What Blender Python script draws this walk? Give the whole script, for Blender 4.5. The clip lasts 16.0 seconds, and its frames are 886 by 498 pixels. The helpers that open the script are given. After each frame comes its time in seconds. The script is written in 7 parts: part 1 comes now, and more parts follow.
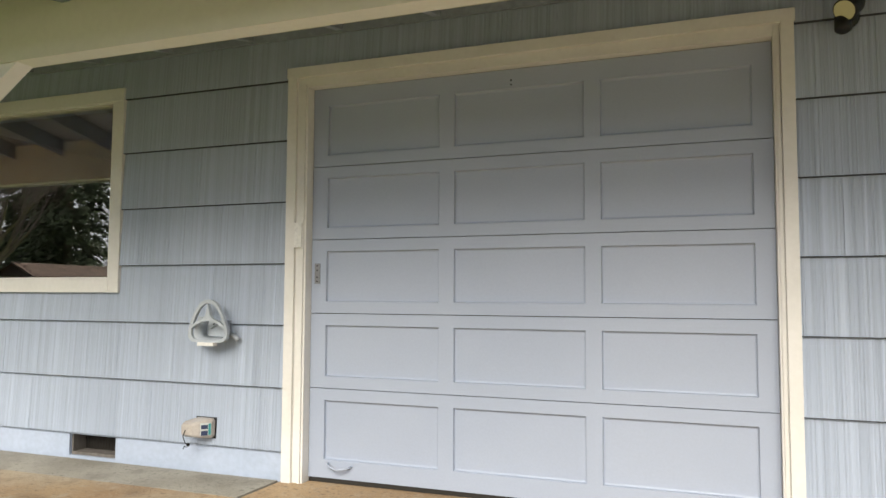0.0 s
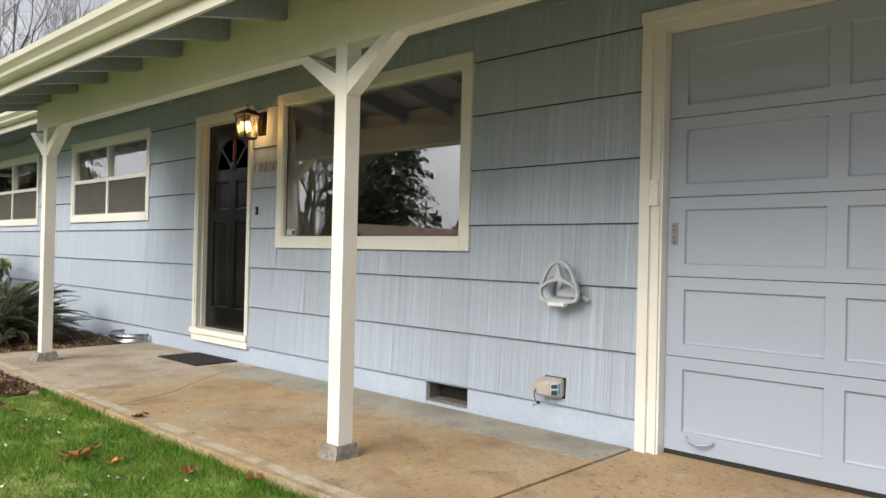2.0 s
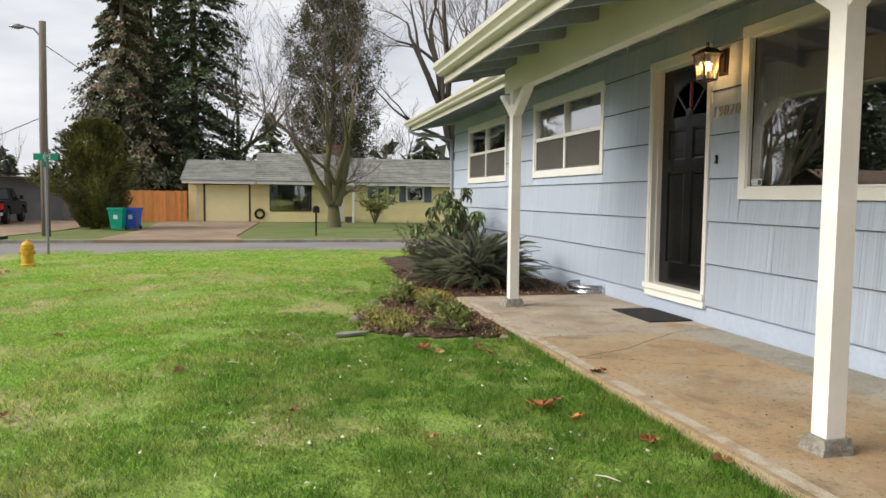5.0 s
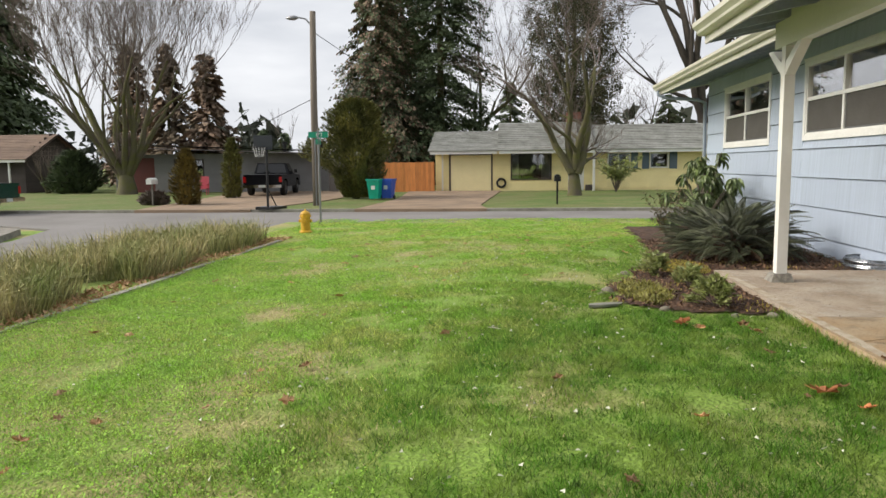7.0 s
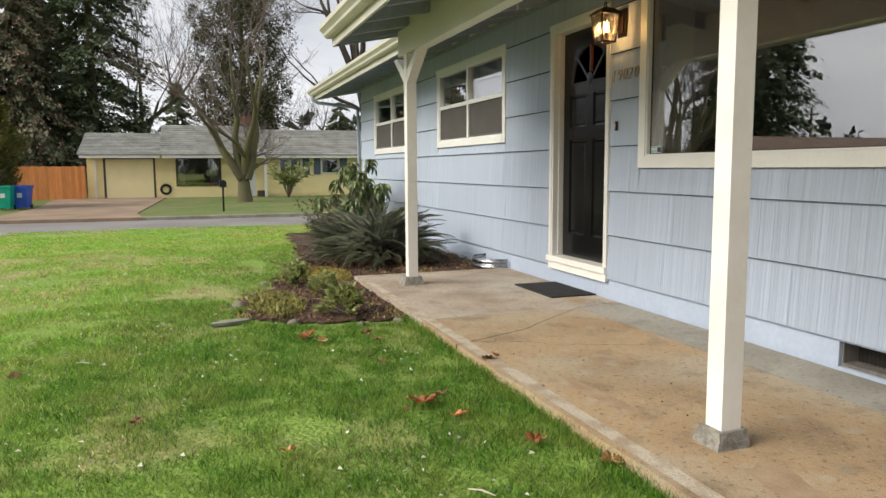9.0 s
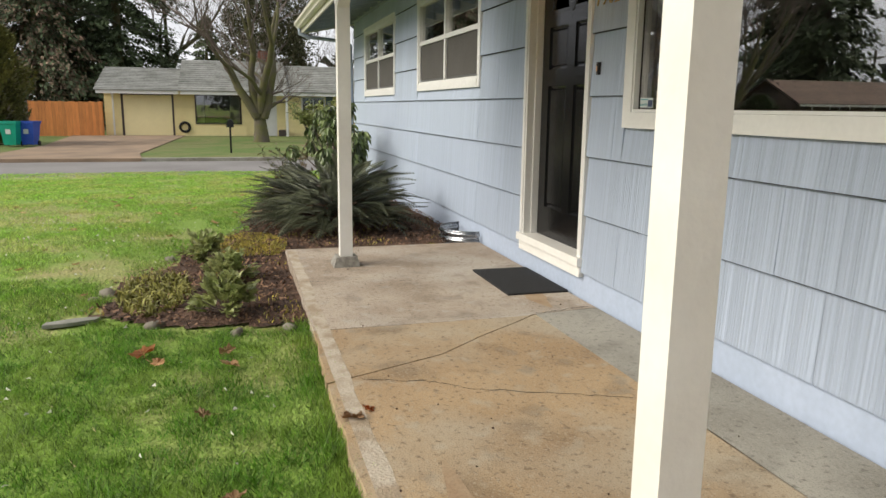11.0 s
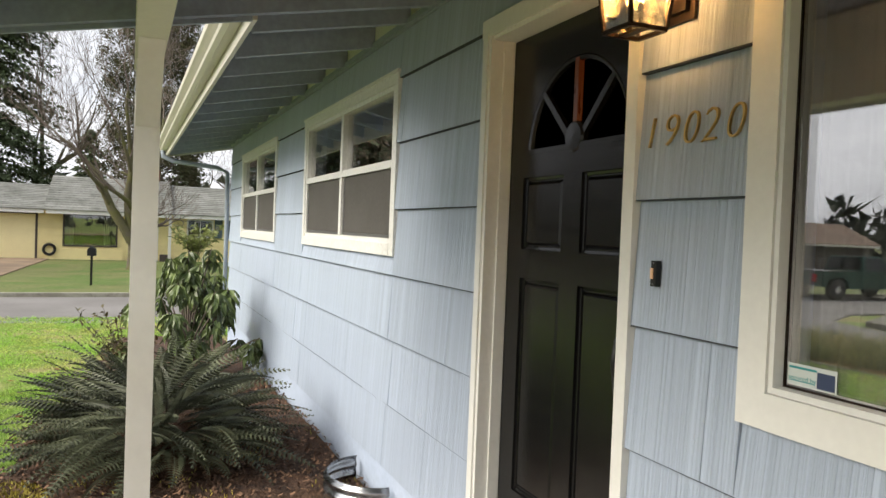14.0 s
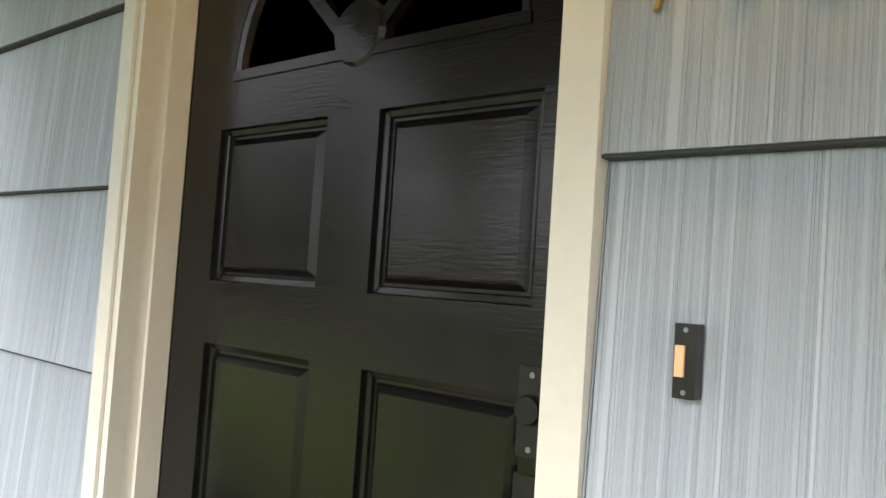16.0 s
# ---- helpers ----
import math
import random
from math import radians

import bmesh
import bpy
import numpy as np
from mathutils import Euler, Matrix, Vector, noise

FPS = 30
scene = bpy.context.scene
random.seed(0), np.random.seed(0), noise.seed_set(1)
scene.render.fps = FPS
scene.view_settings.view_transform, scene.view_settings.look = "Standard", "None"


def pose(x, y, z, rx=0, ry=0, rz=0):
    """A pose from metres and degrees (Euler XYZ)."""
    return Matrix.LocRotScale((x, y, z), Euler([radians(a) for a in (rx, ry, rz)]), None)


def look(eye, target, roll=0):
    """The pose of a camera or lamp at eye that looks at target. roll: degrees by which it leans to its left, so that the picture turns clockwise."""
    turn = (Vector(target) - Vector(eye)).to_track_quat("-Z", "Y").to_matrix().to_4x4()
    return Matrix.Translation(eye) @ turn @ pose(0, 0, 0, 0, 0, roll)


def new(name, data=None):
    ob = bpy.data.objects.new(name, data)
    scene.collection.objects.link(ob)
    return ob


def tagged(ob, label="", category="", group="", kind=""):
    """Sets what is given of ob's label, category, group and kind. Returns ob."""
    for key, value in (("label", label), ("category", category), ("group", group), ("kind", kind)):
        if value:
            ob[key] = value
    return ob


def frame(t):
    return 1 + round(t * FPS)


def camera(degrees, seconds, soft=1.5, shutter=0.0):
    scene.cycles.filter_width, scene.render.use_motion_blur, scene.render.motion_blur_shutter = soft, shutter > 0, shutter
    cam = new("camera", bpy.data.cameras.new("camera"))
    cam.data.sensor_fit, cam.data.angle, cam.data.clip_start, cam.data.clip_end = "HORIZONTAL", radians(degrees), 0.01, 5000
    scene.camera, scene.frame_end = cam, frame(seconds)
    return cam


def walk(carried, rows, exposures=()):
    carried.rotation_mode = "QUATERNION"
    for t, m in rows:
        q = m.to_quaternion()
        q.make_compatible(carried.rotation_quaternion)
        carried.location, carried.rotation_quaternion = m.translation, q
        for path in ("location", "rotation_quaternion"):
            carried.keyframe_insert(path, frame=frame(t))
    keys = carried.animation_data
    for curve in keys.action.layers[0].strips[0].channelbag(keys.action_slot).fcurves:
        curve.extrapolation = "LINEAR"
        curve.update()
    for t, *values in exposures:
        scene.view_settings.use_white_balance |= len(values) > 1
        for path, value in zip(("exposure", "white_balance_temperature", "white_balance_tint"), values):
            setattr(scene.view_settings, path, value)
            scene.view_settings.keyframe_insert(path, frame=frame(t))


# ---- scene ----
cam = camera(62.4, 16.0)
PATH = [
    (0, (7.362, -3.714, 1.062), (6.658, -1.846, 1.193), 0.3),
    (0.5, (7.318, -3.751, 1.079), (6.467, -1.944, 1.182), 0.8),
    (1, (7.252, -3.748, 1.069), (6.24, -2.024, 1.146), 0.9),
    (1.5, (7.107, -3.756, 1.064), (5.923, -2.145, 1.109), 1.1),
    (2, (6.97, -3.722, 1.058), (5.6, -2.265, 1.071), 1.3),
    (2.5, (6.815, -3.623, 1.077), (5.272, -2.351, 1.066), 1.5),
    (3, (6.752, -3.595, 1.086), (5.066, -2.52, 1.058), 1.6),
    (3.5, (6.716, -3.587, 1.092), (4.927, -2.695, 1.046), 1.7),
    (4, (6.689, -3.594, 1.091), (4.832, -2.855, 1.02), 1.5),
    (4.5, (6.656, -3.611, 1.076), (4.75, -3.012, 0.973), 1.3),
    (5, (6.632, -3.622, 1.072), (4.688, -3.175, 0.931), 0.6),
    (5.2, (6.629, -3.633, 1.073), (4.673, -3.25, 0.916), 0.4),
    (7.3, (6.693, -3.769, 1.113), (4.721, -4.01, 0.885), -1.5),
    (7.5, (6.717, -3.769, 1.128), (4.746, -4.022, 0.902), -2.1),
    (8, (6.628, -3.66, 1.087), (4.641, -3.716, 0.863), -1.8),
    (8.5, (6.479, -3.496, 1.05), (4.522, -3.145, 0.834), -0.6),
    (9, (6.282, -3.261, 1.086), (4.402, -2.614, 0.866), -0.3),
    (9.2, (6.174, -3.136, 1.085), (4.318, -2.426, 0.859), -0.1),
    (11.3, (4.883, -1.941, 1.183), (2.988, -1.457, 0.766), 0.9),
    (11.5, (4.713, -1.862, 1.177), (2.807, -1.427, 0.757), 1.0),
    (11.8, (4.519, -1.767, 1.181), (2.597, -1.392, 0.772), 1.5),
    (12, (4.312, -1.643, 1.218), (2.377, -1.334, 0.818), 0.9),
    (12.5, (3.901, -1.593, 1.28), (1.954, -1.281, 0.941), 1.2),
    (13, (3.478, -1.502, 1.344), (1.539, -1.077, 1.101), 1.6),
    (13.5, (3.142, -1.427, 1.424), (1.24, -0.823, 1.288), 2.2),
    (14, (2.771, -1.379, 1.507), (0.937, -0.583, 1.46), 2.2),
    (14.5, (2.397, -1.253, 1.508), (0.666, -0.252, 1.542), 3.0),
    (15, (2.056, -1.094, 1.499), (0.461, 0.109, 1.574), 3.4),
    (15.5, (1.701, -0.919, 1.491), (0.264, 0.468, 1.588), 3.9),
    (16, (1.386, -0.728, 1.471), (0.147, 0.839, 1.568), 3.8),
]
walk(cam, [(t, look(eye, target, roll)) for t, eye, target, roll in PATH], [(0, 1.2), (2, 1.1), (3.5, 1.08), (5, 1.03), (9, 1.03), (11.5, 1.0), (12.5, 1.08), (14, 1.35), (15, 1.6), (15.5, 1.87), (16, 2.2)])

# ---- world and sun ----
world = bpy.data.worlds.new("world")
scene.world = world
world.use_nodes = True
wn, wl = world.node_tree.nodes, world.node_tree.links
wn.clear()
w_out, w_bg = wn.new("ShaderNodeOutputWorld"), wn.new("ShaderNodeBackground")
w_sky = wn.new("ShaderNodeTexSky")
w_sky.sky_type, w_sky.sun_disc = "NISHITA", False
w_sky.sun_elevation, w_sky.sun_rotation = radians(32), radians(200)
w_sky.dust_density, w_sky.air_density = 3.0, 1.0
w_hue = wn.new("ShaderNodeHueSaturation")
w_hue.inputs["Saturation"].default_value = 0.22
w_co, w_map = wn.new("ShaderNodeTexCoord"), wn.new("ShaderNodeMapping")
w_map.inputs["Scale"].default_value = (1.2, 1.2, 4.5)
w_noise, w_ramp, w_mix = wn.new("ShaderNodeTexNoise"), wn.new("ShaderNodeValToRGB"), wn.new("ShaderNodeMix")
w_noise.inputs["Scale"].default_value, w_noise.inputs["Detail"].default_value = 2.2, 7.0
w_ramp.color_ramp.elements[0].position, w_ramp.color_ramp.elements[1].position = 0.34, 0.68
w_ramp.color_ramp.elements[0].color, w_ramp.color_ramp.elements[1].color = (3.0, 3.15, 3.45, 1), (5.1, 5.15, 5.3, 1)
w_mix.data_type = "RGBA"
w_mix.inputs["Factor"].default_value = 0.9
wl.new(w_co.outputs["Generated"], w_map.inputs["Vector"])
wl.new(w_map.outputs["Vector"], w_noise.inputs["Vector"])
wl.new(w_noise.outputs["Fac"], w_ramp.inputs["Fac"])
wl.new(w_sky.outputs["Color"], w_hue.inputs["Color"])
wl.new(w_hue.outputs["Color"], w_mix.inputs["A"])
wl.new(w_ramp.outputs["Color"], w_mix.inputs["B"])
wl.new(w_mix.outputs["Result"], w_bg.inputs["Color"])
w_bg.inputs["Strength"].default_value = 0.1
wl.new(w_bg.outputs["Background"], w_out.inputs["Surface"])

sun = new("sun", bpy.data.lights.new("sun", "SUN"))
sun.data.energy, sun.data.angle, sun.data.color = 2.1, radians(40), (1.0, 0.92, 0.79)
sun.matrix_world = look((0, 0, 30), (-3, 26, 12))


# ---- materials ----
def material(name, base, second=None, rough=0.6, scale=6.0, stretch=(1, 1, 1), bump=0.1, fine=60.0, metal=0.0,
             mix=(0.35, 0.65), object_space=False, per_object=0.0, per_island=0.0, fine_amount=0.25, sheen_spec=0.5, distance=0.01):
    """A surface of two colours blended by coarse noise, with fine grain, uneven gloss and relief."""
    m = bpy.data.materials.new(name)
    m.use_nodes = True
    n, l = m.node_tree.nodes, m.node_tree.links
    b = n["Principled BSDF"]
    if object_space:
        co = n.new("ShaderNodeTexCoord").outputs["Object"]
    else:
        co = n.new("ShaderNodeNewGeometry").outputs["Position"]
    mp = n.new("ShaderNodeMapping")
    mp.inputs["Scale"].default_value = stretch
    l.new(co, mp.inputs["Vector"])
    n1, n2 = n.new("ShaderNodeTexNoise"), n.new("ShaderNodeTexNoise")
    n1.inputs["Scale"].default_value, n1.inputs["Detail"].default_value = scale, 5
    n2.inputs["Scale"].default_value, n2.inputs["Detail"].default_value = fine, 4
    l.new(mp.outputs["Vector"], n1.inputs["Vector"])
    l.new(mp.outputs["Vector"], n2.inputs["Vector"])
    ramp = n.new("ShaderNodeValToRGB")
    ramp.color_ramp.elements[0].position, ramp.color_ramp.elements[1].position = mix
    second = second or tuple(c * 0.82 for c in base)
    ramp.color_ramp.elements[0].color, ramp.color_ramp.elements[1].color = (*second, 1), (*base, 1)
    l.new(n1.outputs["Fac"], ramp.inputs["Fac"])
    grain = n.new("ShaderNodeMapRange")
    grain.inputs["To Min"].default_value, grain.inputs["To Max"].default_value = 1 - fine_amount, 1 + fine_amount
    l.new(n2.outputs["Fac"], grain.inputs["Value"])
    value = grain.outputs["Result"]
    for amount, node, socket in ((per_object, "ShaderNodeObjectInfo", "Random"), (per_island, "ShaderNodeNewGeometry", "Random Per Island")):
        if amount:
            r = n.new("ShaderNodeMapRange")
            r.inputs["To Min"].default_value, r.inputs["To Max"].default_value = 1 - amount, 1 + amount
            l.new(n.new(node).outputs[socket], r.inputs["Value"])
            t = n.new("ShaderNodeMath")
            t.operation = "MULTIPLY"
            l.new(value, t.inputs[0])
            l.new(r.outputs["Result"], t.inputs[1])
            value = t.outputs["Value"]
    mul = n.new("ShaderNodeVectorMath")
    mul.operation = "SCALE"
    l.new(ramp.outputs["Color"], mul.inputs[0])
    l.new(value, mul.inputs["Scale"])
    l.new(mul.outputs["Vector"], b.inputs["Base Color"])
    rr = n.new("ShaderNodeMapRange")
    rr.inputs["To Min"].default_value, rr.inputs["To Max"].default_value = max(rough - 0.1, 0.02), min(rough + 0.1, 1)
    l.new(n1.outputs["Fac"], rr.inputs["Value"])
    l.new(rr.outputs["Result"], b.inputs["Roughness"])
    b.inputs["Metallic"].default_value = metal
    b.inputs["Specular IOR Level"].default_value = sheen_spec
    if bump:
        bp = n.new("ShaderNodeBump")
        bp.inputs["Strength"].default_value, bp.inputs["Distance"].default_value = bump, distance
        l.new(n2.outputs["Fac"], bp.inputs["Height"])
        l.new(bp.outputs["Normal"], b.inputs["Normal"])
    return m


def siding_material(name, base, second):
    """Painted shake panels with combed upright grooves of uneven width."""
    m = material(name, base, second, rough=0.55, scale=1.0, stretch=(30, 1, 0.15), bump=0, fine=2.4, mix=(0.32, 0.62), per_object=0.05, fine_amount=0.1)
    n, l = m.node_tree.nodes, m.node_tree.links
    b = n["Principled BSDF"]
    geo, mp = n.new("ShaderNodeNewGeometry"), n.new("ShaderNodeMapping")
    info, add = n.new("ShaderNodeObjectInfo"), n.new("ShaderNodeVectorMath")
    l.new(geo.outputs["Position"], add.inputs[0])
    l.new(info.outputs["Random"], add.inputs[1])
    mp.inputs["Scale"].default_value = (95, 3, 0.12)
    l.new(add.outputs["Vector"], mp.inputs["Vector"])
    g = n.new("ShaderNodeTexNoise")
    g.inputs["Scale"].default_value, g.inputs["Detail"].default_value, g.inputs["Roughness"].default_value = 1.0, 4, 0.62
    l.new(mp.outputs["Vector"], g.inputs["Vector"])
    crest = n.new("ShaderNodeValToRGB")
    crest.color_ramp.elements[0].position, crest.color_ramp.elements[1].position = 0.3, 0.6
    l.new(g.outputs["Fac"], crest.inputs["Fac"])
    bp = n.new("ShaderNodeBump")
    bp.inputs["Strength"].default_value, bp.inputs["Distance"].default_value = 0.85, 0.006
    l.new(crest.outputs["Color"], bp.inputs["Height"])
    l.new(bp.outputs["Normal"], b.inputs["Normal"])
    # Base colour runs darker in the grooves and paler on the crests.
    groove_tone = n.new("ShaderNodeMapRange")
    groove_tone.inputs["To Min"].default_value, groove_tone.inputs["To Max"].default_value = 0.87, 1.07
    l.new(crest.outputs["Color"], groove_tone.inputs["Value"])
    old = b.inputs["Base Color"].links[0].from_socket
    mul = n.new("ShaderNodeVectorMath")
    mul.operation = "SCALE"
    l.new(old, mul.inputs[0])
    l.new(groove_tone.outputs["Result"], mul.inputs["Scale"])
    l.new(mul.outputs["Vector"], b.inputs["Base Color"])
    return m


def weathered(m, grey, speck):
    """Adds grey worn patches, dark blotches and specks to a concrete."""
    n, l = m.node_tree.nodes, m.node_tree.links
    b = n["Principled BSDF"]
    old = b.inputs["Base Color"].links[0].from_socket
    geo = n.new("ShaderNodeNewGeometry")
    for scale, detail, lo, hi, colour, most in ((0.9, 6, 0.50, 0.66, grey, 0.75), (2.7, 8, 0.56, 0.70, speck, 0.45), (34.0, 3, 0.57, 0.70, speck, 0.75), (75.0, 2, 0.56, 0.68, grey, 0.6), (9.0, 9, 0.56, 0.68, grey, 0.6), (170.0, 2, 0.56, 0.66, speck, 0.6), (4.5, 10, 0.58, 0.66, speck, 0.35)):
        t, r, mx = n.new("ShaderNodeTexNoise"), n.new("ShaderNodeMapRange"), n.new("ShaderNodeMix")
        t.inputs["Scale"].default_value, t.inputs["Detail"].default_value = scale, detail
        r.inputs["From Min"].default_value, r.inputs["From Max"].default_value, r.inputs["To Max"].default_value = lo, hi, most
        mx.data_type = "RGBA"
        l.new(geo.outputs["Position"], t.inputs["Vector"])
        l.new(t.outputs["Fac"], r.inputs["Value"])
        l.new(r.outputs["Result"], mx.inputs["Factor"])
        l.new(old, mx.inputs["A"])
        mx.inputs["B"].default_value = (*colour, 1)
        old = mx.outputs["Result"]
    l.new(old, b.inputs["Base Color"])


def translucent(m, amount):
    """Lets part of the light through a thin leaf or blade."""
    n, l = m.node_tree.nodes, m.node_tree.links
    b, out = n["Principled BSDF"], n["Material Output"]
    t, mx = n.new("ShaderNodeBsdfTranslucent"), n.new("ShaderNodeMixShader")
    l.new(b.inputs["Base Color"].links[0].from_socket, t.inputs["Color"])
    mx.inputs["Fac"].default_value = amount
    l.new(b.outputs["BSDF"], mx.inputs[1])
    l.new(t.outputs["BSDF"], mx.inputs[2])
    l.new(mx.outputs["Shader"], out.inputs["Surface"])
    return m


def plain(name, base, rough=0.5, metal=0.0, emit=0.0):
    m = bpy.data.materials.new(name)
    m.use_nodes = True
    b = m.node_tree.nodes["Principled BSDF"]
    b.inputs["Base Color"].default_value = (*base, 1)
    b.inputs["Roughness"].default_value, b.inputs["Metallic"].default_value = rough, metal
    if emit:
        b.inputs["Emission Color"].default_value, b.inputs["Emission Strength"].default_value = (*base, 1), emit
    return m


def glass_material(name, tint=(1, 1, 1), rough=0.0):
    m = plain(name, tint, rough)
    m.node_tree.nodes["Principled BSDF"].inputs["Transmission Weight"].default_value = 1.0
    m.node_tree.nodes["Principled BSDF"].inputs["IOR"].default_value = 2.05
    return m


SIDING = siding_material("blue_shake_paint", (0.40, 0.465, 0.575), (0.355, 0.415, 0.515))
FOUNDATION = material("blue_foundation_paint", (0.40, 0.465, 0.585), (0.37, 0.435, 0.55), 0.65, 3, bump=0.35, fine=30, fine_amount=0.12)
DOOR_GREY = material("grey_blue_door_paint", (0.355, 0.405, 0.505), (0.33, 0.38, 0.48), 0.45, 1.2, bump=0.05, fine=90, fine_amount=0.05)
CREAM = material("cream_trim_paint", (0.70, 0.695, 0.67), (0.65, 0.645, 0.615), 0.45, 2.5, bump=0.12, fine=40, fine_amount=0.06)
WHITE = material("white_gloss_paint", (0.78, 0.77, 0.73), (0.72, 0.70, 0.65), 0.42, 3, bump=0.2, fine=28, fine_amount=0.05)
BEAM = material("cream_beam_paint", (0.70, 0.69, 0.57), (0.64, 0.63, 0.52), 0.5, 2.0, bump=0.12, fine=30, fine_amount=0.06)
RAFTER = material("blue_grey_rafter_paint", (0.29, 0.335, 0.40), (0.25, 0.29, 0.35), 0.6, 3, bump=0.15, fine=30)
SOFFIT = material("grey_soffit_boards", (0.36, 0.385, 0.41), (0.30, 0.32, 0.34), 0.7, 3, bump=0.2, fine=30)
BLACK_DOOR = material("black_door_paint", (0.0065, 0.0065, 0.007), (0.005, 0.005, 0.0055), 0.2, 2.0, (1, 1, 9), bump=0.10, fine=26, fine_amount=0.2, sheen_spec=0.4, distance=0.004)
VARNISH = material("red_brown_varnish", (0.16, 0.045, 0.015), (0.09, 0.025, 0.01), 0.3, 8, (8, 8, 1))
BLACK_METAL = material("black_metal", (0.012, 0.012, 0.013), (0.02, 0.02, 0.02), 0.38, 20, bump=0.05, metal=0.4)
BRONZE = material("dark_bronze_metal", (0.035, 0.022, 0.014), (0.02, 0.013, 0.01), 0.4, 20, metal=0.7, bump=0.05)
BRASS = material("aged_brass", (0.55, 0.37, 0.13), (0.33, 0.21, 0.07), 0.34, 18, metal=1.0, bump=0.1, fine=120)
GALVANISED = material("galvanised_steel", (0.72, 0.73, 0.74), (0.5, 0.51, 0.52), 0.22, 9, metal=1.0, bump=0.05)
GUTTER = material("cream_gutter_enamel", (0.57, 0.555, 0.475), (0.51, 0.495, 0.42), 0.4, 2, bump=0.05, fine=20, fine_amount=0.05)
CONCRETE = material("tan_stained_concrete", (0.41, 0.29, 0.165), (0.29, 0.19, 0.10), 0.82, 1.1, bump=0.6, fine=130, mix=(0.34, 0.6), fine_amount=0.3, distance=0.003)
CONCRETE_GREY = material("grey_worn_concrete", (0.33, 0.315, 0.27), (0.235, 0.22, 0.185), 0.85, 2.6, bump=0.5, fine=80, distance=0.004)
CONCRETE_PALE = material("worn_beige_concrete", (0.43, 0.36, 0.285), (0.29, 0.225, 0.165), 0.85, 1.6, bump=0.7, fine=110, mix=(0.36, 0.6), fine_amount=0.35, distance=0.004)
weathered(CONCRETE_PALE, (0.44, 0.405, 0.355), (0.13, 0.095, 0.06))
weathered(CONCRETE, (0.41, 0.355, 0.265), (0.125, 0.085, 0.05))
weathered(CONCRETE_GREY, (0.37, 0.35, 0.30), (0.13, 0.12, 0.10))
CONCRETE_RUST = material("rust_stained_concrete", (0.30, 0.20, 0.12), (0.36, 0.27, 0.17), 0.8, 9, bump=0.4, fine=80, distance=0.004)
FOOTING = material("rough_aggregate_concrete", (0.30, 0.285, 0.25), (0.17, 0.16, 0.14), 0.9, 30, bump=1.0, fine=120, distance=0.01, object_space=False)
DARK_GAP = plain("dark_gap", (0.02, 0.018, 0.015), 0.9)
SOIL = material("brown_bark_soil", (0.11, 0.058, 0.034), (0.045, 0.024, 0.015), 0.95, 7, bump=1.0, fine=45, fine_amount=0.6, distance=0.03)
CHIP = material("bark_chips", (0.19, 0.11, 0.065), (0.075, 0.04, 0.025), 0.9, 9, per_island=0.8)
MOSS_TUFT = material("yellow_moss_tufts", (0.45, 0.36, 0.06), (0.26, 0.24, 0.05), 0.8, 6, per_island=0.4)
PALE_EDGE = material("rough_pale_concrete_edge", (0.46, 0.40, 0.32), (0.33, 0.26, 0.18), 0.9, 8, bump=0.9, fine=85, mix=(0.38, 0.58), fine_amount=0.4, distance=0.006)
LAWN = material("lawn_thatch", (0.19, 0.30, 0.045), (0.34, 0.30, 0.13), 0.95, 0.9, bump=1.0, fine=45, mix=(0.36, 0.54), fine_amount=0.7, distance=0.03)
BLADE = translucent(material("grass_blades", (0.25, 0.47, 0.05), (0.42, 0.47, 0.12), 0.5, 2.6, bump=0, fine=24, mix=(0.40, 0.58), per_island=0.7, fine_amount=0.75), 0.5)
# Darker green for lusher grass, with some of the house's shade mixed in.
BLADE_LUSH_SHADED = translucent(material("lush_shaded_grass_blades", (0.10, 0.23, 0.02), (0.20, 0.30, 0.05), 0.5, 3.2, bump=0, fine=26, mix=(0.38, 0.58), per_island=0.75, fine_amount=0.75), 0.5)
STRAW = material("dry_straw_blades", (0.58, 0.48, 0.27), (0.40, 0.31, 0.16), 0.8, 3, bump=0, per_island=0.5)
CLOVER = translucent(material("bright_clover_leaves", (0.33, 0.52, 0.075), (0.21, 0.38, 0.045), 0.6, 5, bump=0, per_island=0.5), 0.35)
DARK_BARK = material("dark_maple_bark", (0.075, 0.062, 0.05), (0.05, 0.042, 0.034), 0.95, 2.5, bump=0.8, fine=18, distance=0.03)
FAR_LAWN = material("far_lawn", (0.085, 0.14, 0.022), (0.145, 0.15, 0.05), 0.95, 0.8, bump=0.8, fine=9, fine_amount=0.55, distance=0.05)
ASPHALT = material("worn_asphalt", (0.215, 0.205, 0.20), (0.165, 0.155, 0.15), 0.9, 0.6, bump=0.4, fine=50, fine_amount=0.2)
DRIVE = material("brown_grey_drive", (0.30, 0.215, 0.145), (0.20, 0.145, 0.10), 0.9, 0.9, bump=0.4, fine=30)
STONE = material("grey_field_stone", (0.20, 0.18, 0.14), (0.12, 0.105, 0.08), 0.85, 9, bump=0.6, fine=60)
SLATE = material("pale_stepping_stone", (0.27, 0.27, 0.235), (0.18, 0.18, 0.15), 0.85, 7, bump=0.5, fine=60)
RUBBER = material("black_rubber_mat", (0.008, 0.008, 0.009), (0.013, 0.013, 0.013), 0.75, 30, bump=0.8, fine=320, distance=0.004)
TYRE = plain("tyre_rubber", (0.012, 0.012, 0.012), 0.85)
GLASS = glass_material("window_glass")
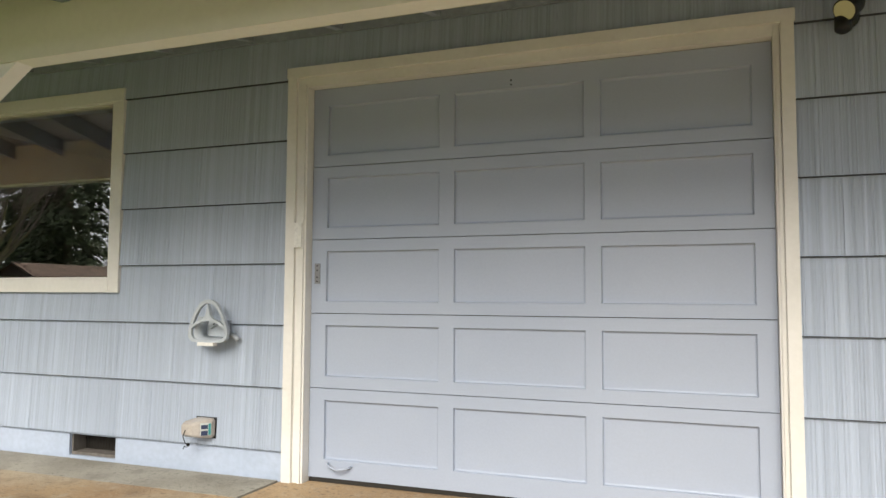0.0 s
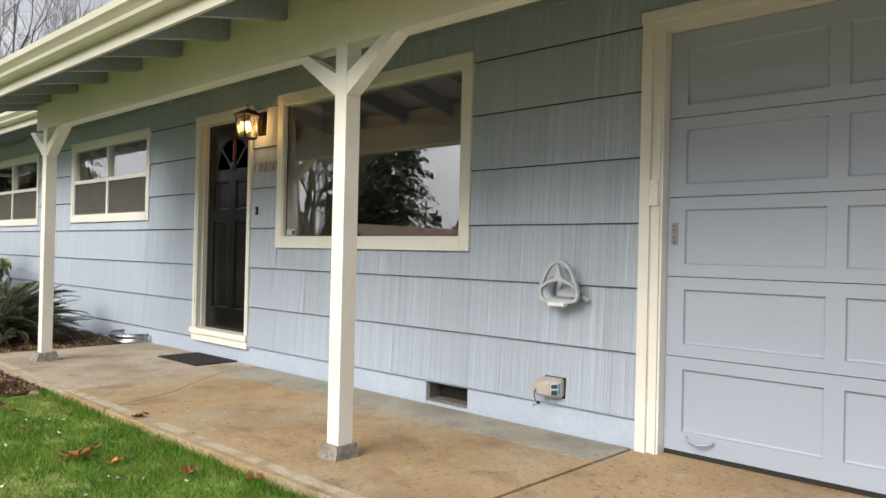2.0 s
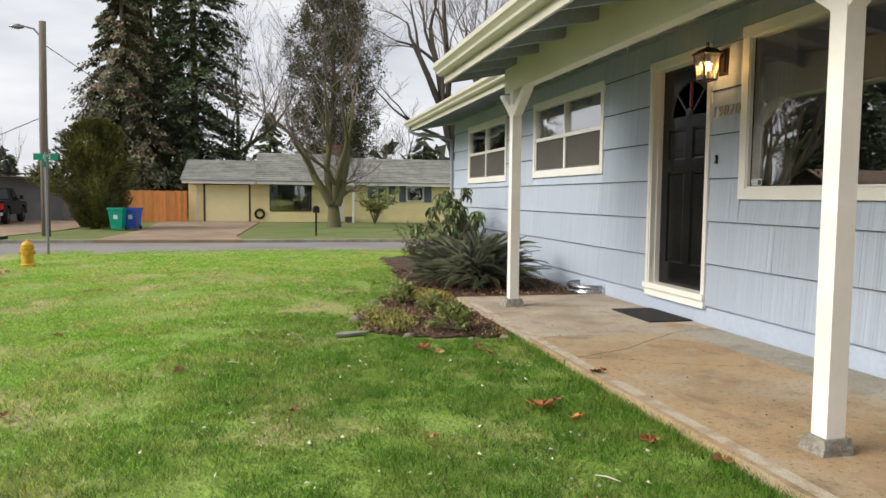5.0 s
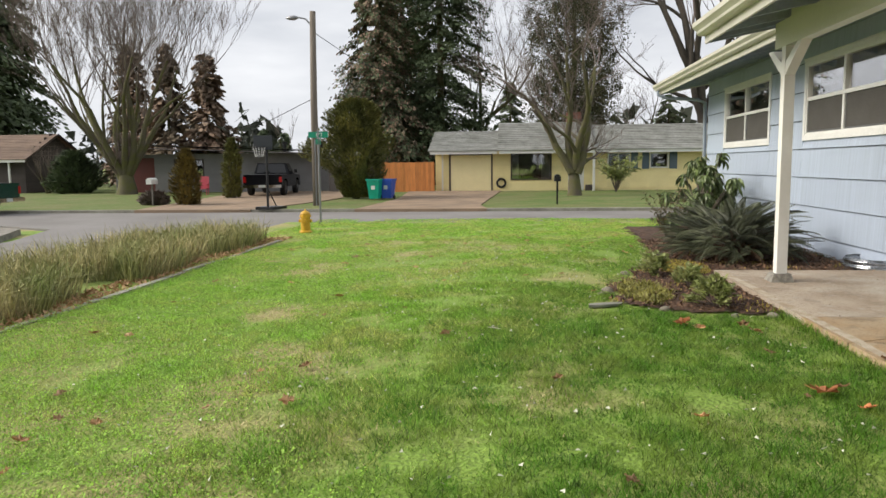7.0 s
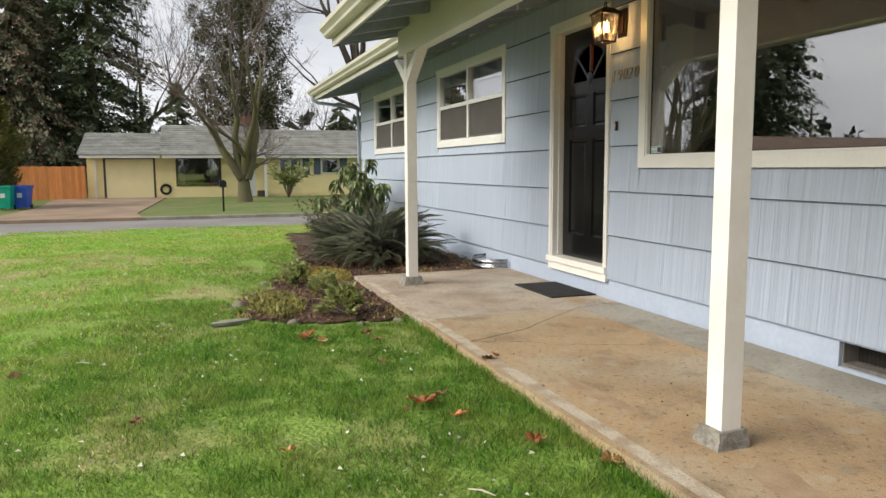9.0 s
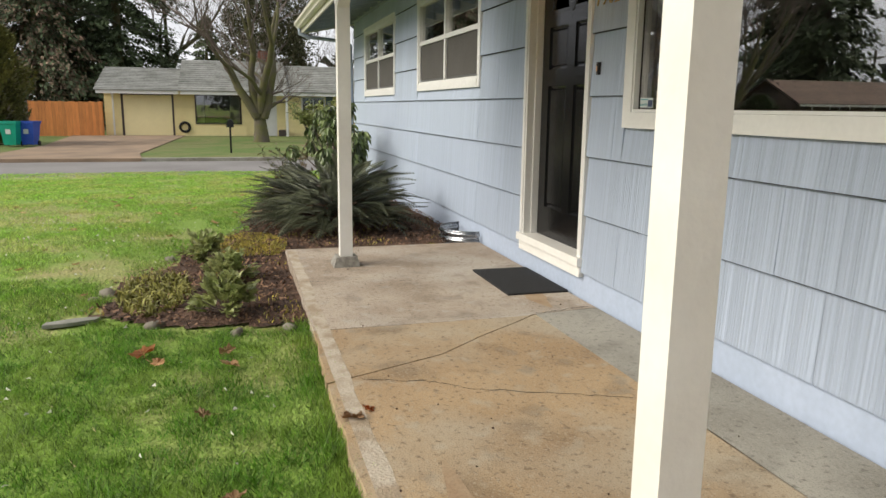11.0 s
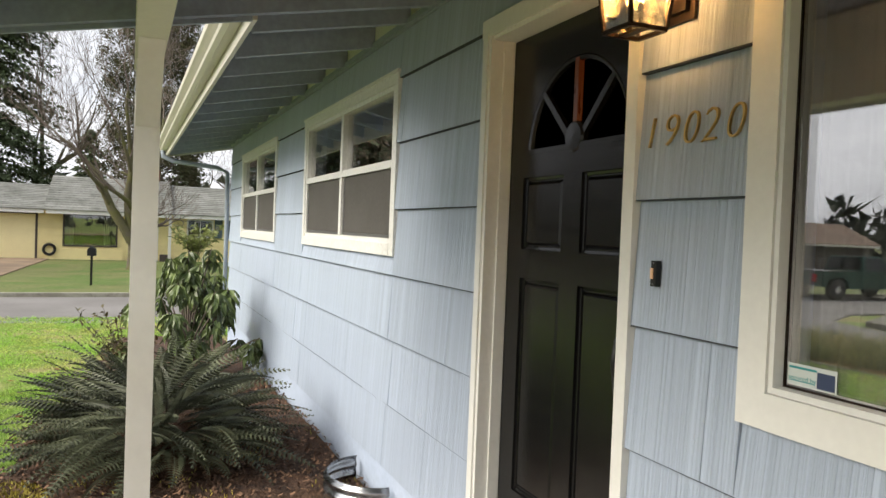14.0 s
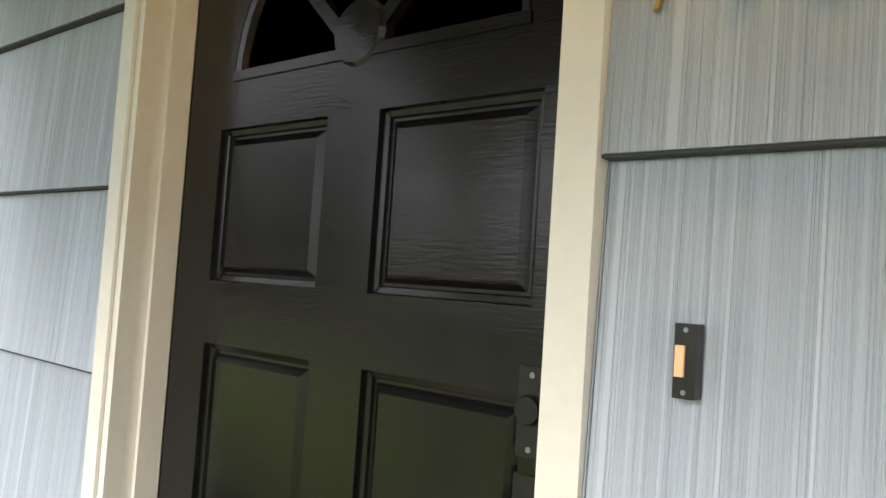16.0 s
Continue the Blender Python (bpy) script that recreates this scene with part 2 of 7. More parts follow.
DOOR_GLASS = glass_material("old_wavy_glass", (0.75, 0.78, 0.74))
LAMP_GLASS = glass_material("lantern_glass", (1.0, 0.95, 0.85))
BULB = plain("warm_bulb", (1.0, 0.50, 0.13), 0.4, emit=16.0)
ROOM = material("dim_room_paint", (0.16, 0.14, 0.115), (0.14, 0.12, 0.10), 0.9, 2)
CURTAIN = material("grey_green_curtain", (0.26, 0.27, 0.24), (0.19, 0.20, 0.18), 0.9, 3)
BLIND = material("dark_window_screen", (0.075, 0.07, 0.065), (0.06, 0.055, 0.05), 0.8, 4, bump=0.1)
VINYL = material("white_vinyl", (0.72, 0.72, 0.70), (0.68, 0.68, 0.66), 0.35, 3, bump=0.03)
GREY_PLASTIC = material("pale_grey_plastic", (0.41, 0.45, 0.495), (0.37, 0.41, 0.45), 0.45, 10, bump=0.05)
TAN_PLASTIC = material("tan_plastic", (0.43, 0.40, 0.37), (0.37, 0.34, 0.31), 0.4, 10, bump=0.05)
BLUE_INK = plain("dark_blue_ink", (0.03, 0.045, 0.10), 0.5)
WHITE_INK = plain("white_ink", (0.52, 0.56, 0.54), 0.5)
TEAL_INK = plain("teal_ink", (0.03, 0.25, 0.26), 0.5)
SCREW = plain("grey_steel", (0.25, 0.25, 0.26), 0.4, 0.8)
FERN = material("sword_fern_green", (0.115, 0.125, 0.078), (0.05, 0.06, 0.036), 0.42, 4, object_space=True, bump=0.1, per_object=0.45, per_island=0.25, sheen_spec=0.3)
DEAD_FERN = material("dead_fern_brown", (0.11, 0.065, 0.035), (0.07, 0.04, 0.02), 0.8, 4, object_space=True)
LEAF = material("shrub_leaf_green", (0.14, 0.18, 0.06), (0.065, 0.10, 0.03), 0.4, 6, per_island=0.45)
LEAF_PALE = translucent(material("pale_olive_leaf", (0.36, 0.38, 0.15), (0.22, 0.27, 0.09), 0.45, 6, per_island=0.4), 0.35)
YELLOW_LEAF = material("yellow_ground_cover", (0.27, 0.25, 0.05), (0.17, 0.17, 0.04), 0.6, 6, per_island=0.4)
DRY_LEAF = material("fallen_leaf_tan", (0.52, 0.33, 0.18), (0.36, 0.20, 0.09), 0.7, 14, object_space=True, per_object=0.35)
RED_LEAF = material("fallen_leaf_orange", (0.60, 0.26, 0.10), (0.44, 0.16, 0.06), 0.65, 12, object_space=True, per_object=0.2)
BARK = material("mossy_grey_bark", (0.105, 0.09, 0.065), (0.10, 0.10, 0.03), 0.95, 2.5, bump=0.8, fine=18, distance=0.03)
TWIG = material("brown_twigs", (0.17, 0.135, 0.115), (0.115, 0.09, 0.075), 0.9, 2)
PINE = material("olive_brown_foliage_dense", (0.085, 0.08, 0.042), (0.05, 0.055, 0.028), 0.95, 0.6, per_island=0.5, sheen_spec=0.15)
IVY = material("olive_brown_foliage", (0.14, 0.125, 0.075), (0.085, 0.085, 0.045), 0.6, 0.8, per_island=0.5)
NEEDLE = material("conifer_green", (0.10, 0.135, 0.06), (0.06, 0.085, 0.04), 0.7, 0.3, per_island=0.4)
NEEDLE_BROWN = material("conifer_brown", (0.25, 0.165, 0.115), (0.15, 0.115, 0.075), 0.8, 0.3, per_island=0.4)
THUJA = material("olive_thuja", (0.17, 0.165, 0.04), (0.09, 0.10, 0.028), 0.8, 0.9, per_island=0.4)
THUJA_GOLD = material("golden_thuja", (0.17, 0.125, 0.025), (0.10, 0.075, 0.02), 0.8, 0.9, per_island=0.4)
SEDGE = material("tan_green_sedge", (0.40, 0.34, 0.16), (0.20, 0.23, 0.07), 0.8, 1.5, per_island=0.45)
YELLOW_BOARD = material("yellow_board_paint", (0.84, 0.72, 0.37), (0.78, 0.66, 0.33), 0.6, 1.5, bump=0.1, per_object=0.04)
YELLOW_DOOR = material("pale_yellow_door_paint", (0.86, 0.76, 0.43), (0.81, 0.71, 0.39), 0.55, 1.5, bump=0.05)
ROOFING = material("grey_green_shingles", (0.25, 0.255, 0.24), (0.155, 0.16, 0.145), 0.95, 1.3, bump=0.7, fine=9, fine_amount=0.4, per_object=0.14, distance=0.03)
ROOF_BROWN = material("brown_shingles", (0.20, 0.14, 0.105), (0.15, 0.105, 0.08), 0.95, 1.2, bump=0.7, fine=7, per_object=0.14, distance=0.03)
BROWN_BOARD = material("dark_brown_boards", (0.075, 0.06, 0.055), (0.06, 0.048, 0.044), 0.8, 2, per_object=0.1)
GREY_BOARD = material("grey_stucco", (0.23, 0.225, 0.225), (0.19, 0.185, 0.185), 0.85, 1, per_object=0.08)
CEDAR = material("orange_cedar", (0.66, 0.26, 0.075), (0.54, 0.20, 0.055), 0.65, 3, (6, 6, 0.8), per_object=0.14, bump=0.2)
GREY_WOOD = material("weathered_grey_wood", (0.17, 0.155, 0.14), (0.115, 0.105, 0.095), 0.9, 3, (8, 8, 0.8), per_object=0.12)
POLE_WOOD = material("utility_pole_wood", (0.20, 0.17, 0.14), (0.13, 0.11, 0.09), 0.9, 2, (8, 8, 0.6), bump=0.5)
BRICK = material("red_chimney_brick", (0.21, 0.085, 0.06), (0.15, 0.06, 0.045), 0.9, 6, bump=0.3, per_object=0.2)
GREEN_BIN = material("green_bin_plastic", (0.0, 0.33, 0.22), (0.0, 0.27, 0.18), 0.45, 3)
BLUE_BIN = material("blue_bin_plastic", (0.03, 0.09, 0.48), (0.02, 0.07, 0.40), 0.45, 3)
SIGN_GREEN = plain("street_sign_green", (0.0, 0.22, 0.13), 0.4)
HYDRANT = material("yellow_hydrant_enamel", (0.62, 0.36, 0.02), (0.50, 0.28, 0.02), 0.5, 14, bump=0.2)
CAR_BLACK = plain("black_car_paint", (0.008, 0.008, 0.010), 0.12)
CAR_BLACK.node_tree.nodes["Principled BSDF"].inputs["Specular IOR Level"].default_value = 0.2
CAR_GREEN = plain("dark_green_car_paint", (0.006, 0.045, 0.035), 0.15)
CAR_GLASS = plain("dark_car_glass", (0.008, 0.009, 0.010), 0.04)
CHROME = plain("chrome", (0.75, 0.75, 0.76), 0.12, 1.0)
TAIL_RED = plain("red_tail_lamp", (0.35, 0.01, 0.01), 0.2)
PINK = plain("pink_plastic", (0.55, 0.10, 0.13), 0.5)
TEAL_DOOR = material("blue_grey_shutter", (0.10, 0.14, 0.18), (0.085, 0.12, 0.15), 0.6, 2)
BACKBOARD = plain("smoked_backboard", (0.015, 0.018, 0.022), 0.2)
FAR_WOOD = material("far_woods", (0.06, 0.065, 0.05), (0.035, 0.042, 0.03), 1.0, 0.15, per_island=0.4)
GRAVEL = material("grey_gravel", (0.26, 0.24, 0.21), (0.16, 0.15, 0.13), 0.95, 6, bump=0.8, fine=30)


# ---- building helpers ----
def mesh_ob(name, verts, faces, mat, parent=None, label="", smooth=False):
    me = bpy.data.meshes.new(name)
    me.from_pydata([tuple(v) for v in verts], [], faces)
    me.materials.append(mat)
    if smooth:
        me.polygons.foreach_set("use_smooth", [True] * len(me.polygons))
    me.update()
    ob = new(name, me)
    ob.parent = parent
    if label:
        ob["label"] = label
    return ob


def part(name, bm, mat, parent=None, label="", smooth=False, bevel=0.0):
    """Links a bmesh as one mesh object under a thing or a part."""
    if bevel:
        bmesh.ops.bevel(bm, geom=[e for e in bm.edges if len(e.link_faces) == 2 and e.calc_face_angle(0) > 0.5], offset=bevel, segments=2, affect="EDGES", profile=0.6)
    me = bpy.data.meshes.new(name)
    bm.normal_update()
    bm.to_mesh(me)
    bm.free()
    me.materials.append(mat)
    if smooth:
        me.polygons.foreach_set("use_smooth", [True] * len(me.polygons))
    ob = new(name, me)
    ob.parent = parent
    if label:
        ob["label"] = label
    return ob


def thing(name, label, category, at=(0, 0, 0), rz=0.0, group="", kind=""):
    ob = new(name)
    ob.empty_display_size = 0.05
    ob.matrix_basis = pose(*at, 0, 0, rz)
    return tagged(ob, label, category, group, kind)


def boxes(*dims, bm=None, m=None):
    """One bmesh of boxes, each x0, x1, y0, y1, z0, z1."""
    bm = bm or bmesh.new()
    for x0, x1, y0, y1, z0, z1 in dims:
        v = [bm.verts.new((x, y, z)) for z in (z0, z1) for x, y in ((x0, y0), (x1, y0), (x1, y1), (x0, y1))]
        fs = [bm.faces.new([v[i] for i in f]) for f in ((3, 2, 1, 0), (4, 5, 6, 7), (0, 1, 5, 4), (1, 2, 6, 5), (2, 3, 7, 6), (3, 0, 4, 7))]
        if m:
            bmesh.ops.transform(bm, matrix=m, verts=v)
    return bm


def lathe(profile, sides=16, axis="z", at=(0, 0, 0), bm=None):
    """Profile of (radius, height), spun round an axis."""
    bm = bm or bmesh.new()
    rings = []
    for r, h in profile:
        ring = []
        for k in range(sides):
            a = 2 * math.pi * k / sides
            p = {"z": (r * math.cos(a), r * math.sin(a), h), "x": (h, r * math.cos(a), r * math.sin(a)), "y": (r * math.sin(a), h, r * math.cos(a))}[axis]
            ring.append(bm.verts.new((p[0] + at[0], p[1] + at[1], p[2] + at[2])))
        rings.append(ring)
    for a, b in zip(rings, rings[1:]):
        for k in range(sides):
            bm.faces.new((a[k], a[(k + 1) % sides], b[(k + 1) % sides], b[k]))
    bm.faces.new(rings[0][::-1])
    bm.faces.new(rings[-1])
    return bm


def tube(points, radius, sides=8, bm=None):
    """A tube along points; radius is one number or one for each point."""
    bm = bm or bmesh.new()
    pts = [Vector(p) for p in points]
    radii = radius if hasattr(radius, "__len__") else [radius] * len(pts)
    rings = []
    for i, p in enumerate(pts):
        d = (pts[min(i + 1, len(pts) - 1)] - pts[max(i - 1, 0)]).normalized()
        u = d.orthogonal().normalized() if i == 0 else (u - d * u.dot(d)).normalized()
        w = d.cross(u)
        rings.append([bm.verts.new(p + radii[i] * (u * math.cos(2 * math.pi * k / sides) + w * math.sin(2 * math.pi * k / sides))) for k in range(sides)])
    for a, b in zip(rings, rings[1:]):
        for k in range(sides):
            bm.faces.new((a[k], a[(k + 1) % sides], b[(k + 1) % sides], b[k]))
    bm.faces.new(rings[0][::-1])
    bm.faces.new(rings[-1])
    return bm


def prism(outline, y0, y1, bm=None):
    """An outline of (x, z) drawn out from y0 to y1."""
    bm = bm or bmesh.new()
    a = [bm.verts.new((x, y0, z)) for x, z in outline]
    b = [bm.verts.new((x, y1, z)) for x, z in outline]
    bm.faces.new(a)
    bm.faces.new(b[::-1])
    k = len(a)
    for i in range(k):
        bm.faces.new((a[(i + 1) % k], a[i], b[i], b[(i + 1) % k]))
    bmesh.ops.recalc_face_normals(bm, faces=bm.faces)
    return bm


def text_mesh(name, body, size, mat, parent, m, extrude=0.002, shear=0.0, label="", thin=0.0):
    cu = bpy.data.curves.new(name, "FONT")
    cu.body, cu.size, cu.extrude, cu.shear = body, size, extrude, shear
    cu.align_x, cu.align_y = "CENTER", "CENTER"
    cu.offset = thin
    tmp = new(name, cu)
    me = bpy.data.meshes.new_from_object(tmp.evaluated_get(bpy.context.evaluated_depsgraph_get()))
    bpy.data.objects.remove(tmp)
    me.materials.clear()
    me.materials.append(mat)
    ob = new(name, me)
    ob.parent = parent
    ob.matrix_basis = m
    if label:
        ob["label"] = label
    return ob


def smooth_step(a, b, x):
    t = np.clip((x - a) / (b - a), 0, 1)
    return t * t * (3 - 2 * t)


def ground_height(x, y):
    """The lie of the land: level by the house, falling a little to the street."""
    far = smooth_step(1.0, 10.5, -np.asarray(x, float))
    side = smooth_step(3.0, 8.0, -np.asarray(y, float))
    return -0.055 - 0.2 * np.maximum(far, 0.8 * side) + 0.012 * np.sin(np.asarray(x) * 1.3) * np.cos(np.asarray(y) * 0.9)


def in_bed(x, y):
    """Whether a place lies in the planting bed by the house."""
    edge = np.interp(x, [-9.0, -6.0, -3.2, -2.3, -0.9, -0.1, 0.6, 1.0, 1.1], [-1.5, -1.7, -2.0, -2.05, -2.58, -2.9, -2.95, -2.45, -1.7])
    edge = edge + 0.05 * np.sin(np.asarray(x) * 7.0)
    return (y > edge) & (x < 1.1) & (x > -9.0)


# ---- ground ----
def ground_sheet():
    """One sheet of land out to the horizon, finer near the house."""
    def steps(lo, hi):
        near = np.arange(lo, hi + 0.01, 0.25)
        return np.concatenate([[-3000, -600, -200, -120, -80, -60], np.arange(-50, lo - 0.4, 1.0), near, np.arange(hi + 1, 40, 4.0), [60, 120, 300, 3000]])
    xs, ys = steps(-11.0, 8.0), steps(-10.0, -0.25)
    X, Y = np.meshgrid(xs, ys, indexing="ij")
    Z = ground_height(X, Y)
    street = smooth_step(10.8, 11.8, -X)
    Z = Z * (1 - street) + street * -0.44
    Z = np.where((Y < -8.4), np.minimum(Z, -0.06 - 0.38 * smooth_step(8.4, 10.2, -Y)), Z)
    Z = np.where((Y > -0.3), -0.4, Z)
    nx, ny = len(xs), len(ys)
    faces = [(i * ny + j, (i + 1) * ny + j, (i + 1) * ny + j + 1, i * ny + j + 1) for i in range(nx - 1) for j in range(ny - 1)]
    ob = mesh_ob("ground", np.stack([X, Y, Z], -1).reshape(-1, 3), faces, LAWN, smooth=True)
    return tagged(ob, "mown green lawn with thin brown patches", "lawn", kind="structure")


ground = ground_sheet()


def strip(name, outline, z, mat, label, category, thick=0.05, kind="structure"):
    bm = bmesh.new()
    top = [bm.verts.new((x, y, z)) for x, y in outline]
    low = [bm.verts.new((x, y, z - thick)) for x, y in outline]
    bm.faces.new(top)
    k = len(top)
    for i in range(k):
        bm.faces.new((top[i], low[i], low[(i + 1) % k], top[(i + 1) % k]))
    bmesh.ops.recalc_face_normals(bm, faces=bm.faces)
    return tagged(part(name, bm, mat), label, category, kind=kind)


strip("road", [(-16.7, -300), (-11.6, -300), (-11.6, -17.5), (-10.4, -15.2), (-7.6, -14.2), (80, -14.0), (80, -9.9), (-5.5, -9.9), (-9.6, -9.4), (-11.6, -7.4), (-11.6, 300), (-16.7, 300)],
      -0.39, ASPHALT, "worn pale grey asphalt street", "road")
strip("far_verge", [(-17.0, -300), (-16.8, -300), (-16.8, 300), (-17.0, 300)], -0.30, CONCRETE_GREY, "low grey concrete kerb beside the street", "kerb", 0.2)
strip("far_yard", [(-300, -300), (-17.0, -300), (-17.0, 300), (-300, 300)], -0.325, FAR_LAWN, "mown green lawns across the street", "lawn", 0.1)
strip("neighbour_drive", [(-16.72, -8.9), (-16.72, -4.6), (-19.0, -4.9), (-33.0, -4.4), (-33.0, -9.4), (-24.0, -8.6)], -0.295, DRIVE, "brown-grey cracked concrete driveway", "driveway", 0.12)
strip("pickup_drive", [(-16.72, -16.4), (-16.72, -12.4), (-23.0, -11.4), (-34.0, -11.2), (-34.0, -19.0), (-24.0, -17.6)], -0.297, DRIVE, "worn grey driveway beside a grey house", "driveway", 0.12)
strip("corner_island", [(-7.4, -14.4), (-9.6, -15.4), (-10.6, -17.6), (-10.6, -40), (60, -40), (60, -14.4)], -0.30, GRAVEL, "gravel corner behind a concrete kerb", "gravel", 0.2)

# ---- walk and driveway slabs ----
CRACK = [(1.31, -0.44), (1.45, -0.62), (1.62, -0.86), (1.86, -1.15), (1.98, -1.42), (2.12, -1.74)]


def slab(name, outline, label, mat, z=0.0, ragged=0.0):
    rng = random.Random(len(outline))
    pts = []
    k = len(outline)
    for i in range(k):
        a, b = Vector(outline[i]), Vector(outline[(i + 1) % k])
        count = max(1, int((b - a).length / 0.16)) if ragged else 1
        for s in range(count):
            p = a.lerp(b, s / count)
            if ragged and p.y < -1.6:
                p.y += rng.uniform(-ragged, ragged)
            pts.append((p.x, p.y))
    bm = bmesh.new()
    top = [bm.verts.new((x, y, z)) for x, y in pts]
    low = [bm.verts.new((x, y - (0.012 if y < -1.6 else 0), z - 0.16)) for x, y in pts]
    bm.faces.new(top)
    for i in range(len(pts)):
        bm.faces.new((top[i], low[i], low[(i + 1) % len(pts)], top[(i + 1) % len(pts)]))
    bmesh.ops.recalc_face_normals(bm, faces=bm.faces)
    return part(name, bm, mat, None, label)


walkway = thing("walkway", "tan stained concrete porch walk with cracks", "walkway", kind="structure")
gap = 0.005
for outline, mat, rag in (
    ([(-0.98, -0.02), (-0.98, -1.72), (1.335, -1.72), (1.335, -0.5), (1.31, -0.44), (1.26, -0.02)], CONCRETE_PALE, 0.007),
    ([(1.345, -1.72), (2.115, -1.74)] + [(x - gap, y) for x, y in CRACK[-2::-1]] + [(1.335, -0.5)], CONCRETE, 0.007),
    ([(x + gap, y) for x, y in CRACK] + [(4.955, -1.74), (4.955, -0.415), (3.0, -0.412), (1.33, -0.44)][0:3], CONCRETE, 0.008),
    ([(1.31, -0.43), (4.955, -0.405), (4.955, -0.02), (1.27, -0.02)], CONCRETE_GREY, 0),
):
    s = slab("slab", outline, "", mat, 0.0, rag)
    s.parent = walkway
def crack_line(points, width, seed):
    """A wandering hairline crack lying in the slab's face."""
    rng = random.Random(seed)
    verts, faces, pts = [], [], []
    for a, b in zip(points, points[1:]):
        for k in range(9):
            pts.append(Vector(a).lerp(Vector(b), k / 9) + Vector((rng.uniform(-0.012, 0.012), rng.uniform(-0.012, 0.012))))
    for p in pts:
        w = width * rng.uniform(0.3, 1.2)
        verts += [(p.x - w, p.y, 0.0012), (p.x + w, p.y, 0.0012)]
    faces = [(2 * i, 2 * i + 1, 2 * i + 3, 2 * i + 2) for i in range(len(pts) - 1)]
    mesh_ob("crack", verts, faces, DARK_GAP, walkway)


crack_line([(2.1, -1.6), (2.2, -1.3), (2.32, -1.16), (2.48, -0.77), (2.62, -0.45)], 0.003, 1)
crack_line([(1.31, -0.44), (1.25, -0.2), (1.23, -0.03)], 0.003, 2)
crack_line([(4.9, -1.0), (3.8, -1.05), (3.0, -1.12), (2.35, -1.16)], 0.0018, 3)
crack_line([(0.2, -1.7), (0.35, -1.1), (0.2, -0.5)], 0.0015, 4)
for cx, cy, sx, sy, sd in ((4.36, -1.36, 0.17, 0.1, 1), (0.95, -0.28, 0.2, 0.06, 2), (3.3, -1.45, 0.3, 0.05, 5)):
    stain = [(cx + sx * math.cos(a) * (1 + 0.3 * math.sin(3 * a + sd)), cy + sy * math.sin(a) * (1 + 0.3 * math.cos(2 * a + sd)), 0.0014) for a in np.linspace(0, 6.1, 24)]
    mesh_ob("stain", stain, [tuple(range(24))], CONCRETE_RUST, walkway, "rust-brown stain on the concrete")
for x0, x1, y0, y1, sd in ((-0.965, 4.94, -1.708, -1.635, 3),):
    along_x = x1 - x0 > 1
    rows = []
    for s in np.linspace(0, 1, 60 if along_x else 18):
        k = 0.022 * noise.noise(Vector((s * 19, sd, 0)))
        rows.append(((x0 + (x1 - x0) * s, y0, 0.0011), (x0 + (x1 - x0) * s, y1 + k, 0.0011)) if along_x else ((x0, y0 + (y1 - y0) * s, 0.0011), (x1 + k, y0 + (y1 - y0) * s, 0.0011)))
    vs = [p for r in rows for p in r]
    fs = [(2 * i, 2 * i + 2, 2 * i + 3, 2 * i + 1) if along_x else (2 * i, 2 * i + 1, 2 * i + 3, 2 * i + 2) for i in range(len(rows) - 1)]
    mesh_ob("edge_band", vs, fs, PALE_EDGE, walkway, "rough paler worn edge of the concrete")
grit = random.Random(6)
for k in range(24):
    gx, gy = grit.uniform(-0.9, 4.8), grit.uniform(-1.65, -0.1)
    q = grit.uniform(0.002, 0.0055)
    bm = bmesh.new()
    bmesh.ops.create_icosphere(bm, subdivisions=1, radius=q)
    g = part("grit", bm, SOIL, walkway)
    g.location = (gx, gy, q * 0.4)
bed_under = part("bed", boxes((-0.96, 4.95, -1.69, -0.03, -0.15, -0.012)), DARK_GAP, walkway)
tagged(strip("driveway", [(4.968, -0.02), (4.968, -1.9), (5.3, -2.1), (5.35, -9.9), (12.0, -9.9), (12.0, 0.3), (4.968, 0.3)], -0.006, CONCRETE, "tan concrete driveway before the garage", "driveway", 0.2))


# ---- the blue house ----
HX0, HX1, TOP = -8.13, 9.0, 2.62
SLOPE = 0.2
OPEN = {  # x0, x1, z0, z1 of the outer trim
    "door": (0.0, 1.03, 0.145, 2.39), "picture": (1.45, 3.725, 1.08, 2.425), "w2": (-3.355, -1.06, 1.36, 2.39), "w1": (-6.975, -4.61, 1.34, 2.385), "garage": (4.985, 7.71, -0.02, 2.415)}
HOLES = {"door": (0.06, 0.97, 0.2, 2.32), "picture": (1.54, 3.635, 1.16, 2.335), "w2": (-3.29, -1.125, 1.44, 2.33), "w1": (-6.91, -4.675, 1.42, 2.325), "garage": (5.09, 7.625, -0.3, 2.32)}


def cells(x0, x1, z0, z1, holes):
    """The rectangles that are left of a wall when its openings are cut out."""
    xs = sorted({x0, x1, *(h[0] for h in holes if x0 < h[0] < x1), *(h[1] for h in holes if x0 < h[1] < x1)})
    out = []
    for a, b in zip(xs, xs[1:]):
        mid, low = (a + b) / 2, z0
        for h in sorted((h for h in holes if h[0] < mid < h[1] and h[2] < z1), key=lambda h: h[2]):
            if h[2] > low and h[2] < z1:
                out.append((a, b, low, min(h[2], z1)))
            if h[3] > low:
                low = max(low, h[3])
        if low < z1 - 1e-4:
            out.append((a, b, low, z1))
    return [c for c in out if c[1] - c[0] > 1e-3 and c[3] - c[2] > 1e-3]


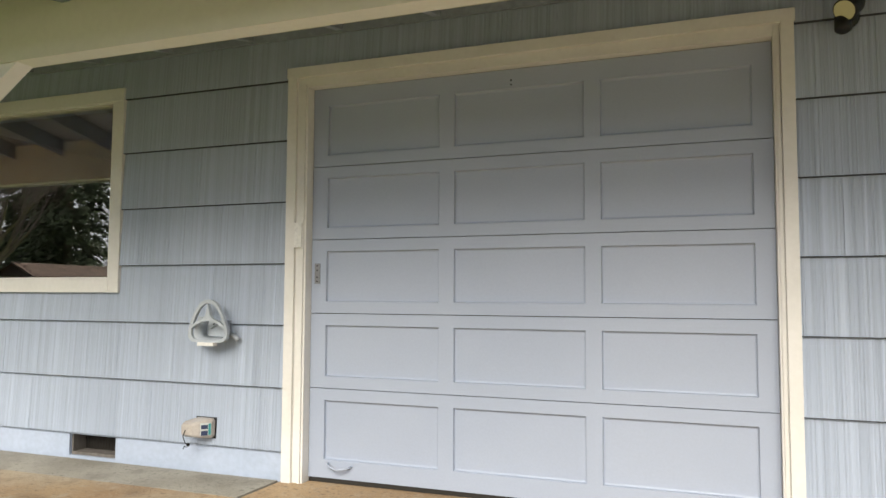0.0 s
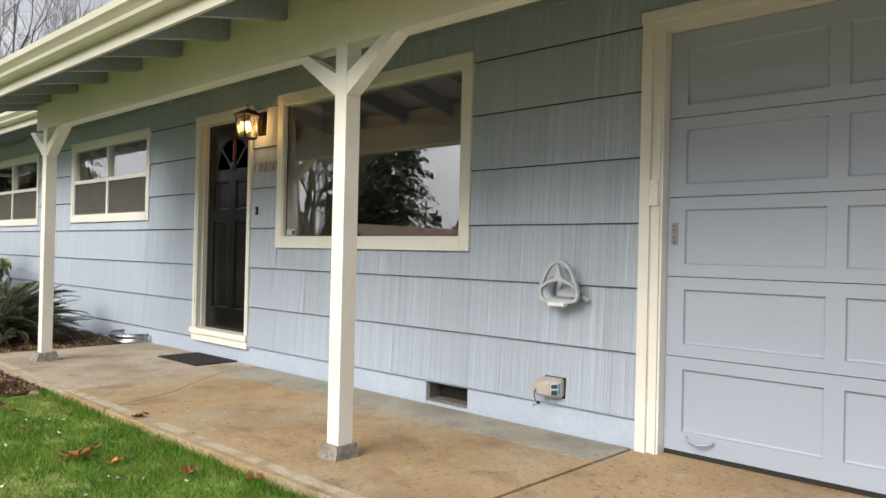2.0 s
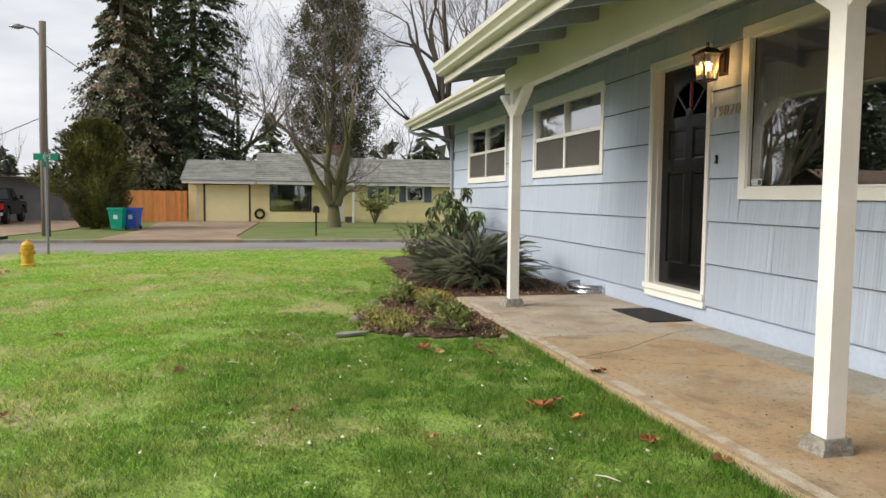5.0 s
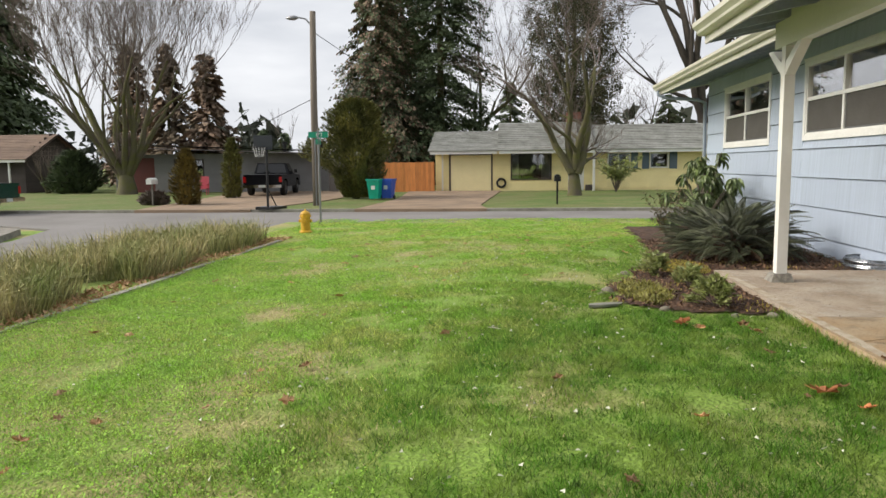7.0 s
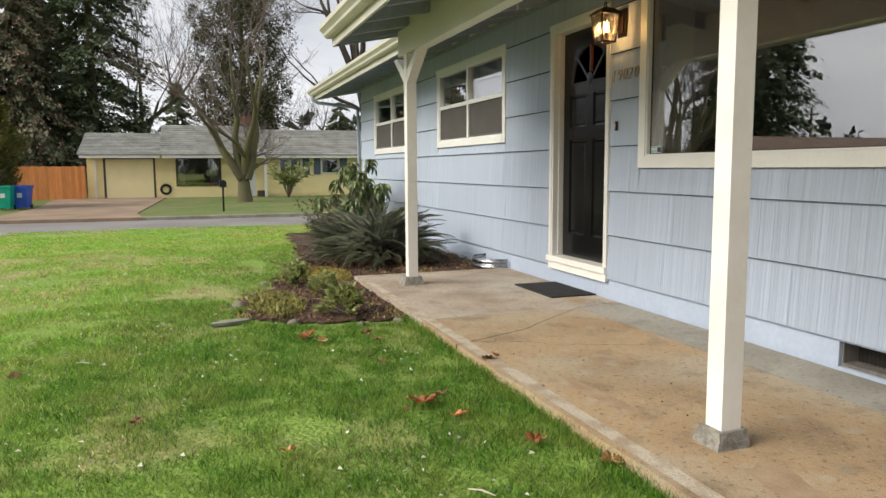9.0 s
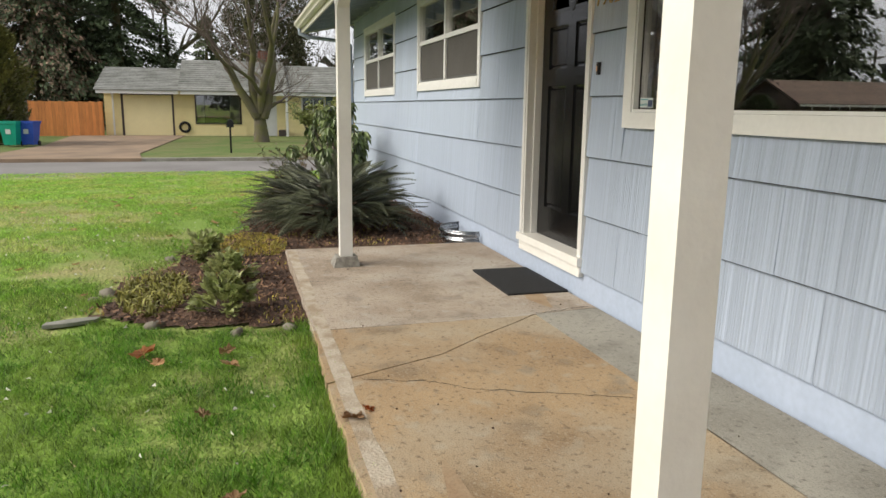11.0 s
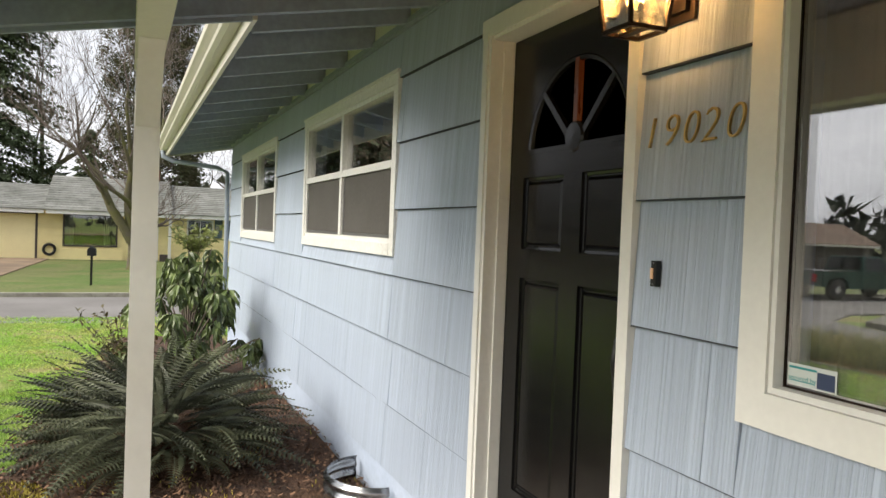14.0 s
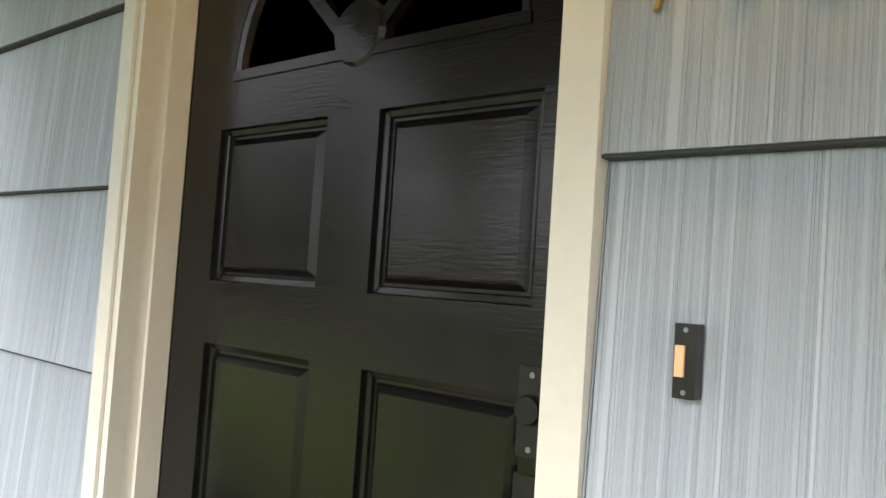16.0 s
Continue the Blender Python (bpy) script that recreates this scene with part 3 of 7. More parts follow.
wall_south = part("wall_south", boxes(*[(a, b, 0.006, 0.16, c, d) for a, b, c, d in cells(HX0, HX1, 0.15, TOP + 0.1, list(HOLES.values()))]), SIDING)
tagged(wall_south, "blue-grey painted shake-sided house wall", "wall", kind="structure")
VENT = (3.33, 3.72, 0.012, 0.165)
foundation = part("foundation", boxes(*[(a, b, 0.008, 0.14, c, d) for a, b, c, d in cells(HX0, 5.0, -0.5, 0.149, [VENT])], (7.7, HX1, 0.008, 0.14, -0.5, 0.149)), FOUNDATION)
tagged(foundation, "blue painted concrete foundation strip", "foundation", kind="structure")
for nm, dims in (("wall_west", (HX0, HX0 + 0.15, 0.16, 8.0, -0.5, TOP + 0.1)), ("wall_east", (HX1 - 0.15, HX1, 0.16, 8.0, -0.5, TOP + 0.1)), ("wall_north", (HX0, HX1, 8.0, 8.15, -0.5, TOP + 0.1))):
    tagged(part(nm, boxes(dims), SIDING), "blue-grey painted house wall", "wall", kind="structure")
tagged(part("floor", boxes((HX0 + 0.15, HX1 - 0.15, 0.16, 8.0, 0.1, 0.2)), ROOM), "dim interior floor", "floor", kind="structure")
tagged(part("ceiling", boxes((HX0 + 0.15, HX1 - 0.15, 0.16, 8.0, 2.5, 2.56)), ROOM), "dim interior ceiling", "ceiling", kind="structure")
for nm, x in (("wall_room_west", -4.0), ("wall_room_middle", 1.2), ("wall_room_east", 4.6)):
    tagged(part(nm, boxes((x, x + 0.1, 0.16, 8.0, 0.2, 2.5)), ROOM), "dim interior partition wall", "wall", kind="structure")
tagged(part("wall_room_back", boxes((HX0 + 0.15, HX1 - 0.15, 4.6, 4.7, 0.2, 2.5)), ROOM), "dim interior back wall", "wall", kind="structure")


def roof_under(y):
    return TOP + SLOPE * y


def roof():
    top = thing("roof", "low-pitched roof with deep open eaves", "roof", kind="structure")
    th = 0.14
    def sheet(nm, x0, x1, y0, y1, lift, thick, mat):
        bm = bmesh.new()
        v = [bm.verts.new((x, y, roof_under(y) + lift + dz)) for dz in (0, thick) for x, y in ((x0, y0), (x1, y0), (x1, y1), (x0, y1))]
        for f in ((3, 2, 1, 0), (4, 5, 6, 7), (0, 1, 5, 4), (1, 2, 6, 5), (2, 3, 7, 6), (3, 0, 4, 7)):
            bm.faces.new([v[i] for i in f])
        return part(nm, bm, mat, top)
    sheet("sheathing", -8.45, -0.62, -0.86, 4.2, th, 0.03, SOFFIT)
    sheet("sheathing", -0.62, 9.4, -1.93, 4.2, th, 0.03, SOFFIT)
    sheet("roofing", -8.5, -0.62, -0.9, 4.2, th + 0.03, 0.02, ROOFING)
    sheet("roofing", -0.66, 9.45, -1.97, 4.2, th + 0.03, 0.02, ROOFING)
    ridge = roof_under(4.2) + th
    bm = bmesh.new()
    v = [bm.verts.new(p) for p in ((-8.5, 4.2, ridge + 0.05), (9.45, 4.2, ridge + 0.05), (9.45, 9.0, ridge - 0.9), (-8.5, 9.0, ridge - 0.9))]
    bm.faces.new(v)
    bmesh.ops.solidify(bm, geom=bm.faces[:], thickness=0.05)
    part("roofing", bm, ROOFING, top)
    # rafters
    def rafter(x, y0, y1):
        bm = bmesh.new()
        prof = [(y0, roof_under(y0)), (y1, roof_under(y1)), (y1, roof_under(y1) + th - 0.002), (y0, roof_under(y0) + th - 0.002)]
        for dx in (0, 0.042):
            for y, z in prof:
                bm.verts.new((x + dx, y, z))
        bm.verts.ensure_lookup_table()
        for f in ((0, 1, 2, 3), (7, 6, 5, 4), (0, 4, 5, 1), (1, 5, 6, 2), (2, 6, 7, 3), (3, 7, 4, 0)):
            bm.faces.new([bm.verts[i] for i in f])
        part("rafter", bm, RAFTER, top)
    x = 3.46 - 0.61 * 6
    while x < 9.3:
        rafter(x, -1.9, -0.01)
        part("blocking", boxes((x + 0.043, x + 0.59, -1.352, -1.29, 2.3505, roof_under(-1.352) + th - 0.004)), BEAM, top)
        x += 0.61
    rafter(-0.62, -1.9, -0.01)
    x = -0.98
    while x > -8.4:
        rafter(x, -0.83, -0.01)
        x -= 0.61
    rafter(-8.45, -0.83, 0.3)
    # blocks between the rafters above the wall
    part("frieze_board", boxes((HX0, HX1, -0.012, 0.006, TOP - 0.015, TOP + 0.03)), RAFTER, top)
    part("frieze_board", boxes((HX0, -0.62, -0.03, -0.013, TOP - 0.01, TOP + 0.02)), RAFTER, top)
    part("blocking", boxes((HX0, HX1, -0.009, 0.1, TOP + 0.03, TOP + 0.135)), BEAM, top)
    # porch beam
    part("beam", boxes((-0.49, 9.3, -1.365, -1.265, 2.115, 2.35)), BEAM, top, "cream painted porch beam", bevel=0.006)
    # fascias and gutters
    for x0, x1, ye in ((-8.5, -0.62, -0.86), (-0.66, 9.45, -1.93)):
        zf = roof_under(ye)
        part("fascia", boxes((x0, x1, ye - 0.022, ye, zf - 0.02, zf + th + 0.03)), GUTTER, top, "cream fascia board")
        prof = [(0, 0.0), (-0.05, 0.0), (-0.075, 0.018), (-0.08, 0.04), (-0.10, 0.06), (-0.118, 0.075), (-0.12, 0.115), (-0.105, 0.115), (-0.10, 0.09), (-0.07, 0.05), (-0.06, 0.015), (-0.004, 0.012), (-0.004, 0.115), (0, 0.115)]
        bm = bmesh.new()
        ends = []
        for xx in (x0, x1):
            ends.append([bm.verts.new((xx, ye - 0.024 + dy, zf + 0.05 + dz)) for dy, dz in prof])
        k = len(prof)
        for i in range(k):
            bm.faces.new((ends[0][i], ends[0][(i + 1) % k], ends[1][(i + 1) % k], ends[1][i]))
        for end, xx in ((ends[0], x0), (ends[1], x1)):
            bm.faces.new([bm.verts.new((xx, ye - 0.024 + dy, zf + 0.05 + dz)) for dy, dz in ((0, 0), (-0.05, 0), (-0.08, 0.04), (-0.118, 0.075), (-0.12, 0.115), (0, 0.115))])
        bmesh.ops.recalc_face_normals(bm, faces=bm.faces)
        part("gutter", bm, GUTTER, top, "cream enamelled gutter")
    # barge boards closing the gable ends of the two eaves
    for x, y0 in ((-8.5, -0.86), (-0.645, -1.93)):
        bm = bmesh.new()
        for dx in (0, 0.02):
            for y, lift in ((y0, -0.02), (4.2 if x < -1 else -0.88, -0.02), (4.2 if x < -1 else -0.88, th + 0.028), (y0, th + 0.028)):
                bm.verts.new((x + dx, y, roof_under(y) + lift))
        bm.verts.ensure_lookup_table()
        for f in ((0, 1, 2, 3), (7, 6, 5, 4), (0, 4, 5, 1), (1, 5, 6, 2), (2, 6, 7, 3), (3, 7, 4, 0)):
            bm.faces.new([bm.verts[i] for i in f])
        part("barge_board", bm, GUTTER if x < -1 else RAFTER, top)
    # downpipe at the far corner
    part("downpipe", tube([(-8.3, -0.93, 2.5), (-8.3, -0.93, 2.42), (-8.25, -0.8, 2.36), (-8.17, -0.2, 2.30), (-8.16, -0.06, 2.24), (-8.16, -0.05, 1.5), (-8.16, -0.05, -0.1)], 0.032, 8), RAFTER, top, "blue-grey painted downpipe", True)
    return top


roof()


# ---- porch posts ----
def porch_post(x, low, high, tall):
    p = thing("porch_post", "white painted square porch post with angled braces on a concrete block", "post", (x, -1.315, 0), group="porch posts")
    w = 0.046
    part("shaft", boxes((-w, w, -w, w, tall - 0.001, 2.115)), WHITE, p, bevel=0.006)
    for s in (-1, 1):
        a, b = 0.047, 0.075
        part("brace", prism([(s * w * 0.98, 1.86), (s * w * 0.98, 1.86 + 0.115), (s * 0.30, 2.114), (s * 0.405, 2.114)][::s], -w + 0.004, w - 0.004), WHITE, p)
    bm = bmesh.new()
    rng = random.Random(4)
    lo = [bm.verts.new((sx * low + rng.uniform(-.008, .008), sy * low + rng.uniform(-.008, .008), -0.002)) for sx, sy in ((-1, -1), (1, -1), (1, 1), (-1, 1))]
    hi = [bm.verts.new((sx * high + rng.uniform(-.006, .006), sy * high + rng.uniform(-.006, .006), tall + rng.uniform(-.004, .004))) for sx, sy in ((-1, -1), (1, -1), (1, 1), (-1, 1))]
    bm.faces.new(lo[::-1]); bm.faces.new(hi)
    for i in range(4):
        bm.faces.new((lo[i], lo[(i + 1) % 4], hi[(i + 1) % 4], hi[i]))
    bmesh.ops.subdivide_edges(bm, edges=bm.edges[:], cuts=4, use_grid_fill=True)
    for v in bm.verts:
        v.co += 0.006 * Vector((noise.noise(v.co * 40), noise.noise(v.co * 40 + Vector((9, 0, 0))), 0.4 * noise.noise(v.co * 40 + Vector((0, 9, 0)))))
    part("footing", bm, FOOTING, p, "rough grey concrete footing block")
    return p


porch_post(4.005, 0.078, 0.062, 0.07)
porch_post(-0.275, 0.098, 0.072, 0.076)


# ---- windows, doors ----
def casing(parent, outer, w, y0, y1, mat, bottom=True, sill=False):
    x0, x1, z0, z1 = outer
    part("casing", boxes((x0, x0 + w, y0, y1, z0, z1 - w)), mat, parent, bevel=0.004)
    part("casing", boxes((x1 - w, x1, y0, y1, z0, z1 - w)), mat, parent, bevel=0.004)
    part("casing", boxes((x0 - 0.004, x1 + 0.004, y0 - 0.003, y1, z1 - w, z1)), mat, parent, bevel=0.004)
    if bottom:
        part("sill", boxes((x0 + w, x1 - w, y0 - 0.004, y1, z0, z0 + w)), mat, parent, bevel=0.004)


def pane(parent, x0, x1, z0, z1, y, mat=GLASS):
    for dy in (0.0, 0.016):
        ob = part("pane", boxes((x0, x1, y + dy, y + dy + 0.004, z0, z1)), mat, parent)
        ob.visible_shadow = False
    return ob


def picture_window():
    o = OPEN["picture"]
    w = thing("window_1", "large picture window in a cream frame reflecting trees", "window", kind="structure")
    casing(w, o, 0.085, -0.024, 0.006, CREAM)
    x0, x1, z0, z1 = 1.535, 3.64, 1.165, 2.34
    part("frame", boxes((x0 + 0.0005, x0 + 0.014, -0.016, 0.07, z0 + 0.001, z1), (x1 - 0.014, x1 - 0.0005, -0.016, 0.07, z0 + 0.001, z1), (x0 + 0.014, x1 - 0.014, -0.016, 0.07, z1 - 0.014, z1)), CREAM, w)
    part("frame", boxes((x0 + 0.0145, x1 - 0.0145, -0.018, 0.07, z0 + 0.001, z0 + 0.016)), CREAM, w)
    part("bead", boxes((x0 + 0.0145, x0 + 0.019, 0.016, 0.0215, z0 + 0.0165, z1 - 0.0145), (x1 - 0.019, x1 - 0.0145, 0.016, 0.0215, z0 + 0.0165, z1 - 0.0145), (x0 + 0.0195, x1 - 0.0195, 0.016, 0.0215, z0 + 0.0165, z0 + 0.021)), BRONZE, w, "dark metal glazing bead")
    pane(w, x0 + 0.0145, x1 - 0.0145, z0 + 0.0165, z1 - 0.0145, 0.022)
    # curtain folds at the end of the room's window
    bm = bmesh.new()
    n = 40
    fr = [[bm.verts.new((1.56 + 0.36 * i / n, 0.092 + 0.012 * math.sin(i * 1.15), z)) for i in range(n + 1)] for z in (0.5, 2.4)]
    for i in range(n):
        bm.faces.new((fr[0][i], fr[0][i + 1], fr[1][i + 1], fr[1][i]))
    bmesh.ops.solidify(bm, geom=bm.faces[:], thickness=0.004)
    tagged(part("curtain", bm, CURTAIN, None, smooth=True), "grey-green curtain drawn aside behind the picture window", "curtain")


picture_window()


def sash_window(name, key, label):
    x0, x1, z0, z1 = OPEN[key]
    w = thing(name, label, "window", kind="structure")
    casing(w, OPEN[key], 0.07, -0.022, 0.006, VINYL)
    part("drip_cap", boxes((x0 - 0.012, x1 + 0.012, -0.034, -0.005, z1 - 0.012, z1 + 0.006)), VINYL, w)
    a, b, c, d = x0 + 0.068, x1 - 0.068, z0 + 0.068, z1 - 0.066
    mx, mz = (a + b) / 2, (c + d) / 2 + 0.005
    part("frame", boxes((a, a + 0.03, -0.012, 0.05, c, d), (b - 0.03, b, -0.012, 0.05, c, d), (a + 0.03, b - 0.03, -0.012, 0.05, d - 0.03, d), (a + 0.03, b - 0.03, -0.012, 0.05, c, c + 0.03)), VINYL, w)
    part("mullion", boxes((mx - 0.026, mx + 0.026, -0.016, 0.05, c + 0.03, d - 0.03)), VINYL, w)
    for s, (p, q) in enumerate(((a + 0.03, mx - 0.026), (mx + 0.026, b - 0.03))):
        part("rail", boxes((p, q, -0.014, 0.05, mz - 0.022, mz + 0.022)), VINYL, w)
        pane(w, p, q, mz + 0.022, d - 0.03, 0.02)
        pane(w, p, q, c + 0.03, mz - 0.022, 0.02)
        part("screen", boxes((p + 0.021, q - 0.003, 0.004, 0.007, c + 0.051, mz - 0.0225)), BLIND, w, "dark insect screen over the lower pane")
        part("screen_frame", boxes((p + 0.002, p + 0.02, 0.0, 0.012, c + 0.032, mz - 0.024), (p + 0.02, q - 0.002, 0.0, 0.012, c + 0.032, c + 0.05)), SCREW, w)
        part("latch", boxes((q - 0.05, q - 0.02, 0.0, 0.018, c + 0.032, c + 0.05)), BLACK_METAL, w)


sash_window("window_2", "w2", "white four-light sliding window beside the front door")
sash_window("window_3", "w1", "white four-light sliding window near the house corner")


def front_door():
    x0, x1, z0, z1 = OPEN["door"]
    f = thing("door_frame", "cream painted front door casing with deep sill", "door frame", kind="structure")
    part("casing", boxes((x0, x0 + 0.075, -0.026, 0.006, z0, z1 - 0.075)), CREAM, f, bevel=0.005)
    part("casing", boxes((x0 + 0.012, x0 + 0.055, -0.034, -0.027, z0 + 0.12, z1 - 0.055)), CREAM, f, bevel=0.003)
    part("casing", boxes((0.979, x1, -0.026, 0.006, z0, z1 - 0.075)), CREAM, f, bevel=0.005)
    part("head", boxes((x0 - 0.006, x1 + 0.006, -0.03, 0.006, z1 - 0.075, z1)), CREAM, f, bevel=0.005)
    part("jamb", boxes((0.052, 0.0745, -0.02, 0.14, 0.26, 2.315)), CREAM, f)
    part("jamb", boxes((0.9795, 1.0, -0.02, 0.078, 0.26, 2.315)), CREAM, f)
    part("jamb", boxes((0.076, 0.978, -0.02, 0.14, 2.30, 2.33)), CREAM, f)
    part("stop", boxes((0.075, 0.085, 0.03, 0.078, 0.26, 2.30)), CREAM, f)
    part("sill", boxes((x0 - 0.012, x1 + 0.008, -0.05, 0.09, 0.205, 0.258)), WHITE, f, "white painted door sill", bevel=0.006)
    part("sill_apron", boxes((x0, x1 - 0.005, -0.03, 0.006, z0 - 0.012, 0.204)), WHITE, f, bevel=0.005)

    d = thing("door_1", "closed black panelled front door with a fan light", "door", kind="structure")
    X0, X1, Z0, Z1, Y, BK = 0.086, 1.0, 0.26, 2.298, 0.08, 0.12
    cx = 0.5465
    lp, rp = (0.195, 0.488), (0.605, 0.898)
    rows = ((0.475, 1.335), (1.45, 1.735))
    zf = 1.83
    R = 0.325
    holes = [(a, b, c, e) for a, b in (lp, rp) for c, e in rows]
    part("slab", boxes(*[(a, b, Y, BK, c, e) for a, b, c, e in cells(X0, X1, Z0, zf, holes)]), BLACK_DOOR, d)
    # the top of the door round the half-round light
    bm = bmesh.new()
    n = 24
    arc = [(cx + R * math.cos(math.pi * i / n), zf + R * math.sin(math.pi * i / n)) for i in range(n + 1)]
    top = [(X1 + (X0 - X1) * i / n, Z1) for i in range(n + 1)]
    top[0], top[-1] = (X1, Z1), (X0, Z1)
    for yy in (Y, BK):
        va = [bm.verts.new((x, yy, z)) for x, z in arc]
        vt = [bm.verts.new((x, yy, z)) for x, z in top]
        r0, l0 = bm.verts.new((X1, yy, zf)), bm.verts.new((X0, yy, zf))
        for i in range(n):
            bm.faces.new((va[i], vt[i], vt[i + 1], va[i + 1]))
        bm.faces.new((va[0], r0, vt[0]))
        bm.faces.new((va[-1], vt[-1], l0))
        if yy == Y:
            front = va
        else:
            for i in range(n):
                bm.faces.new((front[i], front[i + 1], va[i + 1], va[i]))
    bmesh.ops.recalc_face_normals(bm, faces=bm.faces)
    part("top_rail", bm, BLACK_DOOR, d)
    # raised panels with sloped margins
    for a, b, c, e in holes:
        bm = bmesh.new()
        rings = []
        for inset, y in ((0.0, Y), (0.002, Y + 0.011), (0.011, Y + 0.013), (0.013, Y + 0.018), (0.018, Y + 0.018), (0.032, Y + 0.008)):
            rings.append([bm.verts.new((x, y, z)) for x, z in ((a + inset, c + inset), (b - inset, c + inset), (b - inset, e - inset), (a + inset, e - inset))])
        for p, q in zip(rings, rings[1:]):
            for i in range(4):
                bm.faces.new((p[i], p[(i + 1) % 4], q[(i + 1) % 4], q[i]))
        bm.faces.new(rings[-1])
        part("panel", bm, BLACK_DOOR, d)
    # fan light bars, hub and panes
    gl = bmesh.new()
    v = [gl.verts.new((cx + R * math.cos(math.pi * i / n), Y + 0.022, zf + R * math.sin(math.pi * i / n))) for i in range(n + 1)]
    gl.faces.new(v)
    bmesh.ops.solidify(gl, geom=gl.faces[:], thickness=0.004)
    g = part("pane", gl, DOOR_GLASS, d)
    g.visible_shadow = False
    rim = [(cx + (R - 0.008) * math.cos(math.pi * i / n), Y + 0.012, zf + (R - 0.008) * math.sin(math.pi * i / n)) for i in range(n + 1)]
    part("bead", tube(rim, 0.013, 6), BLACK_DOOR, d)
    part("bead", boxes((cx - R, cx + R, Y - 0.004, Y + 0.03, zf - 0.006, zf + 0.012)), BLACK_DOOR, d)
    for ang, mat in ((45, BLACK_DOOR), (90, VARNISH), (135, BLACK_DOOR)):
        m = Matrix.Translation((cx, Y + 0.012, zf)) @ Matrix.Rotation(-radians(ang), 4, "Y")
        part("glazing_bar", boxes((0.06, R - 0.008, -0.012, 0.02, -0.012, 0.012), m=m), mat, d, "varnished red-brown bar" if ang == 90 else "")
    part("hub", lathe([(0.0005, Y - 0.008), (0.05, Y - 0.006), (0.058, Y + 0.002), (0.058, Y + 0.03)], 20, "y", (cx, 0, zf + 0.035)), BLACK_DOOR, d)
    # lock plates
    lock = part("lock_plate", boxes((0.889, 0.929, Y - 0.006, Y, 1.262, 1.375)), BLACK_METAL, d, "black lock plate", bevel=0.002)
    part("lock_cylinder", lathe([(0.017, Y - 0.018), (0.019, Y - 0.014), (0.019, Y - 0.005)], 16, "y", (0.909, 0, 1.322)), BLACK_METAL, lock)
    for zz in (1.272, 1.365):
        part("screw", lathe([(0.004, Y - 0.008), (0.004, Y - 0.005)], 8, "y", (0.909, 0, zz)), SCREW, lock)
    hp = part("handle_plate", boxes((0.889, 0.929, Y - 0.006, Y, 0.98, 1.24)), BLACK_METAL, d, "black handle plate", bevel=0.002)
    part("handle", tube([(0.909, Y - 0.005, 1.20), (0.909, Y - 0.05, 1.19), (0.909, Y - 0.06, 1.12), (0.909, Y - 0.045, 1.02), (0.909, Y - 0.004, 1.0)], 0.009, 8), BLACK_METAL, hp, smooth=True)
    part("keypad", boxes((0.892, 0.926, Y - 0.02, Y - 0.006, 1.1, 1.16)), BLACK_METAL, hp)


front_door()


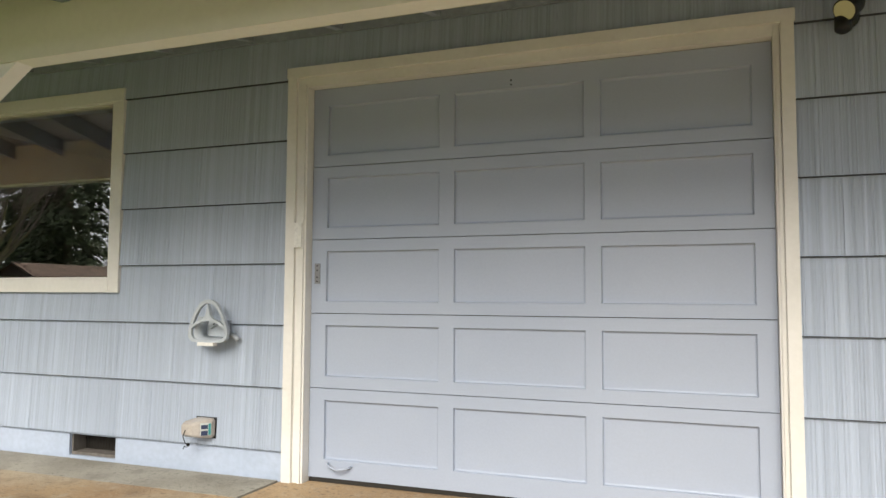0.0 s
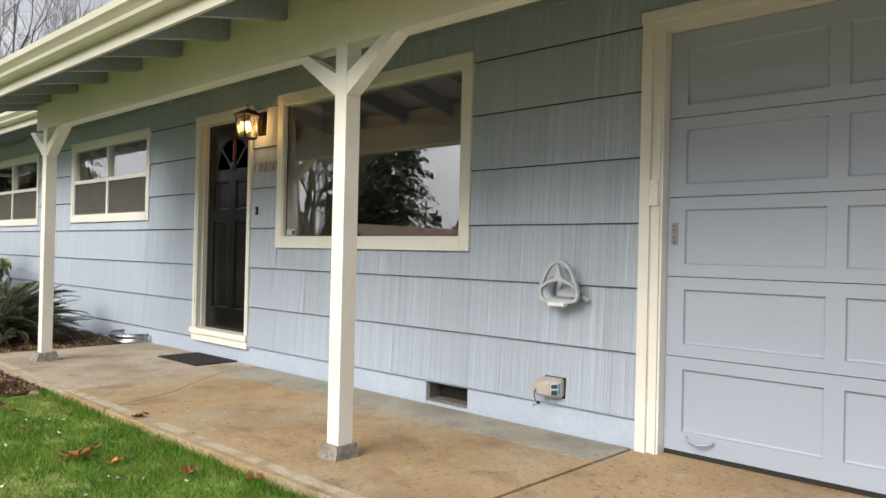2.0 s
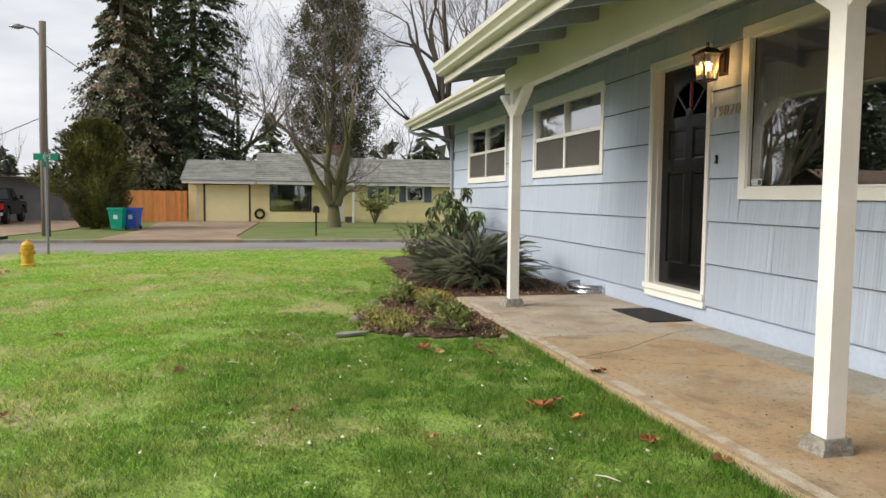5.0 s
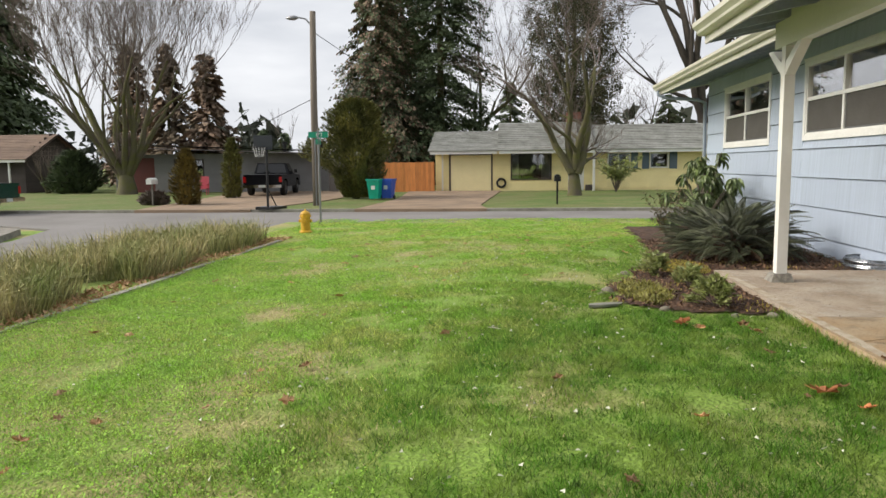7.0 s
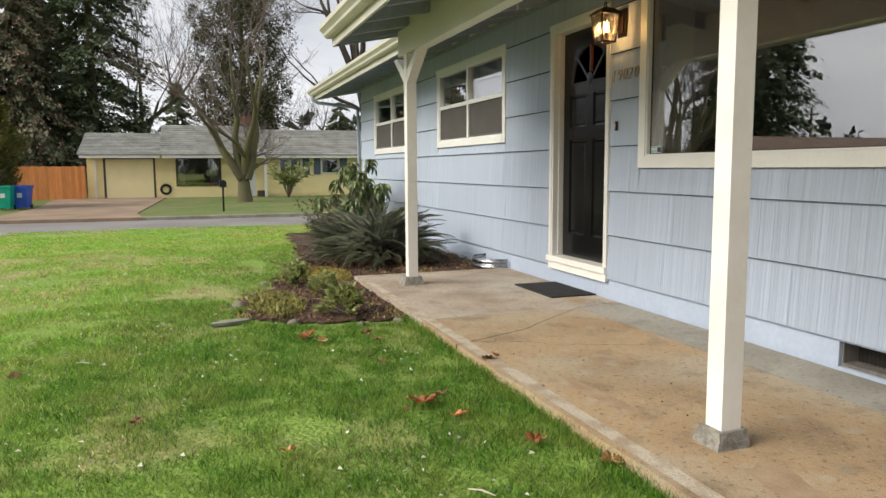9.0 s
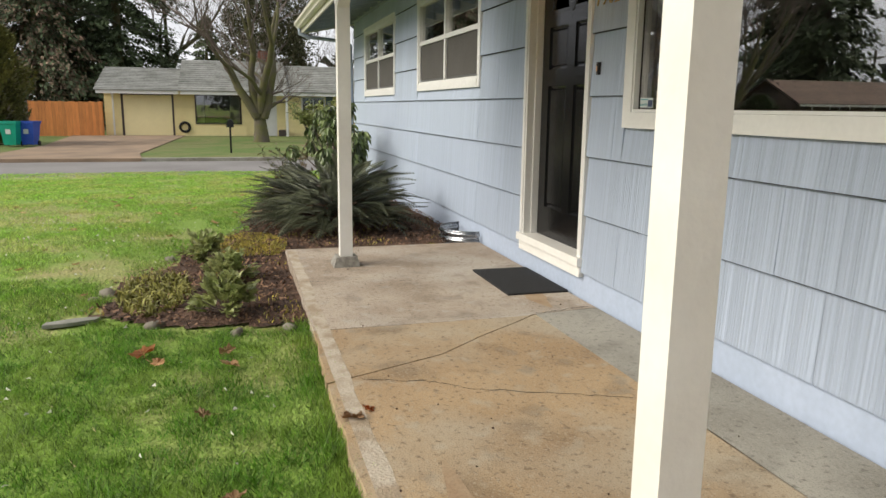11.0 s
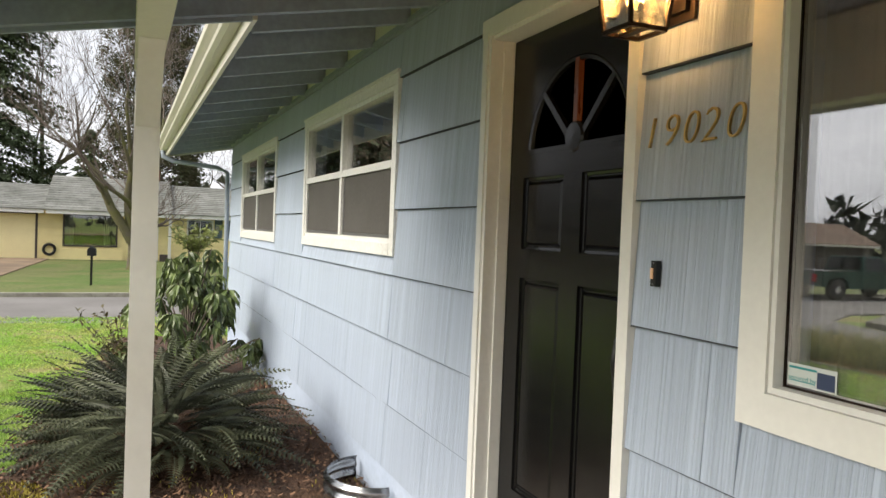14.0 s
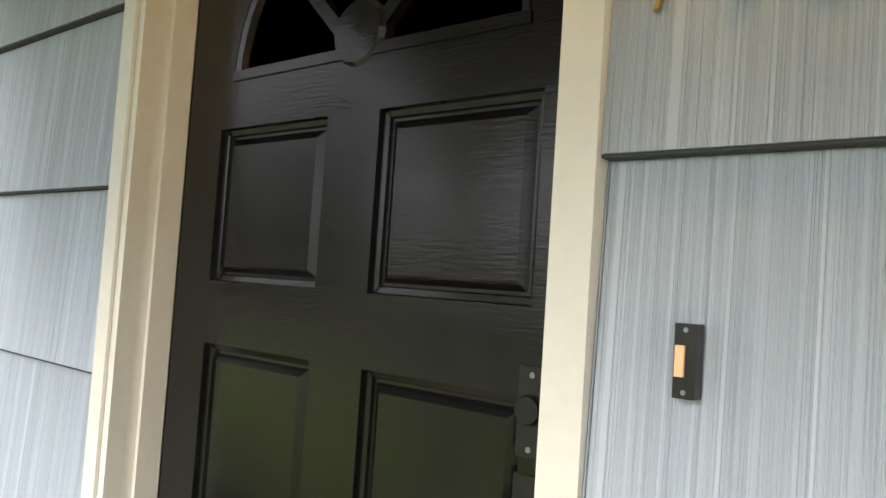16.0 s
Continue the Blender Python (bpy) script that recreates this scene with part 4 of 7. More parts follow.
def garage():
    x0, x1, z0, z1 = OPEN["garage"]
    f = thing("garage_frame", "cream painted garage door casing", "door frame", kind="structure")
    for a, b, c, e in ((4.985, 5.045, 5.045, 5.112), (7.652, 7.71, 7.62, 7.652)):
        part("casing", boxes((a, b, -0.034, 0.006, -0.012, z1 - 0.06)), CREAM, f, bevel=0.005)
        part("jamb", boxes((c, e, -0.012, 0.075, -0.012, z1 - 0.06)), CREAM, f, bevel=0.004)
    part("stop", boxes((5.085, 5.1, -0.024, -0.0125, -0.012, 2.31)), CREAM, f)
    part("stop", boxes((7.63, 7.645, -0.024, -0.0125, -0.012, 2.31)), CREAM, f)
    part("head", boxes((x0 - 0.006, x1 + 0.006, -0.036, 0.006, z1 - 0.06, z1)), CREAM, f, bevel=0.005)
    part("head_jamb", boxes((5.113, 7.619, -0.011, 0.075, 2.298, z1 - 0.061)), CREAM, f, bevel=0.004)
    d = thing("garage_door", "closed grey-blue sectional garage door with fifteen panels", "garage door", kind="structure")
    zs = (0.02, 0.531, 0.963, 1.394, 1.826, 2.297)
    X0, X1 = 5.114, 7.618
    cols = ((5.212, 5.918), (6.005, 6.722), (6.803, 7.528))
    for k, (a, b) in enumerate(zip(zs, zs[1:])):
        lo = a + (0.105 if k == 0 else 0.068)
        hi = b - (0.105 if k == 4 else 0.068)
        holes = [(c[0], c[1], lo, hi) for c in cols]
        sec = part("section", boxes(*[(p, q, 0.055, 0.095, r, s) for p, q, r, s in cells(X0, X1, a + 0.0022, b - 0.0022, holes)]), DOOR_GREY, d)
        for p, q in cols:
            bm = bmesh.new()
            rings = [[bm.verts.new((x, y, z)) for x, z in ((p + i, lo + i), (q - i, lo + i), (q - i, hi - i), (p + i, hi - i))] for i, y in ((0, 0.0555), (0.004, 0.0725), (0.012, 0.075))]
            for r, s in zip(rings, rings[1:]):
                for i in range(4):
                    bm.faces.new((r[i], r[(i + 1) % 4], s[(i + 1) % 4], s[i]))
            bm.faces.new(rings[-1])
            part("panel", bm, DOOR_GREY, sec)
    part("bottom_seal", boxes((X0, X1, 0.06, 0.09, -0.005, 0.0215)), DARK_GAP, d, "black rubber bottom seal")
    part("backing", boxes((X0, X1, 0.1, 0.12, 0.0, 2.3)), DARK_GAP, d)
    lk = part("lock_plate", boxes((5.138, 5.172, 0.048, 0.0548, 1.135, 1.255)), SCREW, d, "grey steel lock plate", bevel=0.003)
    for zz in (1.15, 1.175, 1.215, 1.24):
        part("screw", lathe([(0.004, 0.045), (0.0045, 0.0478)], 8, "y", (5.155, 0, zz)), DARK_GAP, lk)
    h = part("lift_handle", tube([(5.245, 0.05, 0.105), (5.262, 0.02, 0.098), (5.32, 0.008, 0.082), (5.375, 0.02, 0.09), (5.395, 0.05, 0.098)], 0.007, 6), DOOR_GREY, d, "grey-blue painted lift handle", True)
    part("peep_hole", lathe([(0.004, 0.05), (0.005, 0.0548)], 8, "y", (6.33, 0, 2.235)), DARK_GAP, d)
    part("peep_hole", lathe([(0.004, 0.05), (0.005, 0.0548)], 8, "y", (6.33, 0, 2.21)), DARK_GAP, d)


garage()


# ---- things fixed to the wall ----
def wall_lantern():
    t = thing("wall_lantern", "lit dark bronze porch lantern with clear glass panes", "wall lamp", LANTERN)
    part("back_plate", boxes((-0.055, 0.055, LY - 0.016, LY, -0.10, 0.115)), BRONZE, t, bevel=0.004)
    part("back_plate", boxes((-0.035, 0.035, LY - 0.03, LY - 0.0165, -0.075, 0.09)), BRONZE, t, bevel=0.004)
    part("arm", tube([(0, LY - 0.02, 0.05), (0, 0.07, 0.09), (0, 0.03, 0.115), (0, 0.0, 0.118)], 0.011, 8), BRONZE, t, smooth=True)
    bm = bmesh.new()
    rings = [[bm.verts.new((sx * r, sy * r, z)) for sx, sy in ((-1, -1), (1, -1), (1, 1), (-1, 1))] for r, z in ((0.088, 0.062), (0.092, 0.07), (0.05, 0.105), (0.02, 0.118), (0.0, 0.122))[:4]]
    for p, q in zip(rings, rings[1:]):
        for i in range(4):
            bm.faces.new((p[i], p[(i + 1) % 4], q[(i + 1) % 4], q[i]))
    bm.faces.new(rings[0][::-1]); bm.faces.new(rings[-1])
    part("cap", bm, BRONZE, t)
    part("finial", tube([(0.016 * math.cos(a), 0, 0.138 + 0.02 * math.sin(a)) for a in np.linspace(0, 2 * math.pi, 15)], 0.005, 6), BRONZE, t)
    tops, lows = 0.076, 0.056
    for sx, sy in ((-1, -1), (1, -1), (1, 1), (-1, 1)):
        part("corner_bar", tube([(sx * tops, sy * tops, 0.062), (sx * lows, sy * lows, -0.145)], 0.0065, 4), BRONZE, t)
    for i in range(4):
        c = ((-1, -1), (1, -1), (1, 1), (-1, 1))
        a, b = c[i], c[(i + 1) % 4]
        part("bottom_bar", tube([(a[0] * lows, a[1] * lows, -0.145), (b[0] * lows, b[1] * lows, -0.145)], 0.0075, 4), BRONZE, t)
        bm = bmesh.new()
        bm.faces.new([bm.verts.new(v) for v in ((a[0] * tops, a[1] * tops, 0.06), (a[0] * lows, a[1] * lows, -0.142), (b[0] * lows, b[1] * lows, -0.142), (b[0] * tops, b[1] * tops, 0.06))])
        bmesh.ops.solidify(bm, geom=bm.faces[:], thickness=0.002)
        part("pane", bm, LAMP_GLASS, t).visible_shadow = False
    for dx in (-0.022, 0.022):
        part("candle", lathe([(0.009, -0.14), (0.009, -0.075)], 10, at=(dx, 0, 0)), BRONZE, t)
        part("bulb", lathe([(0.006, -0.075), (0.014, -0.055), (0.015, -0.02), (0.011, 0.0), (0.002, 0.012)], 12, at=(dx, 0, 0)), BULB, t, "glowing warm bulb", True)
    part("candle_plate", boxes((-0.054, 0.054, -0.012, 0.012, -0.148, -0.142)), BRONZE, t)
    glow = new("bulb_light", bpy.data.lights.new("bulb_light", "POINT"))
    glow.data.energy, glow.data.color, glow.data.shadow_soft_size = 2.3, (1.0, 0.54, 0.19), 0.03
    glow.parent = t
    glow.matrix_basis = pose(0, 0, -0.03)


LANTERN, LY = (1.19, -0.17, 2.195), 0.165
wall_lantern()

for i, (ch, x) in enumerate(zip("19020", (1.085, 1.165, 1.243, 1.315, 1.397))):
    ob = text_mesh("house_number", ch, 0.128, BRASS, None, pose(x, -0.019, 1.803, 90, 0, 0), 0.004, 0.24, thin=-0.0032)
    tagged(ob, "aged brass house number on blue siding", "house number", "house numbers")

bell = tagged(thing("doorbell", "black doorbell with a lit amber button", "doorbell", (1.136, -0.016, 1.413)))
part("plate", boxes((-0.011, 0.011, -0.012, 0.006, -0.036, 0.036)), BLACK_METAL, bell, bevel=0.002)
part("button", boxes((-0.0085, 0.0, -0.0165, -0.0122, -0.015, 0.015)), plain("amber_button", (0.62, 0.38, 0.22), 0.4, emit=0.12), bell, "pale amber button", bevel=0.0015)
part("screw", lathe([(0.0025, -0.0135), (0.0028, -0.0118)], 8, "y", (0.0, 0, 0.03)), SCREW, bell)
part("screw", lathe([(0.0025, -0.0135), (0.0028, -0.0118)], 8, "y", (0.0, 0, -0.03)), SCREW, bell)

sens = thing("door_sensor", "slim white plastic sensor on the garage casing", "sensor", (5.072, -0.0125, 1.418))
part("case", boxes((-0.024, 0.024, -0.026, 0.0, -0.072, 0.072)), VINYL, sens, bevel=0.008)


def spline(points, steps=5):
    """A smooth closed curve through points."""
    out, k = [], len(points)
    for i in range(k):
        a, b, c, d = (Vector(points[(i + j) % k]) for j in (-1, 0, 1, 2))
        for s in range(steps):
            t = s / steps
            out.append(0.5 * (2 * b + (c - a) * t + (2 * a - 5 * b + 4 * c - d) * t * t + (3 * b - a - 3 * c + d) * t ** 3))
    return out


def hose_holder():
    t = thing("hose_holder", "empty pale grey plastic hose holder fixed to the siding", "hose holder", (4.525, -0.012, 0.885))
    arch = [(0, 0.155), (0.065, 0.125), (0.118, 0.035), (0.14, -0.045), (0.118, -0.09), (0.05, -0.10), (-0.05, -0.10), (-0.118, -0.09), (-0.14, -0.045), (-0.118, 0.035), (-0.065, 0.125)]
    def band(scale0, scale1, y0, y1, dz=0.0):
        """A flat-faced ring between two outlines, y0 in front and y1 behind."""
        bm = bmesh.new()
        curve = spline(arch)
        loops = [[bm.verts.new((p.x * sc, y, p.y * sc + dz)) for p in curve] for sc, y in ((scale0, y1), (scale0, y0), (scale1, y0 + 0.003), (scale1, y1))]
        k = len(curve)
        for a, b in zip(loops, loops[1:] + loops[:1]):
            for i in range(k):
                bm.faces.new((a[i], a[(i + 1) % k], b[(i + 1) % k], b[i]))
        bmesh.ops.recalc_face_normals(bm, faces=bm.faces)
        return bm
    part("rim", band(1.0, 0.86, -0.122, -0.098), GREY_PLASTIC, t, smooth=False, bevel=0.0)
    bm = bmesh.new()
    curve = spline(arch)
    front, back = ([bm.verts.new((p.x * sc, y, p.y * sc - 0.006)) for p in curve] for sc, y in ((0.83, -0.098), (0.66, -0.016)))
    k = len(curve)
    for i in range(k):
        if curve[i].y < 0.06:
            bm.faces.new((front[i], front[(i + 1) % k], back[(i + 1) % k], back[i]))
    bmesh.ops.recalc_face_normals(bm, faces=bm.faces)
    bmesh.ops.solidify(bm, geom=bm.faces[:], thickness=0.004)
    part("bowl", bm, GREY_PLASTIC, t, smooth=True)
    xs = np.linspace(-0.118, 0.118, 15)
    lo = [(x, 0.028 - 3.4 * x * x) for x in xs]
    hi = [(x, 0.044 - 3.2 * x * x + 0.085 * math.exp(-(x / 0.014) ** 2)) for x in xs[::-1]]
    part("spoke", prism(lo + hi, -0.124, -0.10), GREY_PLASTIC, t)
    part("back_plate", boxes((-0.075, 0.075, -0.016, 0.0, -0.07, 0.03)), GREY_PLASTIC, t, bevel=0.004)
    part("rib", tube([(-0.05, -0.022, -0.02), (-0.01, -0.03, 0.0), (0.05, -0.022, 0.012)], 0.006, 6), GREY_PLASTIC, t, smooth=True)
    for x, z in ((-0.035, 0.005), (0.045, 0.012), (0.06, -0.045)):
        part("screw", lathe([(0.004, -0.02), (0.005, -0.0165)], 8, "y", (x, 0, z)), BLACK_METAL, t)
    part("hook_arm", tube([(0.07, -0.012, -0.05), (0.125, -0.03, -0.062), (0.152, -0.03, -0.085)], 0.014, 8), GREY_PLASTIC, t, smooth=True)
    part("foot", boxes((-0.06, 0.055, -0.136, -0.10, -0.118, -0.098)), VINYL, t, bevel=0.003)


hose_holder()


def outlet_cover():
    t = thing("outlet_cover", "tan plastic weatherproof outlet cover with a printed label", "outlet cover", (4.432, -0.016, 0.268))
    t.scale = (0.9, 0.9, 0.9)
    bm = bmesh.new()
    rings = [[bm.verts.new((x * s + dx, y, z * s)) for x, z in ((-0.06, -0.065), (0.06, -0.065), (0.075, -0.05), (0.075, 0.05), (0.06, 0.065), (-0.06, 0.065), (-0.075, 0.05), (-0.075, -0.05))] for s, y, dx in ((1.0, 0.0, 0.01), (1.0, -0.03, 0.01), (0.8, -0.10, -0.03), (0.55, -0.13, -0.045))]
    for p, q in zip(rings, rings[1:]):
        for i in range(8):
            bm.faces.new((p[i], p[(i + 1) % 8], q[(i + 1) % 8], q[i]))
    bm.faces.new(rings[0][::-1]); bm.faces.new(rings[-1])
    bmesh.ops.recalc_face_normals(bm, faces=bm.faces)
    part("body", bm, TAN_PLASTIC, t, bevel=0.004)
    part("gasket", boxes((-0.07, 0.092, 0.0, 0.007, -0.069, 0.069)), BLACK_METAL, t, "black rubber gasket", bevel=0.002)
    lab = part("label", boxes((-0.036, 0.036, -0.0015, 0.0, -0.04, 0.042)), WHITE_INK, t, "printed product label")
    lab.matrix_basis = pose(0.0615, -0.0685, 0, 0, 0, 52)
    for zz, h, mt in ((-0.024, 0.03, BLUE_INK), (0.016, 0.026, BLUE_INK)):
        part("print", boxes((-0.03, 0.014, -0.0026, -0.0016, zz - h / 2, zz + h / 2)), mt, lab)
    part("print", boxes((0.018, 0.033, -0.0026, -0.0016, -0.036, 0.038)), TEAL_INK, lab)
    part("cord", tube([(-0.045, -0.14, 0.0), (-0.058, -0.145, -0.04), (-0.06, -0.12, -0.09), (-0.06, -0.09, -0.105), (-0.08, -0.08, -0.125), (-0.10, -0.08, -0.12), (-0.11, -0.08, -0.14)], 0.003, 6), BLACK_METAL, t, "thin black cord")
    part("cord_knot", lathe([(0.001, -0.013), (0.011, -0.006), (0.012, 0.004), (0.002, 0.012)], 10, at=(-0.06, -0.09, -0.105)), BLACK_METAL, t)


outlet_cover()


def flood_lamp():
    t = thing("security_light", "black swivelling security light under the eave", "wall lamp", (7.93, -0.012, 2.34))
    part("base", lathe([(0.05, 0.0), (0.052, -0.02), (0.03, -0.03)], 20, "y"), BLACK_METAL, t, smooth=True)
    part("arm", tube([(0, -0.03, 0), (0.0, -0.07, 0.0), (-0.01, -0.09, -0.02)], 0.012, 8), BLACK_METAL, t, smooth=True)
    h = part("head", lathe([(0.02, 0.06), (0.04, 0.055), (0.05, 0.03), (0.053, -0.05), (0.05, -0.055)], 20, "z"), BLACK_METAL, t, smooth=True)
    h.matrix_basis = pose(0.0, -0.11, 0.02, -55, 0, -40)
    part("lens", lathe([(0.046, -0.0535), (0.046, -0.058)], 20, "z"), plain("pale_lens", (0.55, 0.55, 0.32), 0.2), h, "pale yellow-green lens")
    s = part("sensor", lathe([(0.01, 0.05), (0.034, 0.03), (0.036, -0.03), (0.025, -0.04)], 16, "z"), BLACK_METAL, t, smooth=True)
    s.matrix_basis = pose(-0.03, -0.10, -0.055, -15, 0, 0)


flood_lamp()

hook = thing("cup_hook", "small white hook under the porch beam", "hook", (1.95, -1.27, 2.115))
part("wire", tube([(0, 0, 0.002), (0, 0, -0.012), (0.012, 0, -0.02), (0.016, 0, -0.032), (0.006, 0, -0.042), (-0.008, 0, -0.036)], 0.0025, 6), VINYL, hook)

vent = thing("foundation_vent", "open crawl-space vent with a dark mesh in a wood frame", "vent", kind="structure")
x0, x1, z0, z1 = VENT
part("frame", boxes((x0, x0 + 0.012, 0.03, 0.14, z0, z1), (x1 - 0.012, x1, 0.03, 0.14, z0, z1), (x0 + 0.012, x1 - 0.012, 0.03, 0.14, z0, z0 + 0.02)), GREY_WOOD, vent)
part("backing", boxes((x0, x1, 0.141, 0.16, z0, z1)), DARK_GAP, vent)
for i in range(14):
    part("mesh_wire", boxes((x0 + 0.03 + i * 0.025, x0 + 0.032 + i * 0.025, 0.118, 0.12, z0 + 0.02, z1)), BRONZE, vent)

sticker = thing("alarm_sticker", "small white and teal alarm sticker inside the window glass", "sticker", (1.622, 0.0205, 1.216))
part("paper", boxes((-0.064, 0.062, -0.0005, 0.0005, -0.026, 0.024)), WHITE_INK, sticker)
part("logo", boxes((0.014, 0.058, -0.0012, -0.0006, -0.022, 0.014)), BLUE_INK, sticker, "dark blue logo block")
part("print", boxes((-0.06, 0.012, -0.0012, -0.0006, 0.013, 0.018), (-0.06, 0.01, -0.0012, -0.0006, -0.0155, -0.0135)), TEAL_INK, sticker)
text_mesh("lettering", "secured by", 0.0165, TEAL_INK, sticker, pose(-0.025, -0.0008, -0.008, 90, 0, 0), 0.0002, 0.0, "teal lettering")

mat_ob = thing("door_mat", "thin black rubber door mat on the concrete walk", "door mat", (0.508, -0.232, 0.0))
part("pad", boxes((-0.37, 0.37, -0.21, 0.21, 0.0005, 0.012)), RUBBER, mat_ob, bevel=0.003)
for i in range(18):
    part("rib", boxes((-0.35, 0.35, -0.195 + i * 0.0225, -0.19 + i * 0.0225, 0.0115, 0.0135)), RUBBER, mat_ob)


def window_well():
    t = thing("window_well", "galvanised corrugated steel window well half sunk in soil", "window well", (-1.28, -0.02, -0.085))
    bm = bmesh.new()
    n, prof = 28, [(0.022 * (0.5 - 0.5 * math.cos(2 * math.pi * k / 8)), 0.0075 * k) for k in range(25)]
    rows = []
    for o, z in prof:
        rows.append([bm.verts.new(((0.30 + o) * math.cos(a), -(0.26 + o) * math.sin(a), z)) for a in np.linspace(0, math.pi, n)])
    for p, q in zip(rows, rows[1:]):
        for i in range(n - 1):
            bm.faces.new((p[i], p[i + 1], q[i + 1], q[i]))
    bmesh.ops.solidify(bm, geom=bm.faces[:], thickness=0.004)
    part("shell", bm, GALVANISED, t, smooth=True)


window_well()


# ---- lawn blades, bed and plants ----
def scatter(n, x0, x1, y0, y1, seed):
    r = np.random.RandomState(seed)
    return r.uniform(x0, x1, n), r.uniform(y0, y1, n), r


def blades(name, spots, height, width, mat, label, category, lean=0.5, base=None, seed=1, bend=False, clump=0.0):
    """Many thin upright blades as one sheet of triangles."""
    x, y = spots
    r = np.random.RandomState(seed)
    n = len(x)
    z = (ground_height(x, y) if base is None else base) - 0.004
    a = r.uniform(0, 2 * np.pi, n)
    h = height * r.uniform(0.45, 1.25, n)
    if clump:
        h = h * np.clip(1 + clump * np.array([noise.noise(Vector((p * 8, q * 8, 2.0))) + 0.7 * noise.noise(Vector((p * 2.2, q * 2.2, 6.0))) for p, q in zip(x.tolist(), y.tolist())]), 0.3, 2.2)
    w = width * r.uniform(0.6, 1.3, n)
    la, ln = r.uniform(0, 2 * np.pi, n), lean * h * r.uniform(0.1, 1.0, n)
    p = np.stack([x, y, z], -1)
    side = np.stack([np.cos(a) * w / 2, np.sin(a) * w / 2, np.zeros(n)], -1)
    mid = p + np.stack([np.cos(la) * ln * 0.3, np.sin(la) * ln * 0.3, h * 0.6], -1)
    tip = p + np.stack([np.cos(la) * ln, np.sin(la) * ln, h], -1)
    if bend:
        tip[:, 2] -= 0.35 * ln
        v = np.stack([p - side, p + side, mid + side * 0.8, mid - side * 0.8, tip], 1).reshape(-1, 3)
        k = np.arange(n) * 5
        faces = [f for i in k.tolist() for f in ((i, i + 1, i + 2, i + 3), (i + 3, i + 2, i + 4))]
    else:
        v = np.stack([p - side, p + side, tip], 1).reshape(-1, 3)
        faces = np.arange(3 * n).reshape(-1, 3).tolist()
    ob = mesh_ob(name, v, faces, mat)
    return tagged(ob, label, category, kind="stuff")


WORN = ((-2.0, -6.13, 0.6), (-4.24, -4.45, 0.8), (2.49, -6.4, 0.32), (2.49, -4.66, 0.36), (0.69, -5.77, 0.42), (-4.1, -3.28, 0.5), (1.0, -4.9, 0.25), (3.4, -5.0, 0.28), (-0.5, -4.6, 0.35), (-2.9, -5.2, 0.5), (3.2, -3.7, 0.2))


def worn(x, y):
    """How bare the lawn is at a place: dry patches with ragged rims."""
    k = np.zeros(len(x))
    rag = np.array([noise.noise(Vector((a * 5, b * 5, 1.0))) for a, b in zip(x.tolist(), y.tolist())])
    for cx, cy, s in WORN:
        k = np.maximum(k, np.exp(-((x - cx) / (1.25 * s)) ** 2 - ((y - cy) / (0.6 * s)) ** 2))
    return k * (0.75 + 0.9 * rag)


def lawn_spots(n, x0, x1, y0, y1, seed):
    x, y, r = scatter(n, x0, x1, y0, y1, seed)
    thin = np.array([noise.noise(Vector((a * 1.1, b * 1.4, 3.0))) + 0.6 * noise.noise(Vector((a * 4.5, b * 4.5, 8.0))) for a, b in zip(x.tolist(), y.tolist())])
    keep = ~in_bed(x, y) & ~((y > -1.745) & (x > -1.0)) & ~((x > 5.28) & (y > -9)) & (thin < 0.42 - 0.14 * smooth_step(-2.5, -4.5, y) + 0.3 * r.uniform(-1, 1, n))
    keep &= ~((np.abs(x - 0.72) < 0.2) & (np.abs(y + 3.02) < 0.09))
    keep &= r.uniform(size=n) > 1.1 * worn(x, y)
    return x[keep], y[keep]


def split_lush(spots):
    """Parts grass into lush and paler blades; the lush, house-side ones also carry painted shade."""
    x, y = spots
    r = np.random.RandomState(8)
    lush = r.uniform(size=len(x)) < 0.9 * smooth_step(-6.0, -2.6, y + 0.35 * (x - 2.0)) + 0.12
    return (x[lush], y[lush]), (x[~lush], y[~lush])


near = [lawn_spots(270000, -0.5, 5.3, -5.2, -1.7, 1), lawn_spots(100000, -0.5, 5.3, -7.9, -5.2, 2), lawn_spots(170000, -5.5, -0.5, -8.0, -1.4, 3)]
lush_spots, pale_spots = split_lush(tuple(np.concatenate(c) for c in zip(*near)))
blades("lawn_grass", pale_spots, 0.034, 0.0042, BLADE, "short green lawn grass beside the walk", "grass", 1.5, clump=0.9)
blades("lawn_grass", lush_spots, 0.036, 0.0042, BLADE_LUSH_SHADED, "short lush green grass beside the walk, darkened for house shade", "grass", 1.4, seed=5, clump=0.9)
blades("lawn_grass", lawn_spots(150000, -11.6, -5.5, -8.6, 3.0, 4), 0.034, 0.008, BLADE, "short green lawn grass towards the street", "grass", 1.5, seed=2, clump=0.6)

# dry straw in the worn patches
tx, ty, tr = scatter(90000, -6.5, 5.0, -7.6, -2.6, 51)
keep = tr.uniform(size=len(tx)) < 1.3 * worn(tx, ty) + 0.035
blades("dry_grass", (tx[keep], ty[keep]), 0.022, 0.006, STRAW, "dry straw-coloured grass in worn lawn patches", "grass", 2.4, seed=8)

